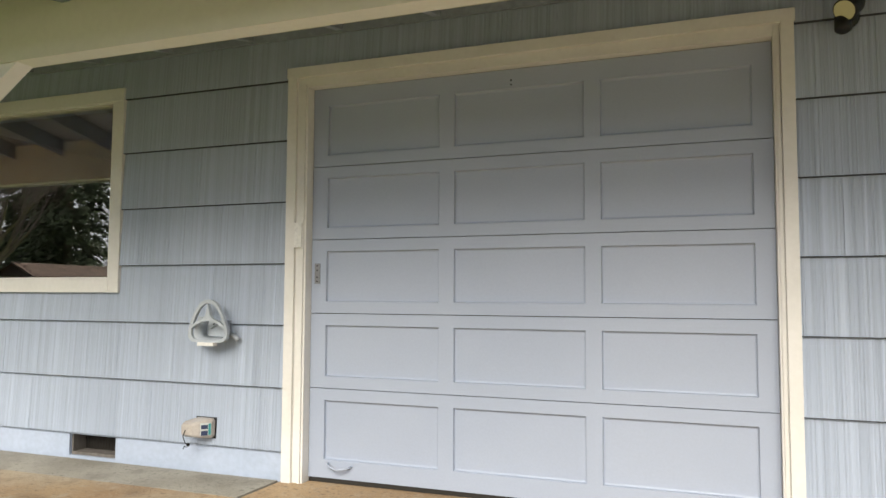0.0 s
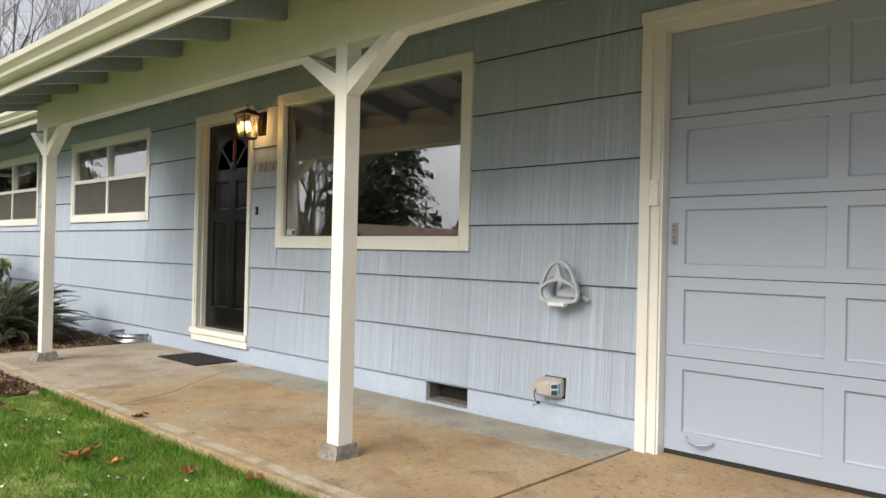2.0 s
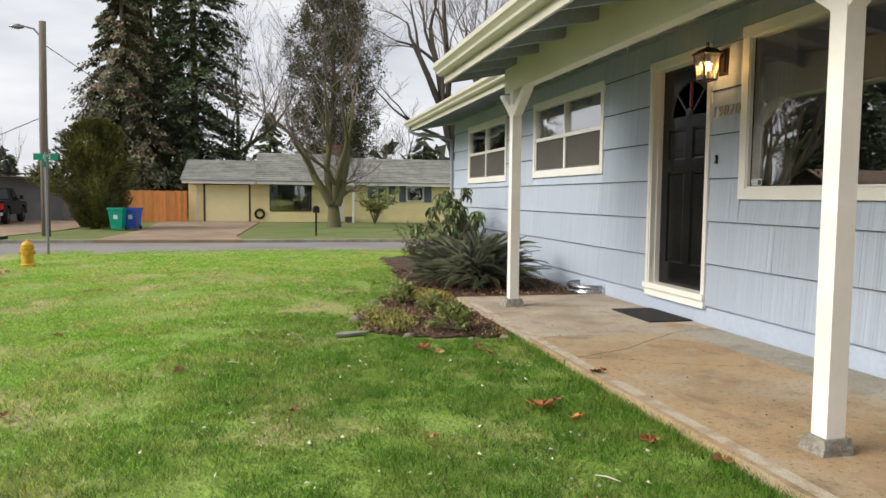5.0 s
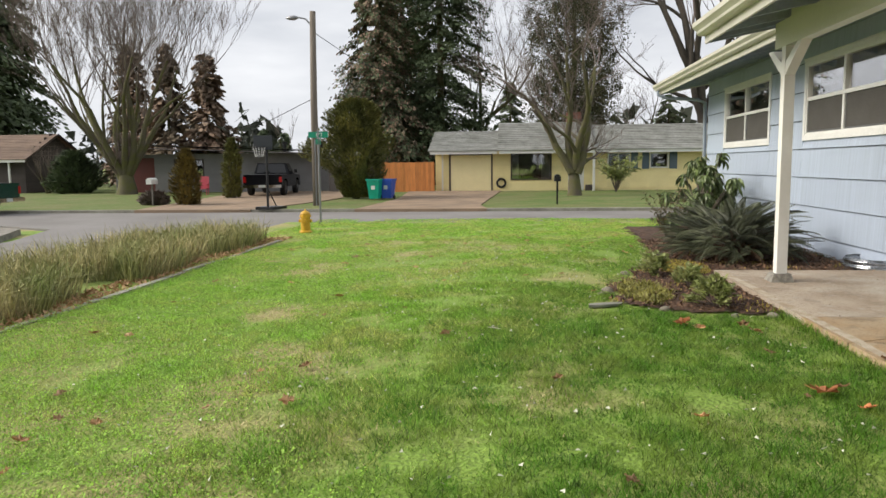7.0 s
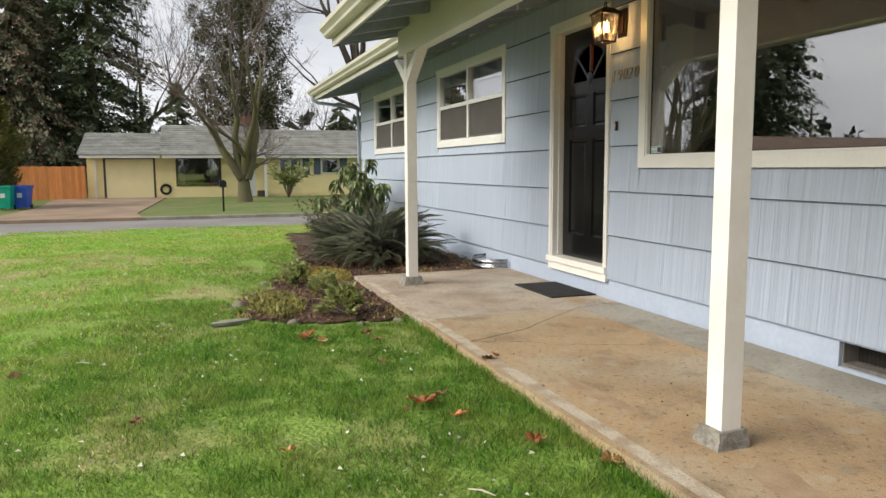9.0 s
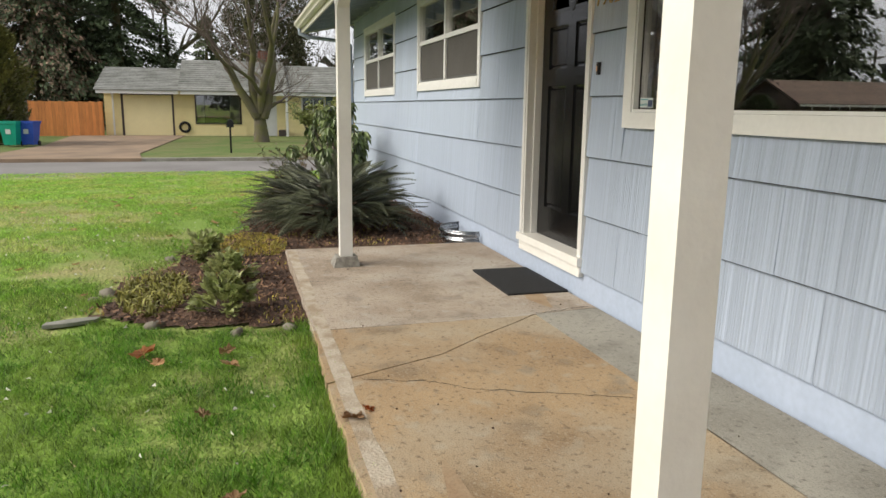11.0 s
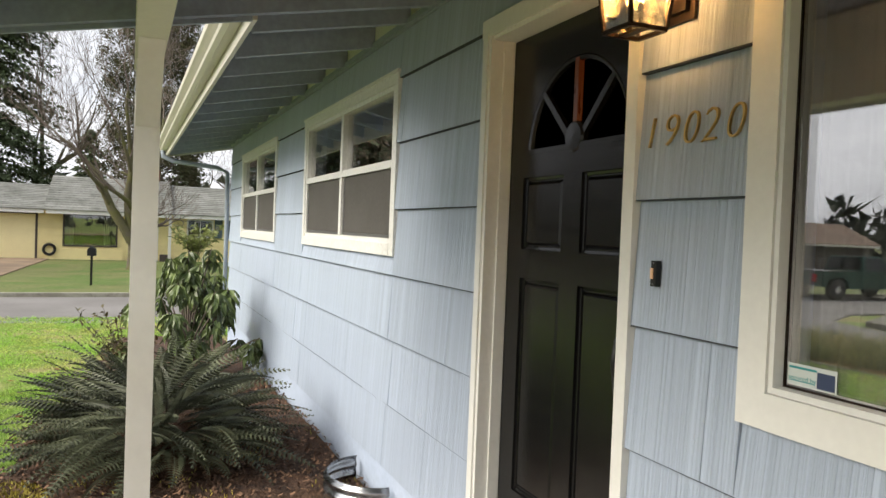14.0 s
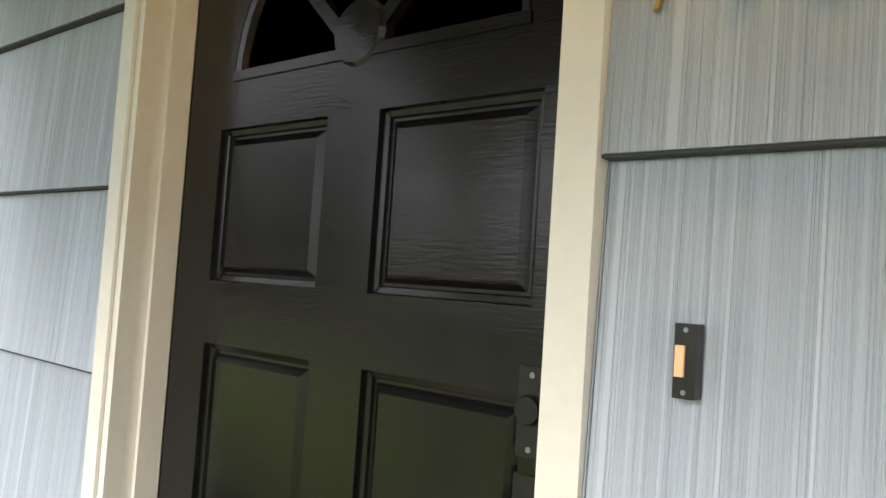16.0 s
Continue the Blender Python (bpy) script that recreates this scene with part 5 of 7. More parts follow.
# low clover towards the side street
cx, cy, cr = scatter(170000, -3.5, 5.2, -7.9, -4.2, 52)
cn = np.array([noise.noise(Vector((a * 0.8, b * 0.8, 4.0))) + 0.5 * noise.noise(Vector((a * 3.5, b * 3.5, 7.0))) for a, b in zip(cx.tolist(), cy.tolist())])
keep = (cn + 1.5 * smooth_step(4.3, 6.0, -cy + 0.15 * (cx - 2)) - 0.75 > 0.3 * cr.uniform(-1, 1, len(cx))) & (worn(cx, cy) < 0.35)


def clover(x, y, seed):
    """Small round leaves held level at uneven heights, as one sheet."""
    r = np.random.RandomState(seed)
    n = len(x)
    lump = np.array([noise.noise(Vector((a * 9, b * 9, 3.0))) for a, b in zip(x.tolist(), y.tolist())])
    c = np.stack([x, y, ground_height(x, y) + 0.020 + 0.024 * lump + r.uniform(-0.010, 0.010, n)], -1)
    q = r.uniform(0.003, 0.0075, n)
    a0 = r.uniform(0, 6.28, n)
    tilt = r.normal(scale=0.45, size=(n, 2))
    ring = []
    for k in range(6):
        a = a0 + k * math.pi / 3
        dx, dy = np.cos(a) * q, np.sin(a) * q * 0.75
        ring.append(c + np.stack([dx, dy, dx * tilt[:, 0] + dy * tilt[:, 1]], -1))
    v = np.stack(ring, 1).reshape(-1, 3)
    return tagged(mesh_ob("clover", v, np.arange(6 * n).reshape(-1, 6).tolist(), CLOVER), "low bright green clover in the lawn", "clover", kind="stuff")


clover(cx[keep], cy[keep], 5)

# ragged grass hanging over the edge of the walk
ex, _, r = scatter(5200, 1.0, 5.2, 0, 1, 9)
blades("edge_grass", (ex, -1.755 + 0.05 * r.normal(size=len(ex))), 0.062, 0.0045, BLADE_LUSH_SHADED, "longer grass along the edge of the walk", "grass", 1.0, seed=3)


def soil_bed():
    xs, ys = np.arange(-8.9, 1.12, 0.07), np.arange(-3.1, 0.02, 0.07)
    idx, verts, faces = {}, [], []
    for i, x in enumerate(xs):
        for j, y in enumerate(ys):
            if in_bed(x, y) and not (x > -0.98 and y > -1.7):
                lift = 0.02 * noise.noise(Vector((x * 3, y * 3, 0))) + 0.012 * noise.noise(Vector((x * 11, y * 11, 5)))
                idx[i, j] = len(verts)
                verts.append((x, y, float(ground_height(x, y)) + 0.018 + lift))
    for (i, j) in list(idx):
        q = [idx.get(k) for k in ((i, j), (i + 1, j), (i + 1, j + 1), (i, j + 1))]
        if None not in q:
            faces.append(q)
    return tagged(mesh_ob("planting_bed", verts, faces, SOIL, smooth=True), "dark brown bark soil bed beside the walk", "soil", kind="structure")


soil_bed()


def bed_spots(n, seed, x0=-5.0, x1=1.1, y0=-3.0):
    x, y, r = scatter(n, x0, x1, y0, 0.0, seed)
    keep = in_bed(x, y) & ~((x > -1.0) & (y > -1.74))
    return x[keep], y[keep], r


def chips():
    x, y, r = bed_spots(17000, 21)
    n = len(x)
    z = ground_height(x, y) + 0.032 + 0.01 * r.uniform(size=n)
    a, ln, wd = r.uniform(0, 6.28, n), r.uniform(0.004, 0.02, n), r.uniform(0.003, 0.008, n)
    t = r.normal(scale=0.5, size=n) * ln
    u = np.stack([np.cos(a) * ln, np.sin(a) * ln, t], -1)
    s = np.stack([-np.sin(a) * wd, np.cos(a) * wd, 0.3 * wd], -1)
    p = np.stack([x, y, z], -1)
    v = np.stack([p - u - s, p + u - s, p + u + s, p - u + s], 1).reshape(-1, 3)
    tagged(mesh_ob("bark_chips", v, np.arange(4 * n).reshape(-1, 4).tolist(), CHIP), "loose bark chips on the soil bed", "bark", kind="stuff")


chips()
mx, my, _ = bed_spots(30000, 22, -2.6, -0.9, -2.7)
keep = (np.hypot((mx + 1.4) / 0.65, (my + 1.98) / 0.3) < 1) | (np.hypot((mx - 0.6) / 0.35, (my + 2.75) / 0.1) < 1)
blades("moss", (mx[keep], my[keep]), 0.024, 0.009, MOSS_TUFT, "yellow-green moss at the edge of the bed", "moss", 0.5, base=ground_height(mx[keep], my[keep]) + 0.03)
wx, wy, r = scatter(1300, -0.35, 0.75, -2.85, -2.4, 23)
keep = np.hypot((wx - 0.2) / 0.52, (wy + 2.62) / 0.22) < 1
blades("ground_cover", (wx[keep], wy[keep]), 0.07, 0.016, YELLOW_LEAF, "yellow-green low ground cover in the soil bed", "plant", 1.4, base=ground_height(wx[keep], wy[keep]) + 0.02, bend=True)


vx, vy, _ = bed_spots(5200, 24, -3.0, 1.1, -3.0)
keep = np.array([noise.noise(Vector((a * 2.5, b * 2.5, 9.0))) for a, b in zip(vx.tolist(), vy.tolist())]) > 0.12
blades("bed_weeds", (vx[keep], vy[keep]), 0.03, 0.008, MOSS_TUFT, "small weeds and moss among the bark", "weeds", 1.2, base=ground_height(vx[keep], vy[keep]) + 0.03, bend=True, seed=9)


def leaf_verts(length, width, fold=0.25, droop=0.25):
    """A pointed leaf along x with a folded midrib."""
    pts = [(0, 0, 0), (0.3 * length, width / 2, fold * width / 2), (0.7 * length, width * 0.42, fold * width / 2 - droop * length * 0.3), (length, 0, -droop * length),
           (0.7 * length, -width * 0.42, fold * width / 2 - droop * length * 0.3), (0.3 * length, -width / 2, fold * width / 2), (0.5 * length, 0, -droop * length * 0.12)]
    return pts, [(0, 6, 1), (1, 6, 2), (2, 6, 3), (3, 6, 4), (4, 6, 5), (5, 6, 0)]


def leaf_cloud(name, spots, mat, parent, length, width, seed, droop=0.3, label="", up=0.2):
    """Leaves at places with outward directions, as one part."""
    r = random.Random(seed)
    verts, faces = [], []
    for p, d in spots:
        lv, lf = leaf_verts(length * r.uniform(0.6, 1.2), width * r.uniform(0.7, 1.2), 0.3, droop)
        d = Vector(d) + Vector((r.uniform(-.5, .5), r.uniform(-.5, .5), r.uniform(-.3, .3) + up))
        m = Matrix.Translation(p) @ d.to_track_quat("X", "Z").to_matrix().to_4x4() @ Matrix.Rotation(r.uniform(-.8, .8), 4, "X")
        b = len(verts)
        verts += [m @ Vector(v) for v in lv]
        faces += [tuple(i + b for i in f) for f in lf]
    return mesh_ob(name, verts, faces, mat, parent, label)


def small_shrub(x, y, size, seed, mat, label):
    z = float(ground_height(x, y)) + 0.02
    t = thing("shrub", label, "shrub", (x, y, z), group="low shrubs in the bed")
    r = random.Random(seed)
    spots, bm = [], bmesh.new()
    for i in range(24):
        a, e = r.uniform(0, 6.28), r.uniform(0.2, 1.4)
        d = Vector((math.cos(a) * math.cos(e), math.sin(a) * math.cos(e), math.sin(e)))
        end = d * size * r.uniform(0.7, 1.05)
        tube([(0, 0, 0), end * 0.5, end], [0.005, 0.004, 0.002], 4, bm)
        for k in range(17):
            q = end * r.uniform(0.45, 1.0)
            spots.append((q + Vector((r.uniform(-.03, .03), r.uniform(-.03, .03), r.uniform(-.02, .03))), d))
    part("branchwork", bm, TWIG, t)
    leaf_cloud("foliage", spots, mat, t, size * 0.26, size * 0.17, seed, 0.3)
    return t


small_shrub(0.74, -2.17, 0.23, 1, LEAF_PALE, "small leafy shrub with pale green leaves in soil")
small_shrub(-0.12, -2.15, 0.20, 2, LEAF_PALE, "small green and russet shrub in soil")
small_shrub(-0.82, -2.36, 0.21, 3, LEAF_PALE, "small yellow-green shrub at the bed's edge")


def fern():
    t = thing("sword_fern", "large dark green sword fern with arching fronds", "fern", (-2.35, -1.16, float(ground_height(-2.35, -1.0)) + 0.02))
    meshes = []
    for length, bend in ((0.50, 26), (0.56, 44), (0.46, 14), (0.54, 62), (0.52, 34)):
        verts, faces = [], []
        n = 22
        p, step = Vector((0, 0, 0)), length / n
        for i in range(n):
            s = i / (n - 1)
            a = -radians(bend) * s ** 1.5
            d, up = Vector((math.cos(a), 0, math.sin(a))), Vector((-math.sin(a), 0, math.cos(a)))
            q = p + d * step
            w = 0.0035 * (1 - s) + 0.001
            b = len(verts)
            verts += [p + Vector((0, w, 0)), p - Vector((0, w, 0)), q - Vector((0, w, 0)), q + Vector((0, w, 0))]
            faces.append((b, b + 1, b + 2, b + 3))
            if s > 0.16:
                reach = 0.068 * min(1, (s - 0.04) * 4.0) * (1 - s) ** 0.6 + 0.008
                for side in (-1, 1):
                    b = len(verts)
                    out = Vector((0, side, 0))
                    tip = p + d * 0.022 + out * reach - up * 0.16 * reach
                    verts += [p + d * 0.001, p + d * 0.010, p + d * 0.018 + out * reach * 0.55 + up * 0.006, tip, p + d * 0.007 + out * reach * 0.6 - up * 0.004]
                    faces.append((b, b + 1, b + 2, b + 3, b + 4))
            p = q
        me = bpy.data.meshes.new("frond")
        me.from_pydata(verts, [], faces)
        me.materials.append(FERN)
        meshes.append(me)
    dead = meshes[3].copy()
    dead.materials.clear()
    dead.materials.append(DEAD_FERN)
    r = random.Random(5)
    for i in range(400):
        a, e = r.uniform(0, 360), math.asin(r.uniform(0.0, 0.97))
        ca, sa = math.cos(radians(a)), math.sin(radians(a))
        deep = r.uniform(0.55, 1.0)
        base = Vector((0.42 * deep * math.cos(e) * ca, 0.40 * deep * math.cos(e) * sa, 0.08 + 0.36 * deep * math.sin(e)))
        steep = math.degrees(e) * 0.6 + r.uniform(-6, 18)
        brown = i % 21 == 0
        ob = new("frond", dead if brown else r.choice(meshes))
        ob.parent = t
        if brown:
            steep = r.uniform(-6, 8)
            ob["label"] = "brown dead frond"
        size = r.uniform(0.75, 1.1)
        ob.matrix_basis = pose(base.x, base.y, base.z, 0, 0, a + r.uniform(-35, 35)) @ pose(0, 0, 0, 0, -steep, 0) @ pose(0, 0, 0, r.uniform(-40, 40), 0, 0) @ Matrix.Diagonal((size,) * 3).to_4x4()
    t.scale = (1.16, 1.18, 1.04)
    # Dark dome added as filler for the dark mass under the fronds.
    part("dark_filler", lathe([(0.38, -0.02), (0.34, 0.12), (0.22, 0.26), (0.05, 0.32)], 14), SOIL, t)


fern()


def rhododendron():
    t = thing("rhododendron", "tall rhododendron with drooping leathery leaves against the wall", "shrub", (-5.3, -0.75, float(ground_height(-5.3, -0.7))))
    r = random.Random(8)
    spots = []
    for i in range(44):
        a = r.uniform(0, 6.28)
        rad, hgt = r.uniform(0.1, 0.75), r.uniform(0.4, 1.5)
        end = Vector((math.cos(a) * rad * 1.35, math.sin(a) * rad, hgt * (1.0 - 0.25 * rad)))
        part("stem", tube([(0, 0, 0), (end.x * 0.3, end.y * 0.3, end.z * 0.5), end], [0.014, 0.01, 0.005], 5), TWIG, t)
        for k in range(26):
            b = 2 * math.pi * k / 9
            d = Vector((math.cos(b), math.sin(b), -0.55 - 0.4 * (k > 9)))
            spots.append((end + Vector((0, 0, -0.05 * (k // 9))) + 0.02 * d, d))
    leaf_cloud("foliage", spots, LEAF, t, 0.17, 0.052, 3, 0.35, up=-0.1)
    t2 = thing("russet_shrub", "thin russet-leaved shrub behind the fern", "shrub", (-5.0, -1.35, float(ground_height(-5.0, -1.35))))
    bm, spots = bmesh.new(), []
    for i in range(30):
        a, rad, hgt = r.uniform(0, 6.28), r.uniform(0.1, 0.5), r.uniform(0.3, 0.85)
        end = Vector((math.cos(a) * rad, math.sin(a) * rad, hgt))
        tube([(0, 0, 0), end * 0.5 + Vector((0, 0, 0.1)), end], [0.006, 0.004, 0.002], 4, bm)
        for k in range(22):
            spots.append((end * r.uniform(0.35, 1.0), (r.uniform(-1, 1), r.uniform(-1, 1), r.uniform(-.5, 1))))
    part("branchwork", bm, TWIG, t2)
    leaf_cloud("foliage", spots, material("russet_leaves", (0.16, 0.10, 0.05), (0.09, 0.10, 0.035), 0.6, 5, per_island=0.4), t2, 0.07, 0.022, 4, 0.2)


rhododendron()


def stone(x, y, size, seed, flat=0.6, label="rounded grey field stone at the edge of the bed"):
    bm = bmesh.new()
    bmesh.ops.create_icosphere(bm, subdivisions=3, radius=1)
    off = Vector((seed * 7.1, 0, 0))
    for v in bm.verts:
        v.co *= 1 + 0.25 * noise.noise(v.co * 1.1 + off) + 0.05 * noise.noise(v.co * 4 + off)
        v.co = Vector((v.co.x * size, v.co.y * size * 0.7, v.co.z * size * flat))
    ob = part("field_stone", bm, STONE, None, smooth=True)
    ob.matrix_basis = pose(x, y, float(ground_height(x, y)) + size * flat * 0.2, 0, 0, seed * 40)
    tagged(ob, label, "stone", "edging stones")


for i, (x, y, s) in enumerate(((0.09, -2.92, 0.075), (0.2, -2.99, 0.04), (0.87, -2.56, 0.06), (1.12, -2.12, 0.05), (1.1, -1.83, 0.055), (-0.95, -2.62, 0.05), (-1.55, -2.33, 0.05))):
    stone(x, y, s, i + 1)

bm = prism([(-0.15, -0.035), (-0.02, -0.05), (0.13, -0.03), (0.16, 0.02), (0.02, 0.045), (-0.13, 0.02)], -0.012, 0.012)
flag = part("stepping_stone", bm, SLATE, None, bevel=0.004)
flag.matrix_basis = pose(0.72, -3.02, float(ground_height(0.72, -3.02)) + 0.02, -90, 0, 104)
tagged(flag, "pale flat stepping stone set in the lawn", "stone")


def leaf_mesh(name, mat, seed):
    """A lobed maple leaf, curled up at the edges."""
    r = random.Random(seed)
    bm = bmesh.new()
    c = bm.verts.new((0, 0, 0))
    ring = []
    n = 25
    for i in range(n):
        a = 2 * math.pi * i / n
        lobe = 0.55 + 0.45 * abs(math.cos(2.5 * a)) ** 0.8
        rad = 0.055 * lobe * r.uniform(0.85, 1.1)
        ring.append(bm.verts.new((rad * math.cos(a), rad * math.sin(a), 0.012 * r.uniform(-0.3, 1.4) + 0.25 * rad * abs(math.sin(a * 1.5 + seed)))))
    for i in range(n):
        bm.faces.new((c, ring[i], ring[(i + 1) % n]))
    tube([(0, 0, 0), (-0.05, 0.004, 0.004), (-0.085, 0.01, 0.012)], 0.0014, 4, bm)
    bmesh.ops.solidify(bm, geom=[f for f in bm.faces if len(f.verts) == 3], thickness=0.0006)
    me = bpy.data.meshes.new(name)
    bm.to_mesh(me)
    bm.free()
    me.materials.append(mat)
    return me


LEAVES = [leaf_mesh("fallen_leaf", DRY_LEAF, 1), leaf_mesh("fallen_leaf", DRY_LEAF, 2), leaf_mesh("fallen_leaf", RED_LEAF, 3)]
r = random.Random(14)
drops = [(3.05, -2.25, 2, 1.3), (3.28, -2.16, 2, 0.7), (3.67, -1.97, 2, 0.9), (1.42, -2.56, 2, 1.2), (1.58, -2.48, 0, 0.7), (1.69, -2.15, 0, 0.9), (2.26, -2.25, 0, 0.7), (2.5, -1.69, 0, 0.9), (2.44, -1.62, 2, 0.5), (3.95, -1.78, 0, 0.9)]
for i in range(80):
    x, y = r.uniform(-6, 5.0), r.uniform(-7.2, -2.0)
    if not in_bed(x, y):
        drops.append((x, y, r.choice((0, 0, 1, 1, 1)), r.uniform(0.35, 0.85)))
for x, y, k, s in drops:
    ob = new("fallen_leaf", LEAVES[k])
    z = 0.004 if (y > -1.74 and x > -0.98) else float(ground_height(x, y)) + 0.03
    ob.matrix_basis = pose(x, y, z, r.uniform(-15, 15), r.uniform(-15, 15), r.uniform(0, 360)) @ Matrix.Diagonal((s, s, s, 1))
    tagged(ob, "curled orange-brown maple leaf on the lawn" if k == 2 else "dry tan fallen leaf on the lawn", "leaf", "fallen leaves")

sx, sy, r2 = scatter(900, -4, 5, -7, -1.9, 31)
keep = ~in_bed(sx, sy)
blades("pale_debris", (sx[keep], sy[keep]), 0.012, 0.022, plain("pale_petals", (0.55, 0.55, 0.45), 0.7), "small pale petals and bits in the grass", "debris", 1.5, base=ground_height(sx[keep], sy[keep]) + 0.03)
r = random.Random(3)
for x, y, a in ((4.05, -2.36, 40), (1.6, -3.9, 60), (0.9, -4.3, -20)):
    ob = part("twig", tube([(-0.05, 0, 0), (0, 0.006, 0.004), (0.06, -0.004, 0.002)], [0.003, 0.004, 0.002], 5), plain("pale_twig", (0.5, 0.46, 0.36), 0.8))
    ob.matrix_basis = pose(x, y, float(ground_height(x, y)) + 0.03, 0, 0, a)
    tagged(ob, "short pale twig lying on the lawn", "twig", "twigs on the lawn")

# ornamental grass along the side street
gx, gy, r2 = scatter(26000, -6.2, 3.0, -9.9, -7.9, 41)
edge = -8.15 - 0.04 * (gx + 6) * 0 + 0.1 * np.sin(gx * 2.3)
clump = np.array([noise.noise(Vector((a * 1.6, b * 1.6, 1.0))) for a, b in zip(gx.tolist(), gy.tolist())])
keep = (gy < edge) & (clump > -0.28)
blades("ornamental_grass", (gx[keep], gy[keep]), 0.52, 0.012, SEDGE, "tall tan and green sedge along the street", "grass", 1.1, base=np.full(keep.sum(), -0.3), bend=True, seed=6)
lx, ly, r2 = scatter(2400, -6.6, 3.0, -8.35, -7.85, 42)
blades("leaf_litter", (lx, ly), 0.03, 0.06, DRY_LEAF, "brown leaf litter beside the sedge", "leaves", 2.0, base=ground_height(lx, ly) + 0.01, seed=7)


edging = thing("garden_edging", "low weathered concrete edging between lawn and sedge", "edging", kind="structure")
for k in range(10):
    x = -5.9 + 0.95 * k
    part("edging_block", boxes((x, x + 0.935, -7.93 + 0.015 * (k % 3), -7.85 + 0.015 * (k % 3), -0.4, -0.195 + 0.006 * (k % 2))), CONCRETE_GREY, edging, bevel=0.006)


# ---- trees ----
def grow(base, direction, length, radius, depth, rng, out, spread=0.55, up=0.12, kids=(2, 3), shrink=0.72, wobble=0.12, tips=None):
    """Adds tapered limb segments (points, radii, depth) to out."""
    pts, rad, p, d = [Vector(base)], [radius], Vector(base), Vector(direction).normalized()
    steps = 4 if depth > 2 else 3
    for i in range(steps):
        d = (d + Vector((rng.uniform(-1, 1), rng.uniform(-1, 1), rng.uniform(-1, 1))) * wobble + Vector((0, 0, up * 0.3))).normalized()
        p = p + d * length / steps
        pts.append(p.copy())
        rad.append(radius * (1 - 0.42 * (i + 1) / steps))
    out.append((pts, rad, depth))
    if depth == 0:
        if tips is not None:
            tips.append((p, d))
        return
    for k in range(rng.randint(*kids)):
        s = rng.uniform(0.45, 1.0) if k else 1.0
        i = min(steps, max(1, int(s * steps)))
        side = Vector((rng.uniform(-1, 1), rng.uniform(-1, 1), rng.uniform(-0.5, 0.8)))
        nd = (d + side * spread * (1.3 if k else 0.6) + Vector((0, 0, up))).normalized()
        grow(pts[i], nd, length * shrink * rng.uniform(0.8, 1.15), rad[i] * (0.78 if k == 0 else 0.6), depth - 1, rng, out, spread, up, kids, shrink, wobble, tips)


def limbs_mesh(name, limbs, mat, parent, sides, slim=0.006):
    verts, faces = [], []
    for pts, rad, _ in limbs:
        u = None
        rows = []
        for i, p in enumerate(pts):
            d = (pts[min(i + 1, len(pts) - 1)] - pts[max(i - 1, 0)]).normalized()
            u = d.orthogonal().normalized() if u is None else (u - d * u.dot(d)).normalized()
            w = d.cross(u)
            rows.append(len(verts))
            verts += [p + max(rad[i], slim) * (u * math.cos(6.2832 * k / sides) + w * math.sin(6.2832 * k / sides)) for k in range(sides)]
        for a, b in zip(rows, rows[1:]):
            faces += [(a + k, a + (k + 1) % sides, b + (k + 1) % sides, b + k) for k in range(sides)]
    return mesh_ob(name, verts, faces, mat, parent, smooth=True)


def bare_tree(at, label, stems, depth, seed, kids=(2, 3), spread=0.55, up=0.12, shrink=0.72, wobble=0.12, ivy=0, ivy_reach=0.5, bark=BARK):
    t = thing("bare_tree", label, "tree", at)
    rng = random.Random(seed)
    out, tips = [], []
    for base, d, ln, rad in stems:
        grow(base, d, ln, rad, depth, rng, out, spread, up, kids, shrink, wobble, tips)
    thick = [l for l in out if l[2] >= depth - 1]
    thin = [l for l in out if l[2] < depth - 1]
    limbs_mesh("trunk", thick, bark, t, 9)
    limbs_mesh("crown", thin, TWIG, t, 4)
    if ivy:
        spots = []
        pool = [l for l in out if 0 < l[2] < depth - 1]
        for i in range(ivy):
            pts = rng.choice(pool)[0]
            q = pts[rng.randrange(len(pts))] + Vector((rng.uniform(-1, 1), rng.uniform(-1, 1), rng.uniform(-1, 1))) * ivy_reach
            spots.append((q, (rng.uniform(-1, 1), rng.uniform(-1, 1), rng.uniform(-1, .3))))
        leaf_cloud("ivy", spots, IVY, t, 0.17, 0.10, seed, 0.4, "dark climbing ivy leaves in the crown")
    return t


G = -0.34
bare_tree((-26.6, -1.05, G), "old mossy bare tree with forked trunk", [((0, 0, -0.2), (0, 0.0, 1), 1.45, 0.36), ((0.0, -0.12, 1.05), (0.05, -0.36, 1.0), 2.7, 0.2), ((0.0, 0.15, 1.0), (0.05, 0.62, 0.95), 2.6, 0.19), ((0, 0.05, 1.2), (0.1, 0.16, 1), 3.0, 0.19), ((0, -0.1, 1.3), (-0.2, -0.1, 1), 3.0, 0.18)],
          6, 21, (2, 3), 0.58, 0.08, 0.78, wobble=0.26)
bare_tree((-32, -25.0, G), "wide many-stemmed bare tree with mossy trunk", [((0, 0, -0.2), (0, 0, 1), 1.3, 0.62)] + [((0.1 * math.cos(a), 0.1 * math.sin(a), 0.9), (0.45 * math.cos(a), 0.7 * math.sin(a), 1.0), 4.0, 0.2) for a in (0.2, 0.9, 1.6, 2.3, 3.1, 3.8, 4.5, 5.1, 5.8)],
          7, 33, (2, 3), 0.50, 0.15, 0.75, wobble=0.14)
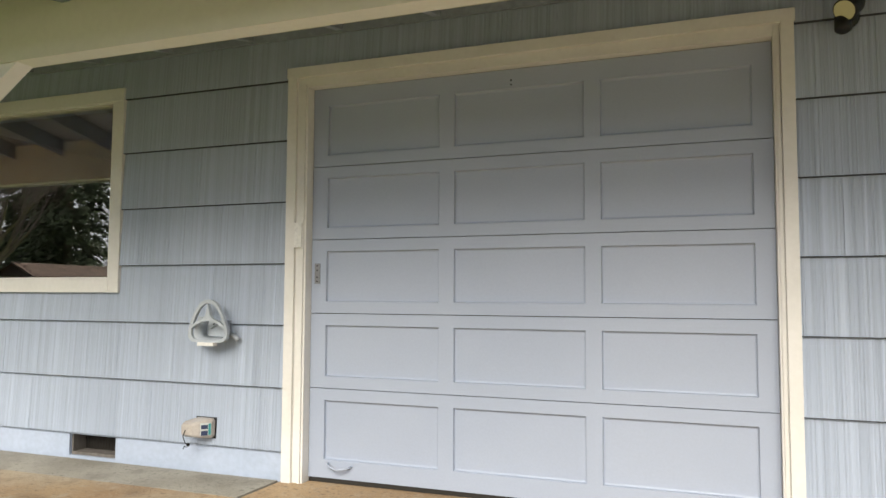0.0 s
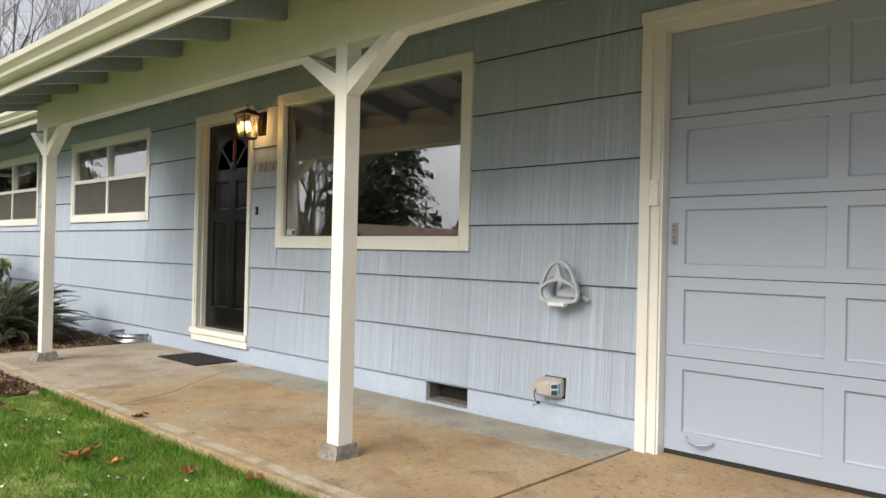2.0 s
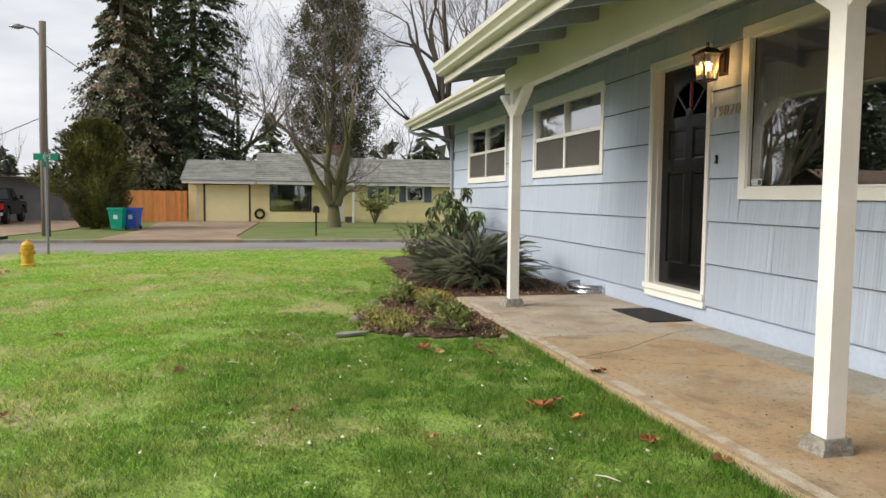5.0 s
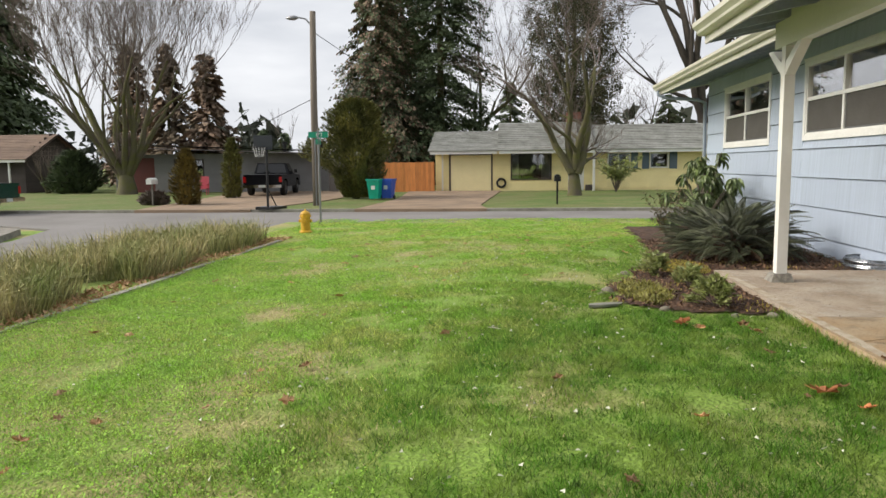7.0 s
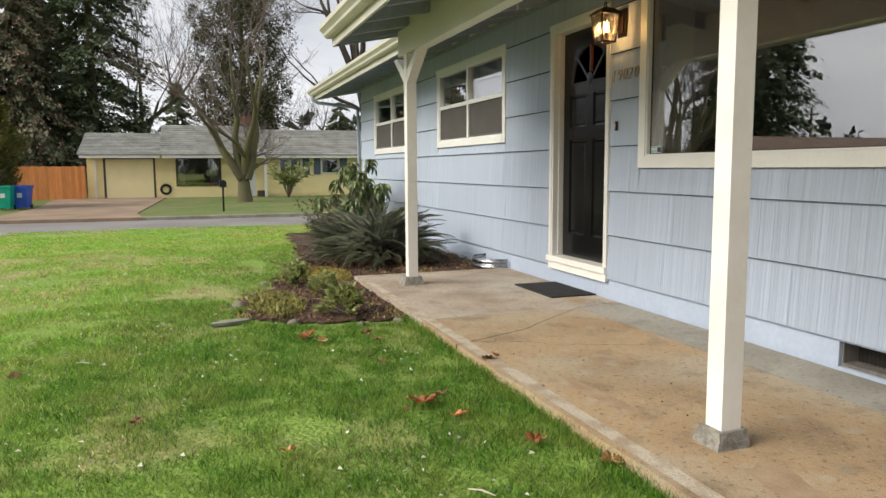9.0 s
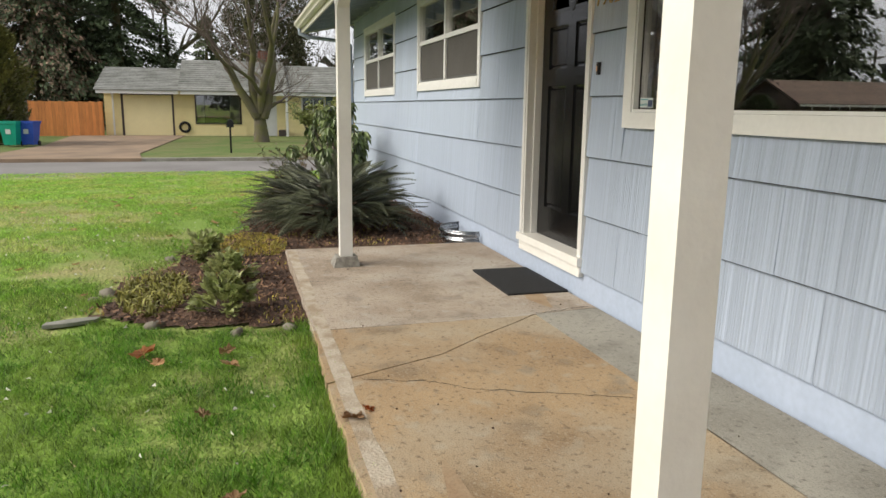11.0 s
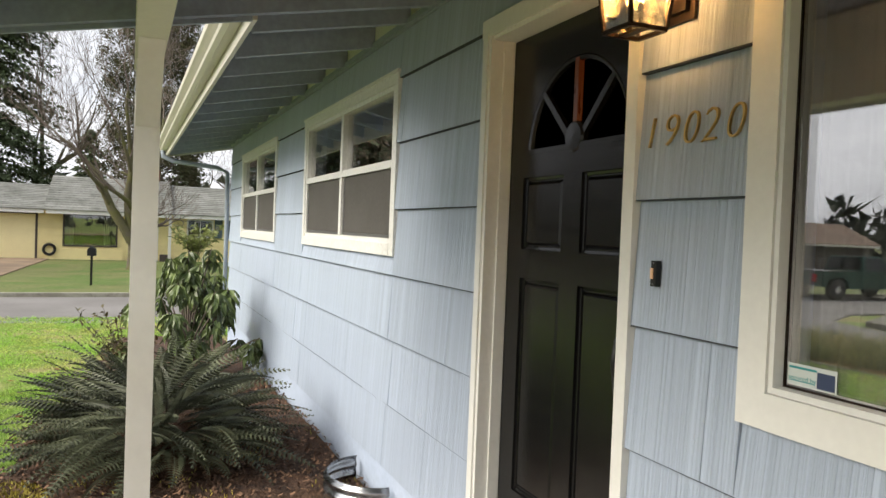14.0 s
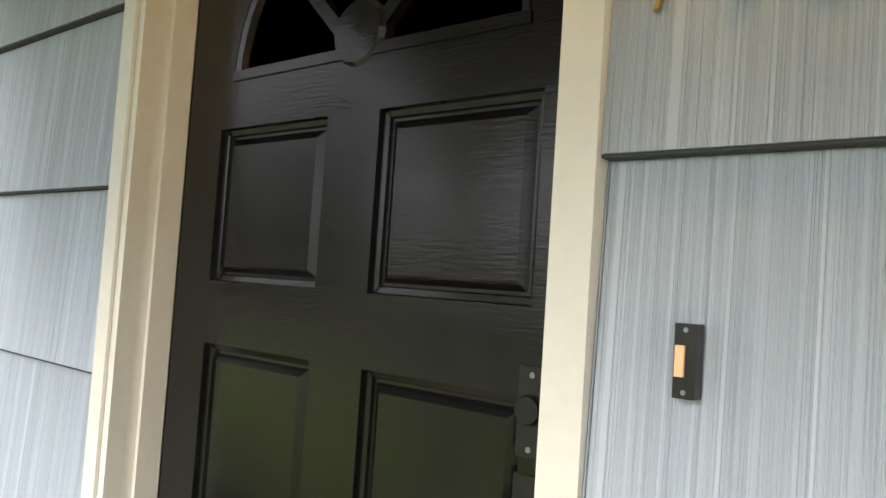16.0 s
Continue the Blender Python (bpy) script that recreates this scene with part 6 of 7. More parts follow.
bare_tree((-41, 8.4, G), "tall dark bare maple behind the yellow house", [((0, 0, -0.2), (0, -0.16, 1), 8.2, 0.42), ((0, -1.1, 7.0), (0, -0.5, 1), 5.0, 0.25), ((0, -1.2, 7.6), (0.1, -0.08, 1), 5.4, 0.25), ((0, -0.8, 5.6), (0.1, 0.62, 0.95), 5.0, 0.22), ((0, -0.7, 5.0), (0, -0.95, 0.55), 3.8, 0.14)], 6, 6, (2, 3), 0.55, 0.08, 0.78, wobble=0.25, bark=DARK_BARK)
bare_tree((-44, 14.5, G), "tall bare maple behind the yellow house", [((0, 0, -0.2), (0, 0.05, 1), 7.0, 0.42), ((0, 0.1, 5.6), (0, -0.5, 1), 5.0, 0.28), ((0, 0.2, 6.2), (0.1, 0.35, 1), 5.0, 0.26)], 6, 9, (2, 4), 0.5, 0.12, 0.74, wobble=0.18, bark=DARK_BARK)
bare_tree((-47, 4.2, G), "low twiggy bare tree behind the yellow house", [((0, 0, -0.2), (0, 0, 1), 2.6, 0.2), ((0, 0, 1.6), (0, -0.8, 0.8), 2.6, 0.13), ((0, 0, 1.8), (0, 0.8, 0.8), 2.6, 0.13)], 5, 14, (2, 4), 0.6, 0.08, 0.76, wobble=0.25)
bare_tree((-58, -24.5, G), "slim bare tree far down the street", [((0, 0, -0.2), (0, 0, 1), 2.6, 0.13)], 5, 12, (2, 3), 0.4, 0.2, 0.72)
bare_tree((-48, -6.5, G), "bare tree before the dark conifers", [((0, 0, -0.2), (0, 0.1, 1), 5.0, 0.3), ((0, 0, 4.0), (0, 0.7, 0.8), 4.0, 0.18)], 6, 15, (2, 3), 0.5, 0.12, 0.74)


def conifer(at, height, radius, seed, mat, label, count=9000, spray=0.7, bottom=0.08, droop=0.55, power=0.8, second=None):
    """A trunk and tiers of drooping boughs made of many small sprays."""
    t = thing("conifer", label, "tree", at)
    part("trunk", tube([(0, 0, -0.2), (0.05, 0, height * 0.5), (0, 0, height)], [radius * 0.08, radius * 0.045, 0.03], 8), BARK, t)
    r = np.random.RandomState(seed)
    boughs = int(height * 24)
    hb = bottom + (1 - bottom) * r.uniform(0, 1, boughs) ** 1.15
    ab = r.uniform(0, 2 * np.pi, boughs)
    rb = radius * ((1 - hb) ** power) * r.uniform(0.55, 1.12, boughs) + 0.25
    k = r.randint(0, boughs, count)
    s = r.uniform(0.2, 1.0, count) ** 0.75
    px = rb[k] * s * np.cos(ab[k]) + r.normal(scale=0.10 * spray + 0.06 * rb[k], size=count)
    py = rb[k] * s * np.sin(ab[k]) + r.normal(scale=0.10 * spray + 0.06 * rb[k], size=count)
    pz = hb[k] * height - droop * rb[k] * s ** 2 * 0.6 + r.normal(scale=0.12 * spray, size=count)
    p = np.stack([px, py, np.maximum(pz, 0.15)], -1)
    out = np.stack([np.cos(ab[k] + r.normal(scale=0.5, size=count)), np.sin(ab[k] + r.normal(scale=0.5, size=count)), -droop * r.uniform(0.3, 1.6, count)], -1)
    side = np.stack([-out[:, 1], out[:, 0], r.normal(scale=0.6, size=count)], -1)
    L, Wd = (spray * r.uniform(0.5, 1.1, count))[:, None], (spray * 0.3 * r.uniform(0.5, 1.2, count))[:, None]
    v = np.stack([p - out * L * 0.3, p + side * Wd + out * L * 0.15, p + out * L * 0.7, p - side * Wd + out * L * 0.1], 1).reshape(-1, 3)
    f = np.arange(4 * count).reshape(-1, 4).tolist()
    if second:
        cut = int(count * 0.55)
        mesh_ob("crown", v[: 4 * cut], f[:cut], mat, t)
        mesh_ob("dead_foliage", v[4 * cut:], np.arange(4 * (count - cut)).reshape(-1, 4).tolist(), second, t, "brown dead drooping boughs")
    else:
        mesh_ob("crown", v, f, mat, t)
    return t


def leafy_tree(at, height, rad, low, seed, mat, label, clumps=760, leaves=95):
    """A trunk with rising limbs and a tall oval crown of leaf clumps with gaps."""
    t = thing("evergreen_tree", label, "tree", at)
    r = np.random.RandomState(seed)
    h = low + (1 - low) * r.uniform(0, 1, clumps)
    m = (h - low) / (1 - low)
    prof = rad * np.clip(1.15 * np.sin(np.pi * (0.16 + 0.80 * m)) ** 0.7, 0.1, 1.0)
    a = r.uniform(0, 2 * np.pi, clumps)
    s = r.uniform(0.05, 1, clumps) ** 0.5 * r.uniform(0.85, 1.12, clumps)
    c = np.stack([prof * s * np.cos(a), prof * s * np.sin(a), h * height], -1)
    k = np.repeat(np.arange(clumps), leaves)
    n = len(k)
    p = c[k] + r.normal(size=(n, 3)) * (0.13 + 0.16 * r.uniform(size=(clumps, 1))[k]) * np.array([1.0, 1.0, 1.25])
    u, w = r.normal(size=(n, 3)), r.normal(size=(n, 3))
    u /= np.linalg.norm(u, axis=1)[:, None]
    w /= np.linalg.norm(w, axis=1)[:, None]
    L = r.uniform(0.05, 0.10, n)[:, None]
    v = np.stack([p - u * L, p + w * L * 0.5, p + u * L, p - w * L * 0.5], 1).reshape(-1, 3)
    mesh_ob("crown", v, np.arange(4 * n).reshape(-1, 4).tolist(), mat, t)
    bm = tube([(0, 0, -0.2), (0.05, 0.05, height * 0.5), (0, 0, height * 0.97)], [0.28, 0.17, 0.03], 8)
    part("trunk", bm, BARK, t)
    bm = bmesh.new()
    for e in c[::5].tolist():
        z0 = max(0.8, e[2] - 0.9 * math.hypot(e[0], e[1]))
        tube([(0, 0, z0), (e[0] * 0.5, e[1] * 0.5, z0 * 0.4 + e[2] * 0.6), e], [0.05, 0.03, 0.012], 4, bm)
    part("branchwork", bm, TWIG, t)
    return t


leafy_tree((-42.0, 0.1, G), 15.6, 3.0, 0.15, 21, PINE, "tall oval olive-brown evergreen behind the yellow house")
conifer((-46, -8.9, G), 30, 3.9, 1, NEEDLE, "tall dark green fir behind the neighbour's house", 90000, 0.24, 0.06, power=0.4)
conifer((-44, -13.0, G), 17.5, 4.7, 2, NEEDLE, "tall cedar with many brown dead boughs", 70000, 0.22, 0.07, 0.8, 0.85, NEEDLE_BROWN)
conifer((-50, -12.2, G), 24, 3.6, 3, NEEDLE, "tall cedar with brown boughs behind others", 45000, 0.26, 0.06, 0.8, 0.6, NEEDLE_BROWN)
conifer((-58, -4.0, G), 8.5, 2.8, 4, NEEDLE, "green fir far behind the yellow house", 15000, 0.24)
conifer((-60, 3.0, G), 8.0, 3.0, 5, NEEDLE, "green fir far behind the yellow house", 15000, 0.24)
conifer((-56, 9.0, G), 7.0, 3.0, 6, NEEDLE, "green fir far behind the yellow house", 15000, 0.24)
conifer((-52, -50, G), 26, 6.0, 7, NEEDLE, "tall dark fir behind the brown house", 22000, 0.55, power=0.6)
conifer((-57, -50, G), 22, 5.5, 8, NEEDLE, "tall dark fir behind the brown house", 20000, 0.55, power=0.6)
conifer((-48, -33, G), 11, 2.6, 9, NEEDLE_BROWN, "brown-green fir behind the bare tree", 5000, 0.5)
conifer((-46, -29.1, G), 10.5, 2.4, 10, NEEDLE_BROWN, "brown-green fir behind the bare tree", 5000, 0.5)
conifer((-45, -25.7, G), 9.5, 2.6, 11, NEEDLE_BROWN, "brown-green fir beside the bare tree", 5000, 0.5)
conifer((-72, -31, G), 5.5, 1.5, 12, NEEDLE, "small far conifer down the street", 1500, 0.5)
conifer((-70, -28, G), 5.0, 1.3, 13, NEEDLE, "small far conifer down the street", 1500, 0.5)


def upright_shrub(name, at, height, rad, mat, label, seed, count=4500, size=0.2, waist=0.75, rough=0.6, foot=1.0):
    """A dense upright bush of small scale-leaf sprays with an uneven outline."""
    t = thing(name, label, "shrub", at)
    r = np.random.RandomState(seed)
    h = r.uniform(0.02, 1, count)
    prof = rad * np.clip(np.sin(np.pi * (0.13 + 0.85 * h ** waist)) ** 0.6, 0.05, 1)
    a = r.uniform(0, 2 * np.pi, count)
    lump = np.array([noise.noise(Vector((math.cos(b) * 1.7, math.sin(b) * 1.7, c * height * 0.9 + seed))) for a_, b, c in zip(h, a.tolist(), h.tolist())])
    rr = prof * (foot + (1 - foot) * np.clip(h / 0.45, 0, 1)) * (0.84 + rough * lump) * r.uniform(0.7, 1.05, count)
    p = np.stack([rr * np.cos(a), rr * np.sin(a), h * height], -1)
    out = np.stack([np.cos(a), np.sin(a), r.uniform(-0.2, 1.3, count)], -1)
    side = np.stack([-np.sin(a), np.cos(a), r.normal(scale=0.5, size=count)], -1)
    L, Wd = (size * r.uniform(0.5, 1.2, count))[:, None], (size * 0.3 * r.uniform(0.5, 1.2, count))[:, None]
    v = np.stack([p - out * L * 0.3, p + side * Wd, p + out * L * 0.7, p - side * Wd], 1).reshape(-1, 3)
    mesh_ob("foliage", v, np.arange(4 * count).reshape(-1, 4).tolist(), mat, t)
    bm = bmesh.new()
    for k in range(5):
        b = 6.28 * k / 5
        tube([(0.1 * math.cos(b), 0.1 * math.sin(b), -0.1), (0.3 * rad * math.cos(b), 0.3 * rad * math.sin(b), height * 0.5), (0.25 * rad * math.cos(b), 0.25 * rad * math.sin(b), height * 0.85)], [0.06, 0.04, 0.02], 5, bm)
    part("branchwork", bm, BARK, t)
    return t


upright_shrub("thuja", (-24.9, -10.6, G), 4.3, 1.6, THUJA, "big olive-green thuja beside the driveway", 1, 22000, 0.15, 1.5, 0.95, 0.55)
upright_shrub("thuja", (-20.2, -16.1, G), 2.15, 0.52, THUJA_GOLD, "golden-brown cone-shaped thuja by the street", 2, 3000, 0.16)
upright_shrub("thuja", (-26.0, -16.6, G), 2.75, 0.5, THUJA, "slim yellow-green thuja beside a pickup", 3, 3000, 0.16)
upright_shrub("evergreen_bush", (-34.5, -29.6, G), 2.4, 1.6, NEEDLE, "dark evergreen bush beside the brown house", 4, 4000, 0.3)


def loose_bush(at, height, rad, seed, label):
    """Arching stems with large leaves and gaps between them."""
    t = thing("leafy_bush", label, "shrub", at)
    r = random.Random(seed)
    bm, spots = bmesh.new(), []
    for i in range(22):
        a, q, h = r.uniform(0, 6.28), rad * r.uniform(0.2, 1.0), height * r.uniform(0.5, 1.0)
        end = Vector((q * math.cos(a), q * math.sin(a), h))
        mid = Vector((end.x * 0.35, end.y * 0.35, h * 0.65))
        tube([(0, 0, 0), mid, end], [0.02, 0.014, 0.006], 5, bm)
        for k in range(24):
            p = mid.lerp(end, r.uniform(-0.2, 1.05))
            spots.append((p, (r.uniform(-1, 1), r.uniform(-1, 1), r.uniform(-0.4, 0.5))))
    part("branchwork", bm, TWIG, t)
    leaf_cloud("foliage", spots, LEAF_PALE, t, 0.26, 0.11, seed, 0.35)


loose_bush((-30.6, 1.35, G), 1.8, 1.25, 5, "pale green loose-stemmed shrub before the yellow house")
upright_shrub("low_bush", (-20.6, -17.6, G), 0.5, 0.6, TWIG, "low twiggy bush under a mailbox", 6, 900, 0.2)
bare_tree((-34.4, -31.2, G), "pale many-stemmed bare shrub by a wall", [((0.1 * math.cos(a), 0.1 * math.sin(a), 0), (0.35 * math.cos(a), 0.35 * math.sin(a), 1), 1.1, 0.03) for a in np.linspace(0, 5.6, 9)], 3, 4, (2, 3), 0.3, 0.2, 0.75)


def woods():
    """A ragged rim of far trees round the neighbourhood."""
    r = np.random.RandomState(77)
    verts, faces = [], []
    for k in range(520):
        a = r.uniform(0, 2 * np.pi)
        d = r.uniform(95, 150)
        cx, cy = d * np.cos(a), d * np.sin(a)
        h, w = r.uniform(3.5, 9.5), r.uniform(1.2, 3.2)
        for i in range(46):
            s = r.uniform(0, 1)
            b, q = r.uniform(0, 2 * np.pi), w * (1 - s) ** 0.6 * r.uniform(0.4, 1.1)
            p = np.array([cx + q * np.cos(b), cy + q * np.sin(b), -0.4 + h * s])
            z = r.uniform(0.35, 0.9)
            o = r.normal(size=(3, 3)) * z
            n = len(verts)
            verts += [p + o[0], p + o[1], p + o[2]]
            faces.append((n, n + 1, n + 2))
    tagged(mesh_ob("far_woods", verts, faces, FAR_WOOD), "distant ragged line of trees", "trees", kind="stuff")


woods()


# ---- houses across the street ----
def board_mesh(name, mat, proud=0.02):
    bm = bmesh.new()
    v = [bm.verts.new(p) for p in ((0, 0.0, 0), (1, 0.0, 0), (1, -proud, 0), (0, -proud, 0), (0, 0.0, 1), (1, 0.0, 1), (1, -0.003, 1), (0, -0.003, 1))]
    for f in ((3, 2, 1, 0), (7, 6, 5, 4), (4, 5, 1, 0), (5, 6, 2, 1), (6, 7, 3, 2), (7, 4, 0, 3)):
        bm.faces.new([v[i] for i in f])
    bmesh.ops.recalc_face_normals(bm, faces=bm.faces)
    me = bpy.data.meshes.new(name)
    bm.to_mesh(me)
    bm.free()
    me.materials.append(mat)
    return me


def clad(wall, mesh, x0, x1, z0, z1, step, holes, y=0.0):
    """Boards on a wall's outer face, cut round its openings."""
    z = z0
    while z < z1 - 0.02:
        for p, q, r, s in cells(x0, x1, z, min(z + step, z1), holes):
            ob = new("board", mesh)
            ob.parent = wall
            ob.matrix_basis = Matrix.Translation((p, y - 0.002, r)) @ Matrix.Diagonal((q - p, 1, s - r - 0.002, 1))
        z += step


def gable_roof(house, x0, x1, eave_y, eave_z, ridge_y, ridge_z, back_y, mat, fascia, rows=15):
    """Front and back slopes with shingle courses as stepped strips and a fascia."""
    rf = part("roof", boxes((x0, x1, eave_y - 0.02, eave_y + 0.02, eave_z - 0.16, eave_z + 0.02)), fascia, house, "eave board under a shingle roof")
    for k in range(rows):
        a, b = k / rows, (k + 1) / rows
        y0, y1 = eave_y - 0.06 + (ridge_y - eave_y + 0.06) * a, eave_y - 0.06 + (ridge_y - eave_y + 0.06) * b
        z0, z1 = eave_z + (ridge_z - eave_z) * a, eave_z + (ridge_z - eave_z) * b
        xs = np.linspace(x0 - 0.1, x1 + 0.1, 4)
        for p, q in zip(xs, xs[1:]):
            bm = bmesh.new()
            v = [bm.verts.new(c) for c in ((p, y0, z0 + 0.035), (q, y0, z0 + 0.035), (q, y1, z1 + 0.012), (p, y1, z1 + 0.012), (p, y0, z0 - 0.01), (q, y0, z0 - 0.01), (q, y1, z1 - 0.02), (p, y1, z1 - 0.02))]
            for f in ((0, 1, 2, 3), (7, 6, 5, 4), (4, 5, 1, 0), (5, 6, 2, 1), (6, 7, 3, 2), (7, 4, 0, 3)):
                bm.faces.new([v[i] for i in f])
            part("shingle_course", bm, mat, rf)
    bm = bmesh.new()
    bm.faces.new([bm.verts.new(c) for c in ((x0 - 0.1, ridge_y, ridge_z + 0.012), (x1 + 0.1, ridge_y, ridge_z + 0.012), (x1 + 0.1, back_y, eave_z), (x0 - 0.1, back_y, eave_z))])
    bmesh.ops.solidify(bm, geom=bm.faces[:], thickness=0.04)
    part("back_slope", bm, mat, rf)
    return rf


def simple_window(house, x0, x1, z0, z1, frame, curtains=False, bars=1):
    w = part("window", boxes((x0, x0 + 0.06, -0.05, 0.05, z0, z1), (x1 - 0.06, x1, -0.05, 0.05, z0, z1), (x0 + 0.06, x1 - 0.06, -0.05, 0.05, z1 - 0.06, z1), (x0 + 0.06, x1 - 0.06, -0.06, 0.05, z0, z0 + 0.06)), frame, house)
    part("pane", boxes((x0 + 0.06, x1 - 0.06, 0.0, 0.006, z0 + 0.06, z1 - 0.06)), GLASS, w)
    for k in range(bars):
        mx = x0 + (x1 - x0) * (k + 1) / (bars + 1)
        part("bar", boxes((mx - 0.02, mx + 0.02, -0.03, -0.001, z0 + 0.06, z1 - 0.06)), frame, w)
    part("room", boxes((x0, x1, 0.6, 0.62, z0 - 0.1, z1 + 0.1)), DARK_GAP, w)
    if curtains:
        for a, b in ((x0 + 0.07, x0 + 0.42), (x1 - 0.55, x1 - 0.07)):
            bm = bmesh.new()
            n = 24
            f = [[bm.verts.new((a + (b - a) * i / n, 0.12 + 0.03 * math.sin(i * 1.6), z)) for i in range(n + 1)] for z in (z0 + 0.08, z1 - 0.08)]
            for i in range(n):
                bm.faces.new((f[0][i], f[0][i + 1], f[1][i + 1], f[1][i]))
            part("curtain", bm, CURTAIN, w, "grey curtain behind the glass")


def yellow_house():
    h = thing("yellow_house", "low yellow boarded house with grey shingle roof and attached garage", "house", (-33.0, 0, -0.32), 90)
    holes = [(-7.17, -4.9, -0.1, 1.93), (-3.9, -1.72, 0.57, 2.0), (-0.85, -0.02, -0.1, 1.98), (3.4, 4.36, 1.15, 1.95), (1.2, 2.38, 1.1, 1.95)]
    wall = part("wall", boxes(*[(a, b, 0.0, 0.15, c, d) for a, b, c, d in cells(-7.95, 9.0, -0.2, 2.2, holes)], (-7.95, -7.8, 0.15, 7.0, -0.2, 2.2), (8.85, 9.0, 0.15, 7.0, -0.2, 2.2), (-7.8, 8.85, 6.85, 7.0, -0.2, 2.2)), YELLOW_BOARD, h)
    clad(wall, board_mesh("board", YELLOW_BOARD), -7.95, 9.0, 0.12, 2.2, 0.30, holes)
    gd = part("garage_door", boxes(*[(-7.12, -4.95, -0.01, 0.03, 0.0 + k * 0.385, 0.383 + k * 0.385) for k in range(5)]), YELLOW_DOOR, h, "pale yellow garage door", bevel=0.006)
    part("garage_frame", boxes((-7.22, -7.12, -0.03, 0.05, -0.1, 2.0), (-4.95, -4.86, -0.03, 0.05, -0.1, 2.0), (-7.12, -4.95, -0.03, 0.05, 1.92, 2.0)), BROWN_BOARD, h)
    simple_window(h, -3.9, -1.72, 0.57, 2.0, BROWN_BOARD, True, 0)
    simple_window(h, 3.4, 4.36, 1.15, 1.95, VINYL, False, 0)
    simple_window(h, 1.2, 2.38, 1.1, 1.95, VINYL, False, 1)
    for a, b in ((2.42, 2.78), (3.0, 3.36), (4.4, 4.8)):
        sh = part("shutter", boxes((a, b, -0.05, -0.02, 1.1, 1.98)), TEAL_DOOR, h, "blue-grey shutter")
    door = part("door", boxes((-0.85, -0.02, 0.0, 0.04, 0.0, 1.98)), VINYL, h, "white front door", bevel=0.006)
    part("knob", lathe([(0.02, -0.06), (0.03, -0.04), (0.015, -0.002)], 10, "y", (-0.76, 0, 1.0)), BRASS, door)
    part("low_wall", boxes((-4.6, -1.5, -0.06, -0.02, -0.1, 0.45)), YELLOW_BOARD, h)
    lamp = part("porch_lamp", boxes((-1.3, -1.16, -0.14, -0.04, 1.65, 1.9)), BRONZE, h, "lit porch lamp")
    part("bulb", boxes((-1.27, -1.19, -0.15, -0.141, 1.68, 1.84)), plain("far_lamp_glow", (1.0, 0.62, 0.25), 0.5, emit=2.5), lamp)
    part("hose_reel", tube([(-4.4 + 0.22 * math.cos(a), -0.09, 0.42 + 0.22 * math.sin(a)) for a in np.linspace(0, 6.28, 20)], 0.06, 6), BLACK_METAL, h, "coiled dark hose on the wall", True)
    part("downpipe", boxes((0.38, 0.5, -0.62, -0.52, -0.1, 2.1)), VINYL, h, "white porch post")
    part("downpipe", boxes((-7.6, -7.53, -0.12, -0.05, -0.1, 2.1)), VINYL, h, "white downpipe")
    gable_roof(h, -8.2, -4.6, -0.55, 2.13, 3.2, 3.32, 7.0, ROOFING, VINYL)
    gable_roof(h, -4.5, 0.45, -0.75, 2.13, 3.4, 3.78, 7.3, ROOFING, VINYL)
    gable_roof(h, 0.55, 9.3, -0.55, 2.13, 3.4, 3.60, 7.3, ROOFING, VINYL)
    for nm, x, ry, rz, ey in (("gable", -7.95, 3.2, 3.3, -0.5), ("gable", -4.5, 3.4, 3.76, -0.7), ("gable", 0.43, 3.4, 3.76, -0.7)):
        bm = bmesh.new()
        bm.faces.new([bm.verts.new(c) for c in ((x, ey, 2.12), (x, ry, rz), (x, 7.0, 2.12))])
        bmesh.ops.solidify(bm, geom=bm.faces[:], thickness=0.05)
        part(nm, bm, GREY_BOARD, h)
    ch = part("chimney", boxes((-0.7, 0.1, 3.4, 4.0, 2.6, 4.35)), BRICK, h, "red brick chimney")
    me = boxes((0, 0.19, -0.012, 0, 0, 0.06))
    m0 = part("brick", me, BRICK, ch)
    m0.matrix_basis = pose(-0.69, 3.4, 3.5)
    for row in range(11):
        for k in range(4):
            ob = new("brick", m0.data)
            ob.parent = ch
            ob.matrix_basis = pose(-0.69 + k * 0.2 - (0.08 if row % 2 else 0) + 0.01, 3.4, 3.58 + row * 0.07)
    pot = part("planter", boxes((0.05, 0.5, -0.4, -0.05, -0.05, 0.3)), BROWN_BOARD, h, "small planter by the door")
    return h


yellow_house()


def board_fence(name, y0, y1, x, top, mat, label, width=0.14):
    f = thing(name, label, "fence", (x, y0, -0.35), 90)
    me = part("board", boxes((0.002, width - 0.003, -0.01, 0.01, 0.0, top)), mat, f)
    n = int((y1 - y0) / width)
    for k in range(1, n):
        ob = new("board", me.data)
        ob.parent = f
        ob.matrix_basis = pose(k * width, 0.004 * (k % 2), -0.012 * (k % 3))
    for z in (0.25, top - 0.25):
        part("rail", boxes((0, y1 - y0, 0.012, 0.05, z, z + 0.09)), mat, f)
    part("post", boxes((0, 0.09, 0.02, 0.11, -0.1, top)), mat, f)
    part("post", boxes((y1 - y0 - 0.09, y1 - y0, 0.02, 0.11, -0.1, top)), mat, f)
    return f


board_fence("cedar_fence", -11.1, -7.98, -32.6, 1.62, CEDAR, "new orange cedar board fence beside the garage")
board_fence("grey_fence", -14.0, -11.3, -33.5, 1.62, GREY_WOOD, "weathered grey board fence and gate")


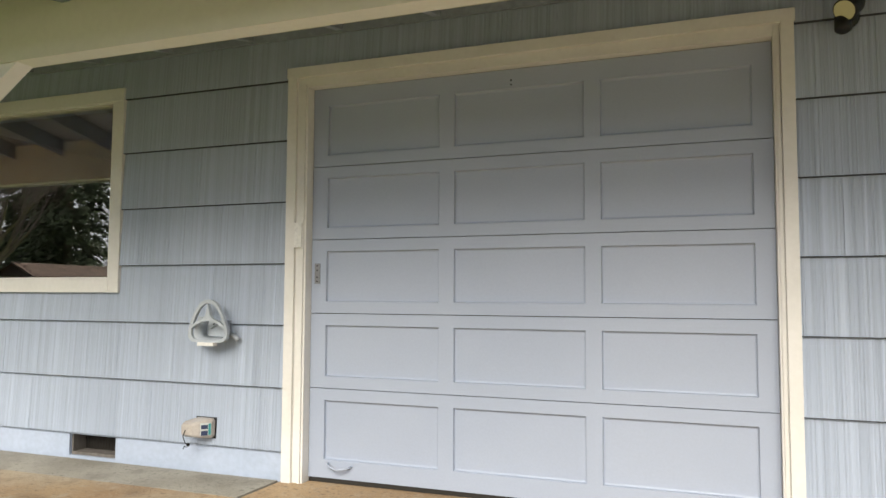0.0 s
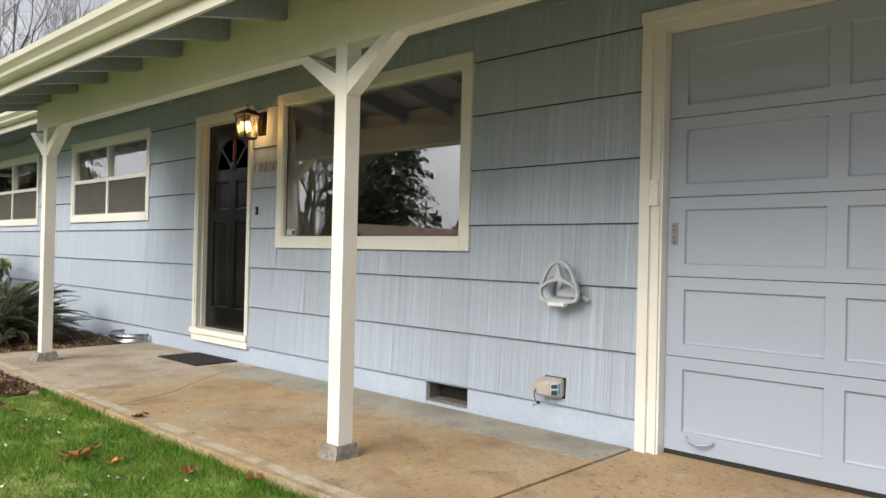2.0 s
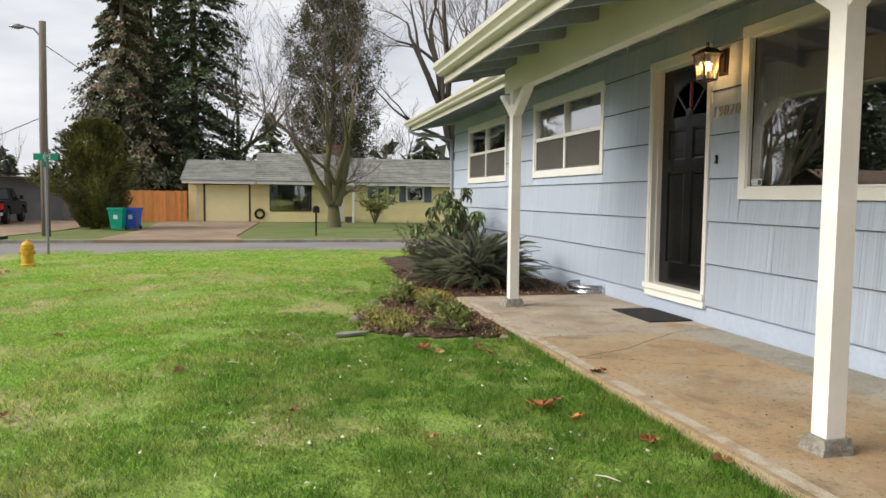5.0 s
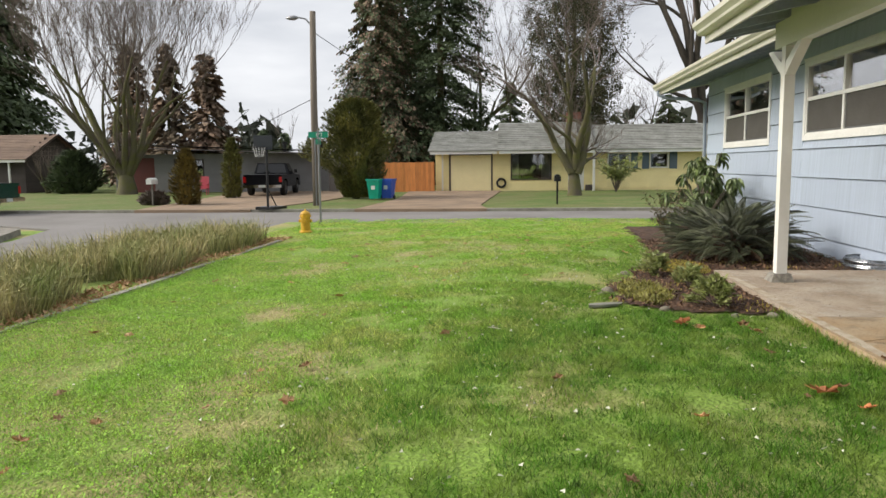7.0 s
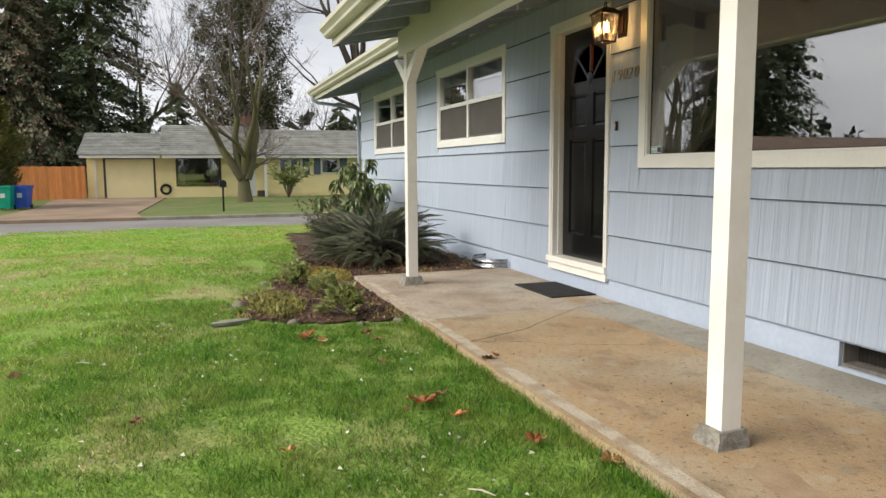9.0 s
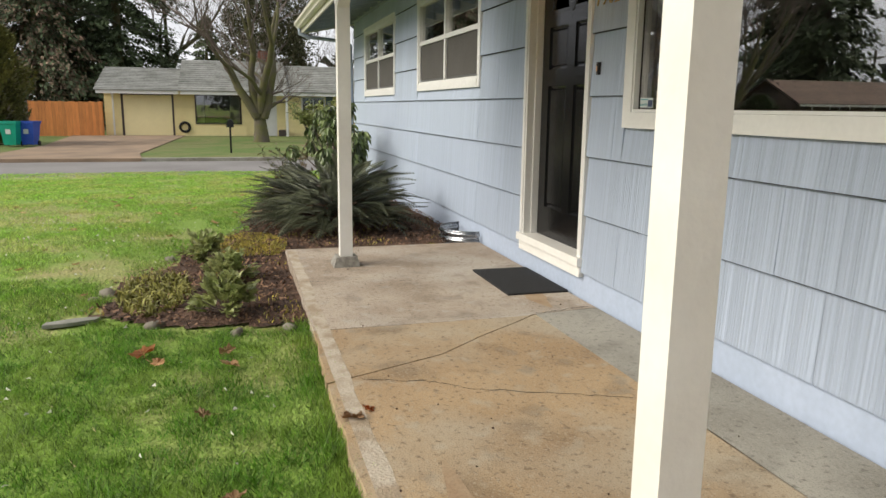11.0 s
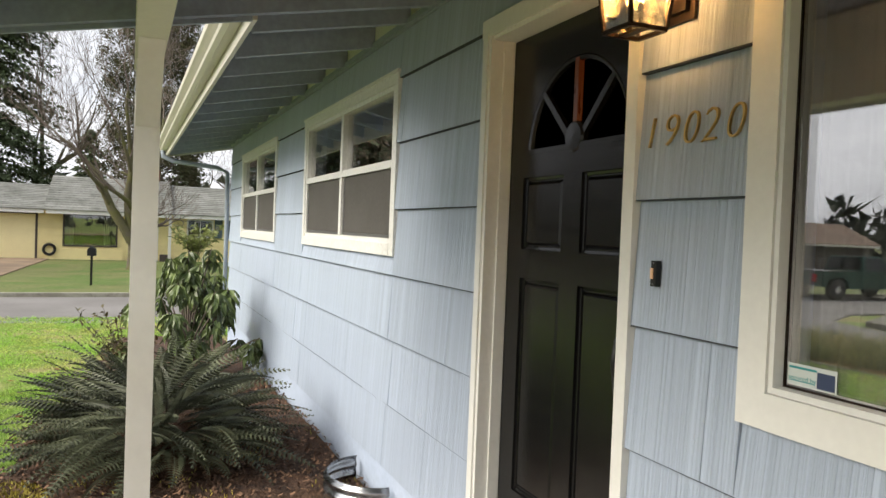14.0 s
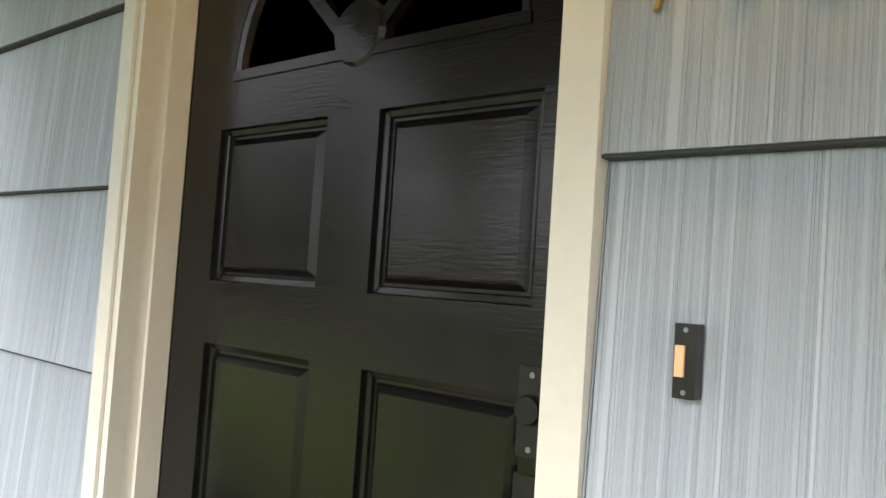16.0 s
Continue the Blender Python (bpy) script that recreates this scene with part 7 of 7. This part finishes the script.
def grey_house():
    h = thing("grey_house", "flat-roofed dark grey house with deep eaves", "house", (-34.5, -20, -0.32), 90)
    holes = [(-6.0, -4.6, 0.0, 2.0), (-3.4, -1.6, 0.9, 1.9)]
    wall = part("wall", boxes(*[(a, b, 0.0, 0.15, c, d) for a, b, c, d in cells(-7.0, 6.0, -0.2, 2.2, holes)], (5.85, 6.0, 0.15, 9.0, -0.2, 2.2), (-7.0, -6.85, 0.15, 9.0, -0.2, 2.2), (-6.85, 5.85, 8.85, 9.0, -0.2, 2.2)), GREY_BOARD, h)
    clad(wall, board_mesh("board", GREY_BOARD, 0.012), -7.0, 6.0, 0.0, 2.2, 0.55, holes)
    bm = bmesh.new()
    v = [bm.verts.new(c) for c in ((-7.6, -1.3, 2.62), (6.6, -1.3, 2.05), (6.6, 9.4, 2.2), (-7.6, 9.4, 2.77))]
    bm.faces.new(v)
    bmesh.ops.solidify(bm, geom=bm.faces[:], thickness=-0.2)
    rf = part("roof", bm, BROWN_BOARD, h, "flat dark roof with pale edge")
    bm = bmesh.new()
    v = [bm.verts.new(c) for c in ((-7.62, -1.34, 2.84), (6.62, -1.34, 2.27), (6.62, -1.34, 2.20), (-7.62, -1.34, 2.77))]
    bm.faces.new(v)
    bmesh.ops.solidify(bm, geom=bm.faces[:], thickness=0.04)
    part("roof_edge", bm, VINYL, rf)
    simple_window(h, -3.4, -1.6, 0.9, 1.9, BROWN_BOARD, False, 1)
    part("door", boxes((-6.0, -4.6, 0.0, 0.05, 0.0, 2.0)), material("dark_red_door", (0.13, 0.03, 0.025), None, 0.6, 2), h, "dark red double door")
    for x in (2.6, 4.9):
        part("roof_vent", lathe([(0.12, 2.3), (0.12, 2.75), (0.17, 2.76), (0.17, 2.9)], 10, at=(x, 2.0, 0)), BLACK_METAL, rf)
    return h


grey_house()


def brown_house():
    h = thing("brown_house", "dark brown boarded house with brown shingle gable roof", "house", (-35.0, -42.0, -0.32), 90)
    holes = [(4.9, 6.6, 1.1, 1.95), (0.5, 3.0, 1.0, 1.95)]
    wall = part("wall", boxes(*[(a, b, 0.0, 0.15, c, d) for a, b, c, d in cells(-8.0, 9.0, -0.2, 2.05, holes)], (-8, -7.85, 0.15, 5.6, -0.2, 2.05), (-7.85, 9.0, 5.45, 5.6, -0.2, 2.05)), BROWN_BOARD, h)
    clad(wall, board_mesh("board", BROWN_BOARD), -8.0, 9.0, 0.0, 2.05, 0.28, holes)
    gable = part("gable_wall", boxes((8.85, 9.0, 0.15, 5.45, -0.2, 2.05)), BROWN_BOARD, h)
    for k in range(13):
        z = 0.05 + 0.28 * k
        half = 2.8 if z < 2.05 else max(0.1, 2.8 * (3.55 - z) / 1.5)
        ob = part("board", boxes((9.0, 9.03, 2.8 - half, 2.8 + half, z, z + 0.265)), BROWN_BOARD, gable)
    for a, b in ((4.9, 6.6), (0.5, 3.0)):
        simple_window(h, a, b, 1.05, 1.95, VINYL, False, 1)
    gable_roof(h, -8.4, 9.4, -0.5, 2.0, 2.8, 3.6, 6.1, ROOF_BROWN, VINYL)
    for s in (-1, 1):
        bm = bmesh.new()
        y0 = -0.55 if s < 0 else 6.1
        bm.faces.new([bm.verts.new(c) for c in ((9.48, y0, 1.9), (9.48, 2.8, 3.52), (9.48, 2.8, 3.66), (9.48, y0, 2.04))])
        bmesh.ops.solidify(bm, geom=bm.faces[:], thickness=0.03)
        part("barge_board", bm, VINYL, h, "white barge board")
    post = part("porch_post", boxes((8.2, 8.3, -0.4, -0.3, -0.1, 1.95)), VINYL, h, "white porch post")
    for x in np.arange(-2, 8.0, 1.6):
        part("rail_post", boxes((x, x + 0.04, -2.0, -1.96, -0.1, 0.95)), SCREW, h)
    part("rail", boxes((-2, 8.0, -2.0, -1.96, 0.95, 0.99)), SCREW, h)
    return h


brown_house()


# ---- street furniture and vehicles ----
pole = thing("utility_pole", "leaning grey wooden utility pole with a street lamp arm", "utility pole", (-19.5, -10.9, -0.35))
part("shaft", tube([(0, 0, -0.2), (0.0, 0.0, 3.5), (0.02, 0.06, 6.9)], [0.14, 0.125, 0.105], 10), POLE_WOOD, pole, smooth=True)
part("lamp_arm", tube([(0.02, 0.05, 6.35), (0.0, -0.2, 6.65), (0.0, -0.5, 6.72)], 0.03, 6), SCREW, pole)
part("lamp_head", lathe([(0.02, -0.92), (0.07, -0.8), (0.09, -0.62), (0.04, -0.48)], 10, "y", (0, 0, 6.7)), SCREW, pole, "grey lamp head", True)
part("wire", tube([(0.0, 0.05, 6.2), (-2.0, 1.2, 5.4), (-8.0, 6.0, 4.2), (-14, 9.5, 3.6)], 0.012, 4), BLACK_METAL, pole)
part("wire", tube([(0.0, 0.05, 3.9), (-10, -5, 3.75), (-30, -16, 4.0)], 0.015, 4), BLACK_METAL, pole)
part("conduit", tube([(0.13, 0.03, -0.1), (0.12, 0.03, 2.4)], 0.025, 6), SCREW, pole)
far_pole = thing("utility_pole", "distant wooden utility pole with a crossarm", "utility pole", (-58, -62, -0.4))
part("shaft", tube([(0, 0, -0.2), (0, 0, 8.0)], [0.16, 0.12], 8), POLE_WOOD, far_pole)
part("crossarm", boxes((-1.1, 1.1, -0.06, 0.06, 7.1, 7.25)), POLE_WOOD, far_pole)

sign = thing("street_sign", "green street name signs on a galvanised post", "street sign", (-10.7, -8.42, -0.3))
part("post", tube([(0, 0, -0.1), (0, 0, 2.25)], 0.028, 8), SCREW, sign)
s1 = part("name_plate", boxes((-0.012, 0.012, -0.24, 0.24, 2.08, 2.22)), SIGN_GREEN, sign, "green street name plate", bevel=0.004)
text_mesh("lettering", "172", 0.12, WHITE_INK, s1, pose(0.0135, 0.02, 2.15, 90, 0, 90), 0.001)
s2 = part("name_plate", boxes((-0.2, 0.2, -0.012, 0.012, 1.92, 2.05)), SIGN_GREEN, sign, "green street name plate", bevel=0.004)
part("print", boxes((-0.15, 0.15, -0.014, -0.0125, 1.96, 2.01)), WHITE_INK, s2)


def hydrant():
    t = thing("fire_hydrant", "yellow fire hydrant at the lawn's corner", "fire hydrant", (-7.5, -7.87, float(ground_height(-7.5, -7.87))))
    part("barrel", lathe([(0.13, -0.05), (0.13, 0.03), (0.095, 0.05), (0.095, 0.30), (0.115, 0.31), (0.115, 0.34), (0.10, 0.35)], 16), HYDRANT, t, smooth=False)
    part("bonnet", lathe([(0.105, 0.345), (0.095, 0.39), (0.055, 0.43), (0.02, 0.44), (0.018, 0.47), (0.004, 0.472)], 16), HYDRANT, t, smooth=True)
    part("outlet", lathe([(0.045, 0.05), (0.045, 0.11), (0.05, 0.115), (0.05, 0.135), (0.015, 0.14)], 12, "x", (0, 0, 0.24)), HYDRANT, t)
    part("outlet", lathe([(0.035, -0.13), (0.035, -0.05)], 12, "y", (0, 0, 0.24)), HYDRANT, t)
    part("outlet", lathe([(0.035, 0.05), (0.035, 0.13)], 12, "y", (0, 0, 0.24)), HYDRANT, t)


hydrant()


def mailbox(at, label, box_mat, post_mat):
    t = thing("mailbox", label, "mailbox", at, 90)
    part("post", boxes((-0.03, 0.03, -0.03, 0.03, -0.1, 0.82)), post_mat, t)
    n = 10
    out = [(-0.11, 0.82), (0.11, 0.82), (0.11, 0.95)] + [(0.11 * math.cos(a), 0.95 + 0.11 * math.sin(a)) for a in np.linspace(0, math.pi, n)][1:]
    part("box", prism(out, -0.25, 0.25), box_mat, t)
    part("door", prism([(x * 0.96, 0.825 + (z - 0.82) * 0.95) for x, z in out], -0.262, -0.2505), box_mat, t)


mailbox((-19.4, -2.22, -0.33), "black mailbox on a dark post by the kerb", BLACK_METAL, BLACK_METAL)
mailbox((-20.0, -17.4, -0.33), "white mailbox on a grey post by the kerb", VINYL, GREY_WOOD)


def wheeled_bin(at, mat, label):
    t = thing("wheeled_bin", label, "bin", at, 80, "kerbside bins")
    bm = bmesh.new()
    rings = [[bm.verts.new((sx * a, sy * b, z)) for sx, sy in ((-1, -1), (1, -1), (1, 1), (-1, 1))] for a, b, z in ((0.2, 0.2, 0.05), (0.27, 0.28, 0.75), (0.29, 0.3, 0.76), (0.29, 0.3, 0.80))]
    for p, q in zip(rings, rings[1:]):
        for i in range(4):
            bm.faces.new((p[i], p[(i + 1) % 4], q[(i + 1) % 4], q[i]))
    bm.faces.new(rings[0][::-1]); bm.faces.new(rings[-1])
    part("body", bm, mat, t, bevel=0.02)
    part("lid", boxes((-0.3, 0.3, -0.31, 0.33, 0.803, 0.85)), mat, t, bevel=0.02)
    part("handle", tube([(-0.22, 0.34, 0.78), (-0.22, 0.38, 0.76), (0.22, 0.38, 0.76), (0.22, 0.34, 0.78)], 0.015, 6), mat, t)
    part("emblem", boxes((-0.08, 0.08, -0.262, -0.25, 0.42, 0.58)), WHITE_INK, t)
    for s in (-1, 1):
        part("wheel", lathe([(0.09, -0.02), (0.09, 0.02)], 12, "x", (s * 0.22, 0.2, 0.09)), TYRE, t)


wheeled_bin((-23.3, -9.45, -0.30), GREEN_BIN, "green plastic wheeled bin on the driveway")
wheeled_bin((-23.6, -8.98, -0.30), BLUE_BIN, "blue plastic wheeled bin on the driveway")

hoop = thing("basketball_hoop", "portable black basketball hoop beside a driveway", "basketball hoop", (-16.9, -11.85, -0.30), 75)
part("pole", tube([(0, 0, 0.08), (0, 0.05, 1.9), (0, -0.1, 2.2)], 0.04, 8), BLACK_METAL, hoop)
part("base", boxes((-0.35, 0.35, -0.2, 0.6, 0.0, 0.09)), BLACK_METAL, hoop, bevel=0.03)
part("strut", tube([(0, 0.5, 0.08), (0, 0.02, 0.7)], 0.02, 6), BLACK_METAL, hoop)
part("backboard", boxes((-0.36, 0.36, -0.16, -0.13, 1.95, 2.42)), BACKBOARD, hoop, "dark backboard", bevel=0.01)
part("rim", tube([(0.2 * math.cos(a), -0.38 + 0.2 * math.sin(a), 2.03) for a in np.linspace(0, 6.28, 20)], 0.012, 6), BLACK_METAL, hoop)
net = bmesh.new()
for k in range(12):
    a = 6.28 * k / 12
    tube([(0.2 * math.cos(a), -0.38 + 0.2 * math.sin(a), 2.03), (0.12 * math.cos(a + .25), -0.38 + 0.12 * math.sin(a + .25), 1.72)], 0.006, 3, net)
part("net", net, VINYL, hoop, "pale string net")


def pickup(at, rz, paint, label):
    """A pickup seen mostly from behind: its length runs along local y, the tail at -y."""
    t = thing("pickup_truck", label, "pickup truck", at, rz)
    W = 0.92
    side = [(-2.65, 0.5), (-2.65, 1.02), (-0.55, 1.02), (-0.5, 1.0), (1.0, 1.02), (2.45, 0.96), (2.62, 0.8), (2.62, 0.45), (2.2, 0.42), (2.1, 0.72), (1.85, 0.82), (1.5, 0.82), (1.25, 0.72), (1.12, 0.42), (-1.1, 0.42), (-1.2, 0.72), (-1.45, 0.82), (-1.8, 0.82), (-2.05, 0.72), (-2.15, 0.46)]
    bm = bmesh.new()
    a, b = [bm.verts.new((-W, y, z)) for y, z in side], [bm.verts.new((W, y, z)) for y, z in side]
    bm.faces.new(a); bm.faces.new(b[::-1])
    for i in range(len(side)):
        j = (i + 1) % len(side)
        bm.faces.new((a[j], a[i], b[i], b[j]))
    bmesh.ops.recalc_face_normals(bm, faces=bm.faces)
    bmesh.ops.triangulate(bm, faces=[f for f in bm.faces if len(f.verts) > 4])
    part("body", bm, paint, t)
    bm = bmesh.new()
    low = [(-W + .02, -0.5, 1.0), (W - .02, -0.5, 1.0), (W - .02, 1.0, 1.02), (-W + .02, 1.0, 1.02)]
    high = [(-W + .2, -0.38, 1.58), (W - .2, -0.38, 1.58), (W - .2, 0.45, 1.58), (-W + .2, 0.45, 1.58)]
    lo, hi = [bm.verts.new(v) for v in low], [bm.verts.new(v) for v in high]
    bm.faces.new(hi)
    for i in range(4):
        bm.faces.new((lo[i], lo[(i + 1) % 4], hi[(i + 1) % 4], hi[i]))
    cab = part("cab", bm, paint, t, bevel=0.04)
    def glazing(pts):
        g = bmesh.new()
        g.faces.new([g.verts.new(p) for p in pts])
        bmesh.ops.recalc_face_normals(g, faces=g.faces)
        bmesh.ops.solidify(g, geom=g.faces[:], thickness=0.01)
        part("window", g, CAR_GLASS, cab, "dark car window")
    glazing([(-W + .17, -0.505, 1.09), (W - .17, -0.505, 1.09), (W - .27, -0.41, 1.52), (-W + .27, -0.41, 1.52)])
    for s in (-1, 1):
        glazing([(s * (W - .015), -0.38, 1.07), (s * (W - .015), 0.8, 1.07), (s * (W - .165), 0.4, 1.52), (s * (W - .165), -0.3, 1.52)])
    glazing([(-W + .17, 0.96, 1.1), (W - .17, 0.96, 1.1), (W - .27, 0.52, 1.54), (-W + .27, 0.52, 1.54)])
    part("tailgate", boxes((-W + 0.08, W - 0.08, -2.68, -2.652, 0.55, 1.0)), paint, t, bevel=0.01)
    part("bed_cover", boxes((-W + 0.1, W - 0.1, -2.6, -0.6, 1.021, 1.035)), BLACK_METAL, t)
    bump = part("rear_bumper", boxes((-W, W, -2.82, -2.66, 0.40, 0.54)), CHROME, t, "chrome rear bumper", bevel=0.02)
    part("licence_plate", boxes((-0.16, 0.16, -2.835, -2.822, 0.42, 0.53)), WHITE_INK, bump)
    part("front_bumper", boxes((-W, W, 2.63, 2.75, 0.40, 0.58)), CHROME, t, bevel=0.02)
    for s in (-1, 1):
        part("tail_lamp", boxes((s * 0.86 - 0.07, s * 0.86 + 0.07, -2.69, -2.6, 0.66, 0.92)), TAIL_RED, t, "red tail lamp", bevel=0.01)
        part("headlamp", boxes((s * 0.72 - 0.14, s * 0.72 + 0.14, 2.58, 2.65, 0.66, 0.82)), CHROME, t, "clear headlamp", bevel=0.01)
        part("mirror", boxes((s * (W + 0.09) - 0.08, s * (W + 0.09) + 0.08, 0.72, 0.8, 1.08, 1.26)), BLACK_METAL, t, bevel=0.02)
        for y in (-1.62, 1.68):
            wheel = part("wheel", lathe([(0.2, -0.12), (0.34, -0.12), (0.37, -0.08), (0.37, 0.08), (0.34, 0.12), (0.2, 0.12)], 20, "x", (s * (W - 0.12), y, 0.37)), TYRE, t, "black tyre")
            part("rim", lathe([(0.05, s * 0.125 - 0.0), (0.2, s * 0.115), (0.21, s * 0.1)][::s], 12, "x", (s * (W - 0.12), y, 0.37)), CHROME, wheel, "silver rim")
    return t


pickup((-30.2, -16.05, -0.30), 97, CAR_BLACK, "black pickup truck parked on a driveway")
pickup((-16.0, -23.3, -0.385), 186, CAR_GREEN, "dark green pickup truck parked by the kerb")

chair = thing("garden_chair", "pink plastic garden chair beside the grey house", "chair", (-30.5, -20.0, -0.32), 100)
part("seat", boxes((-0.28, 0.28, -0.25, 0.25, 0.30, 0.35)), PINK, chair)
part("backrest", boxes((-0.28, 0.28, 0.22, 0.28, 0.35, 0.95)), PINK, chair)
for sx in (-0.26, 0.22):
    part("armrest", boxes((sx - 0.03, sx + 0.07, -0.28, 0.25, 0.52, 0.56)), PINK, chair)
    for sy in (-0.24, 0.2):
        part("leg", boxes((sx, sx + 0.04, sy, sy + 0.04, 0.0, 0.52)), PINK, chair)


# ---- shake panels of the blue house wall ----
def shake_mesh():
    bm = bmesh.new()
    v = [bm.verts.new(p) for p in ((0, 0.0, 0), (1, 0.0, 0), (1, -0.022, 0), (0, -0.022, 0), (0, 0.0, 1), (1, 0.0, 1), (1, -0.003, 1), (0, -0.003, 1))]
    for f in ((3, 2, 1, 0), (4, 5, 6, 7)[::-1], (0, 1, 5, 4)[::-1], (1, 2, 6, 5)[::-1], (2, 3, 7, 6)[::-1], (3, 0, 4, 7)[::-1]):
        bm.faces.new([v[i] for i in f])
    bmesh.ops.recalc_face_normals(bm, faces=bm.faces)
    me = bpy.data.meshes.new("shake")
    bm.to_mesh(me)
    bm.free()
    me.materials.append(SIDING)
    return me


SHAKE = shake_mesh()
rng = random.Random(11)
courses = (0.165, 0.53, 0.894, 1.256, 1.622, 1.99, 2.35, TOP - 0.016)
for z0, z1 in zip(courses, courses[1:]):
    joints, x = [HX0], HX0 + rng.uniform(0.2, 0.9)
    while x < HX1 - 0.15:
        joints.append(x)
        x += rng.choice((0.42, 0.6, 0.8, 1.1, 1.22))
    joints.append(HX1)
    for a, b in zip(joints, joints[1:]):
        for p, q, r, s in cells(a, b, z0, z1, list(OPEN.values())):
            ob = new("shake", SHAKE)
            ob.parent = wall_south
            ob.matrix_basis = Matrix.Translation((p + 0.0008, 0.005, r)) @ Matrix.Diagonal((q - p - 0.0016, 1.0 + rng.uniform(-0.1, 0.15), s - r - 0.006, 1))

# Dark strips stand in for the shadow line beneath each shake course.
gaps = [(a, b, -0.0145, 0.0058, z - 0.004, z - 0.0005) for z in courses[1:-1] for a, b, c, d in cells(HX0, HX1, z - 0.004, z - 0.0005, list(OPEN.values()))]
part("course_shadow", boxes(*gaps), material("course_shadow_paint", (0.045, 0.052, 0.065), None, 0.8, 4), wall_south)
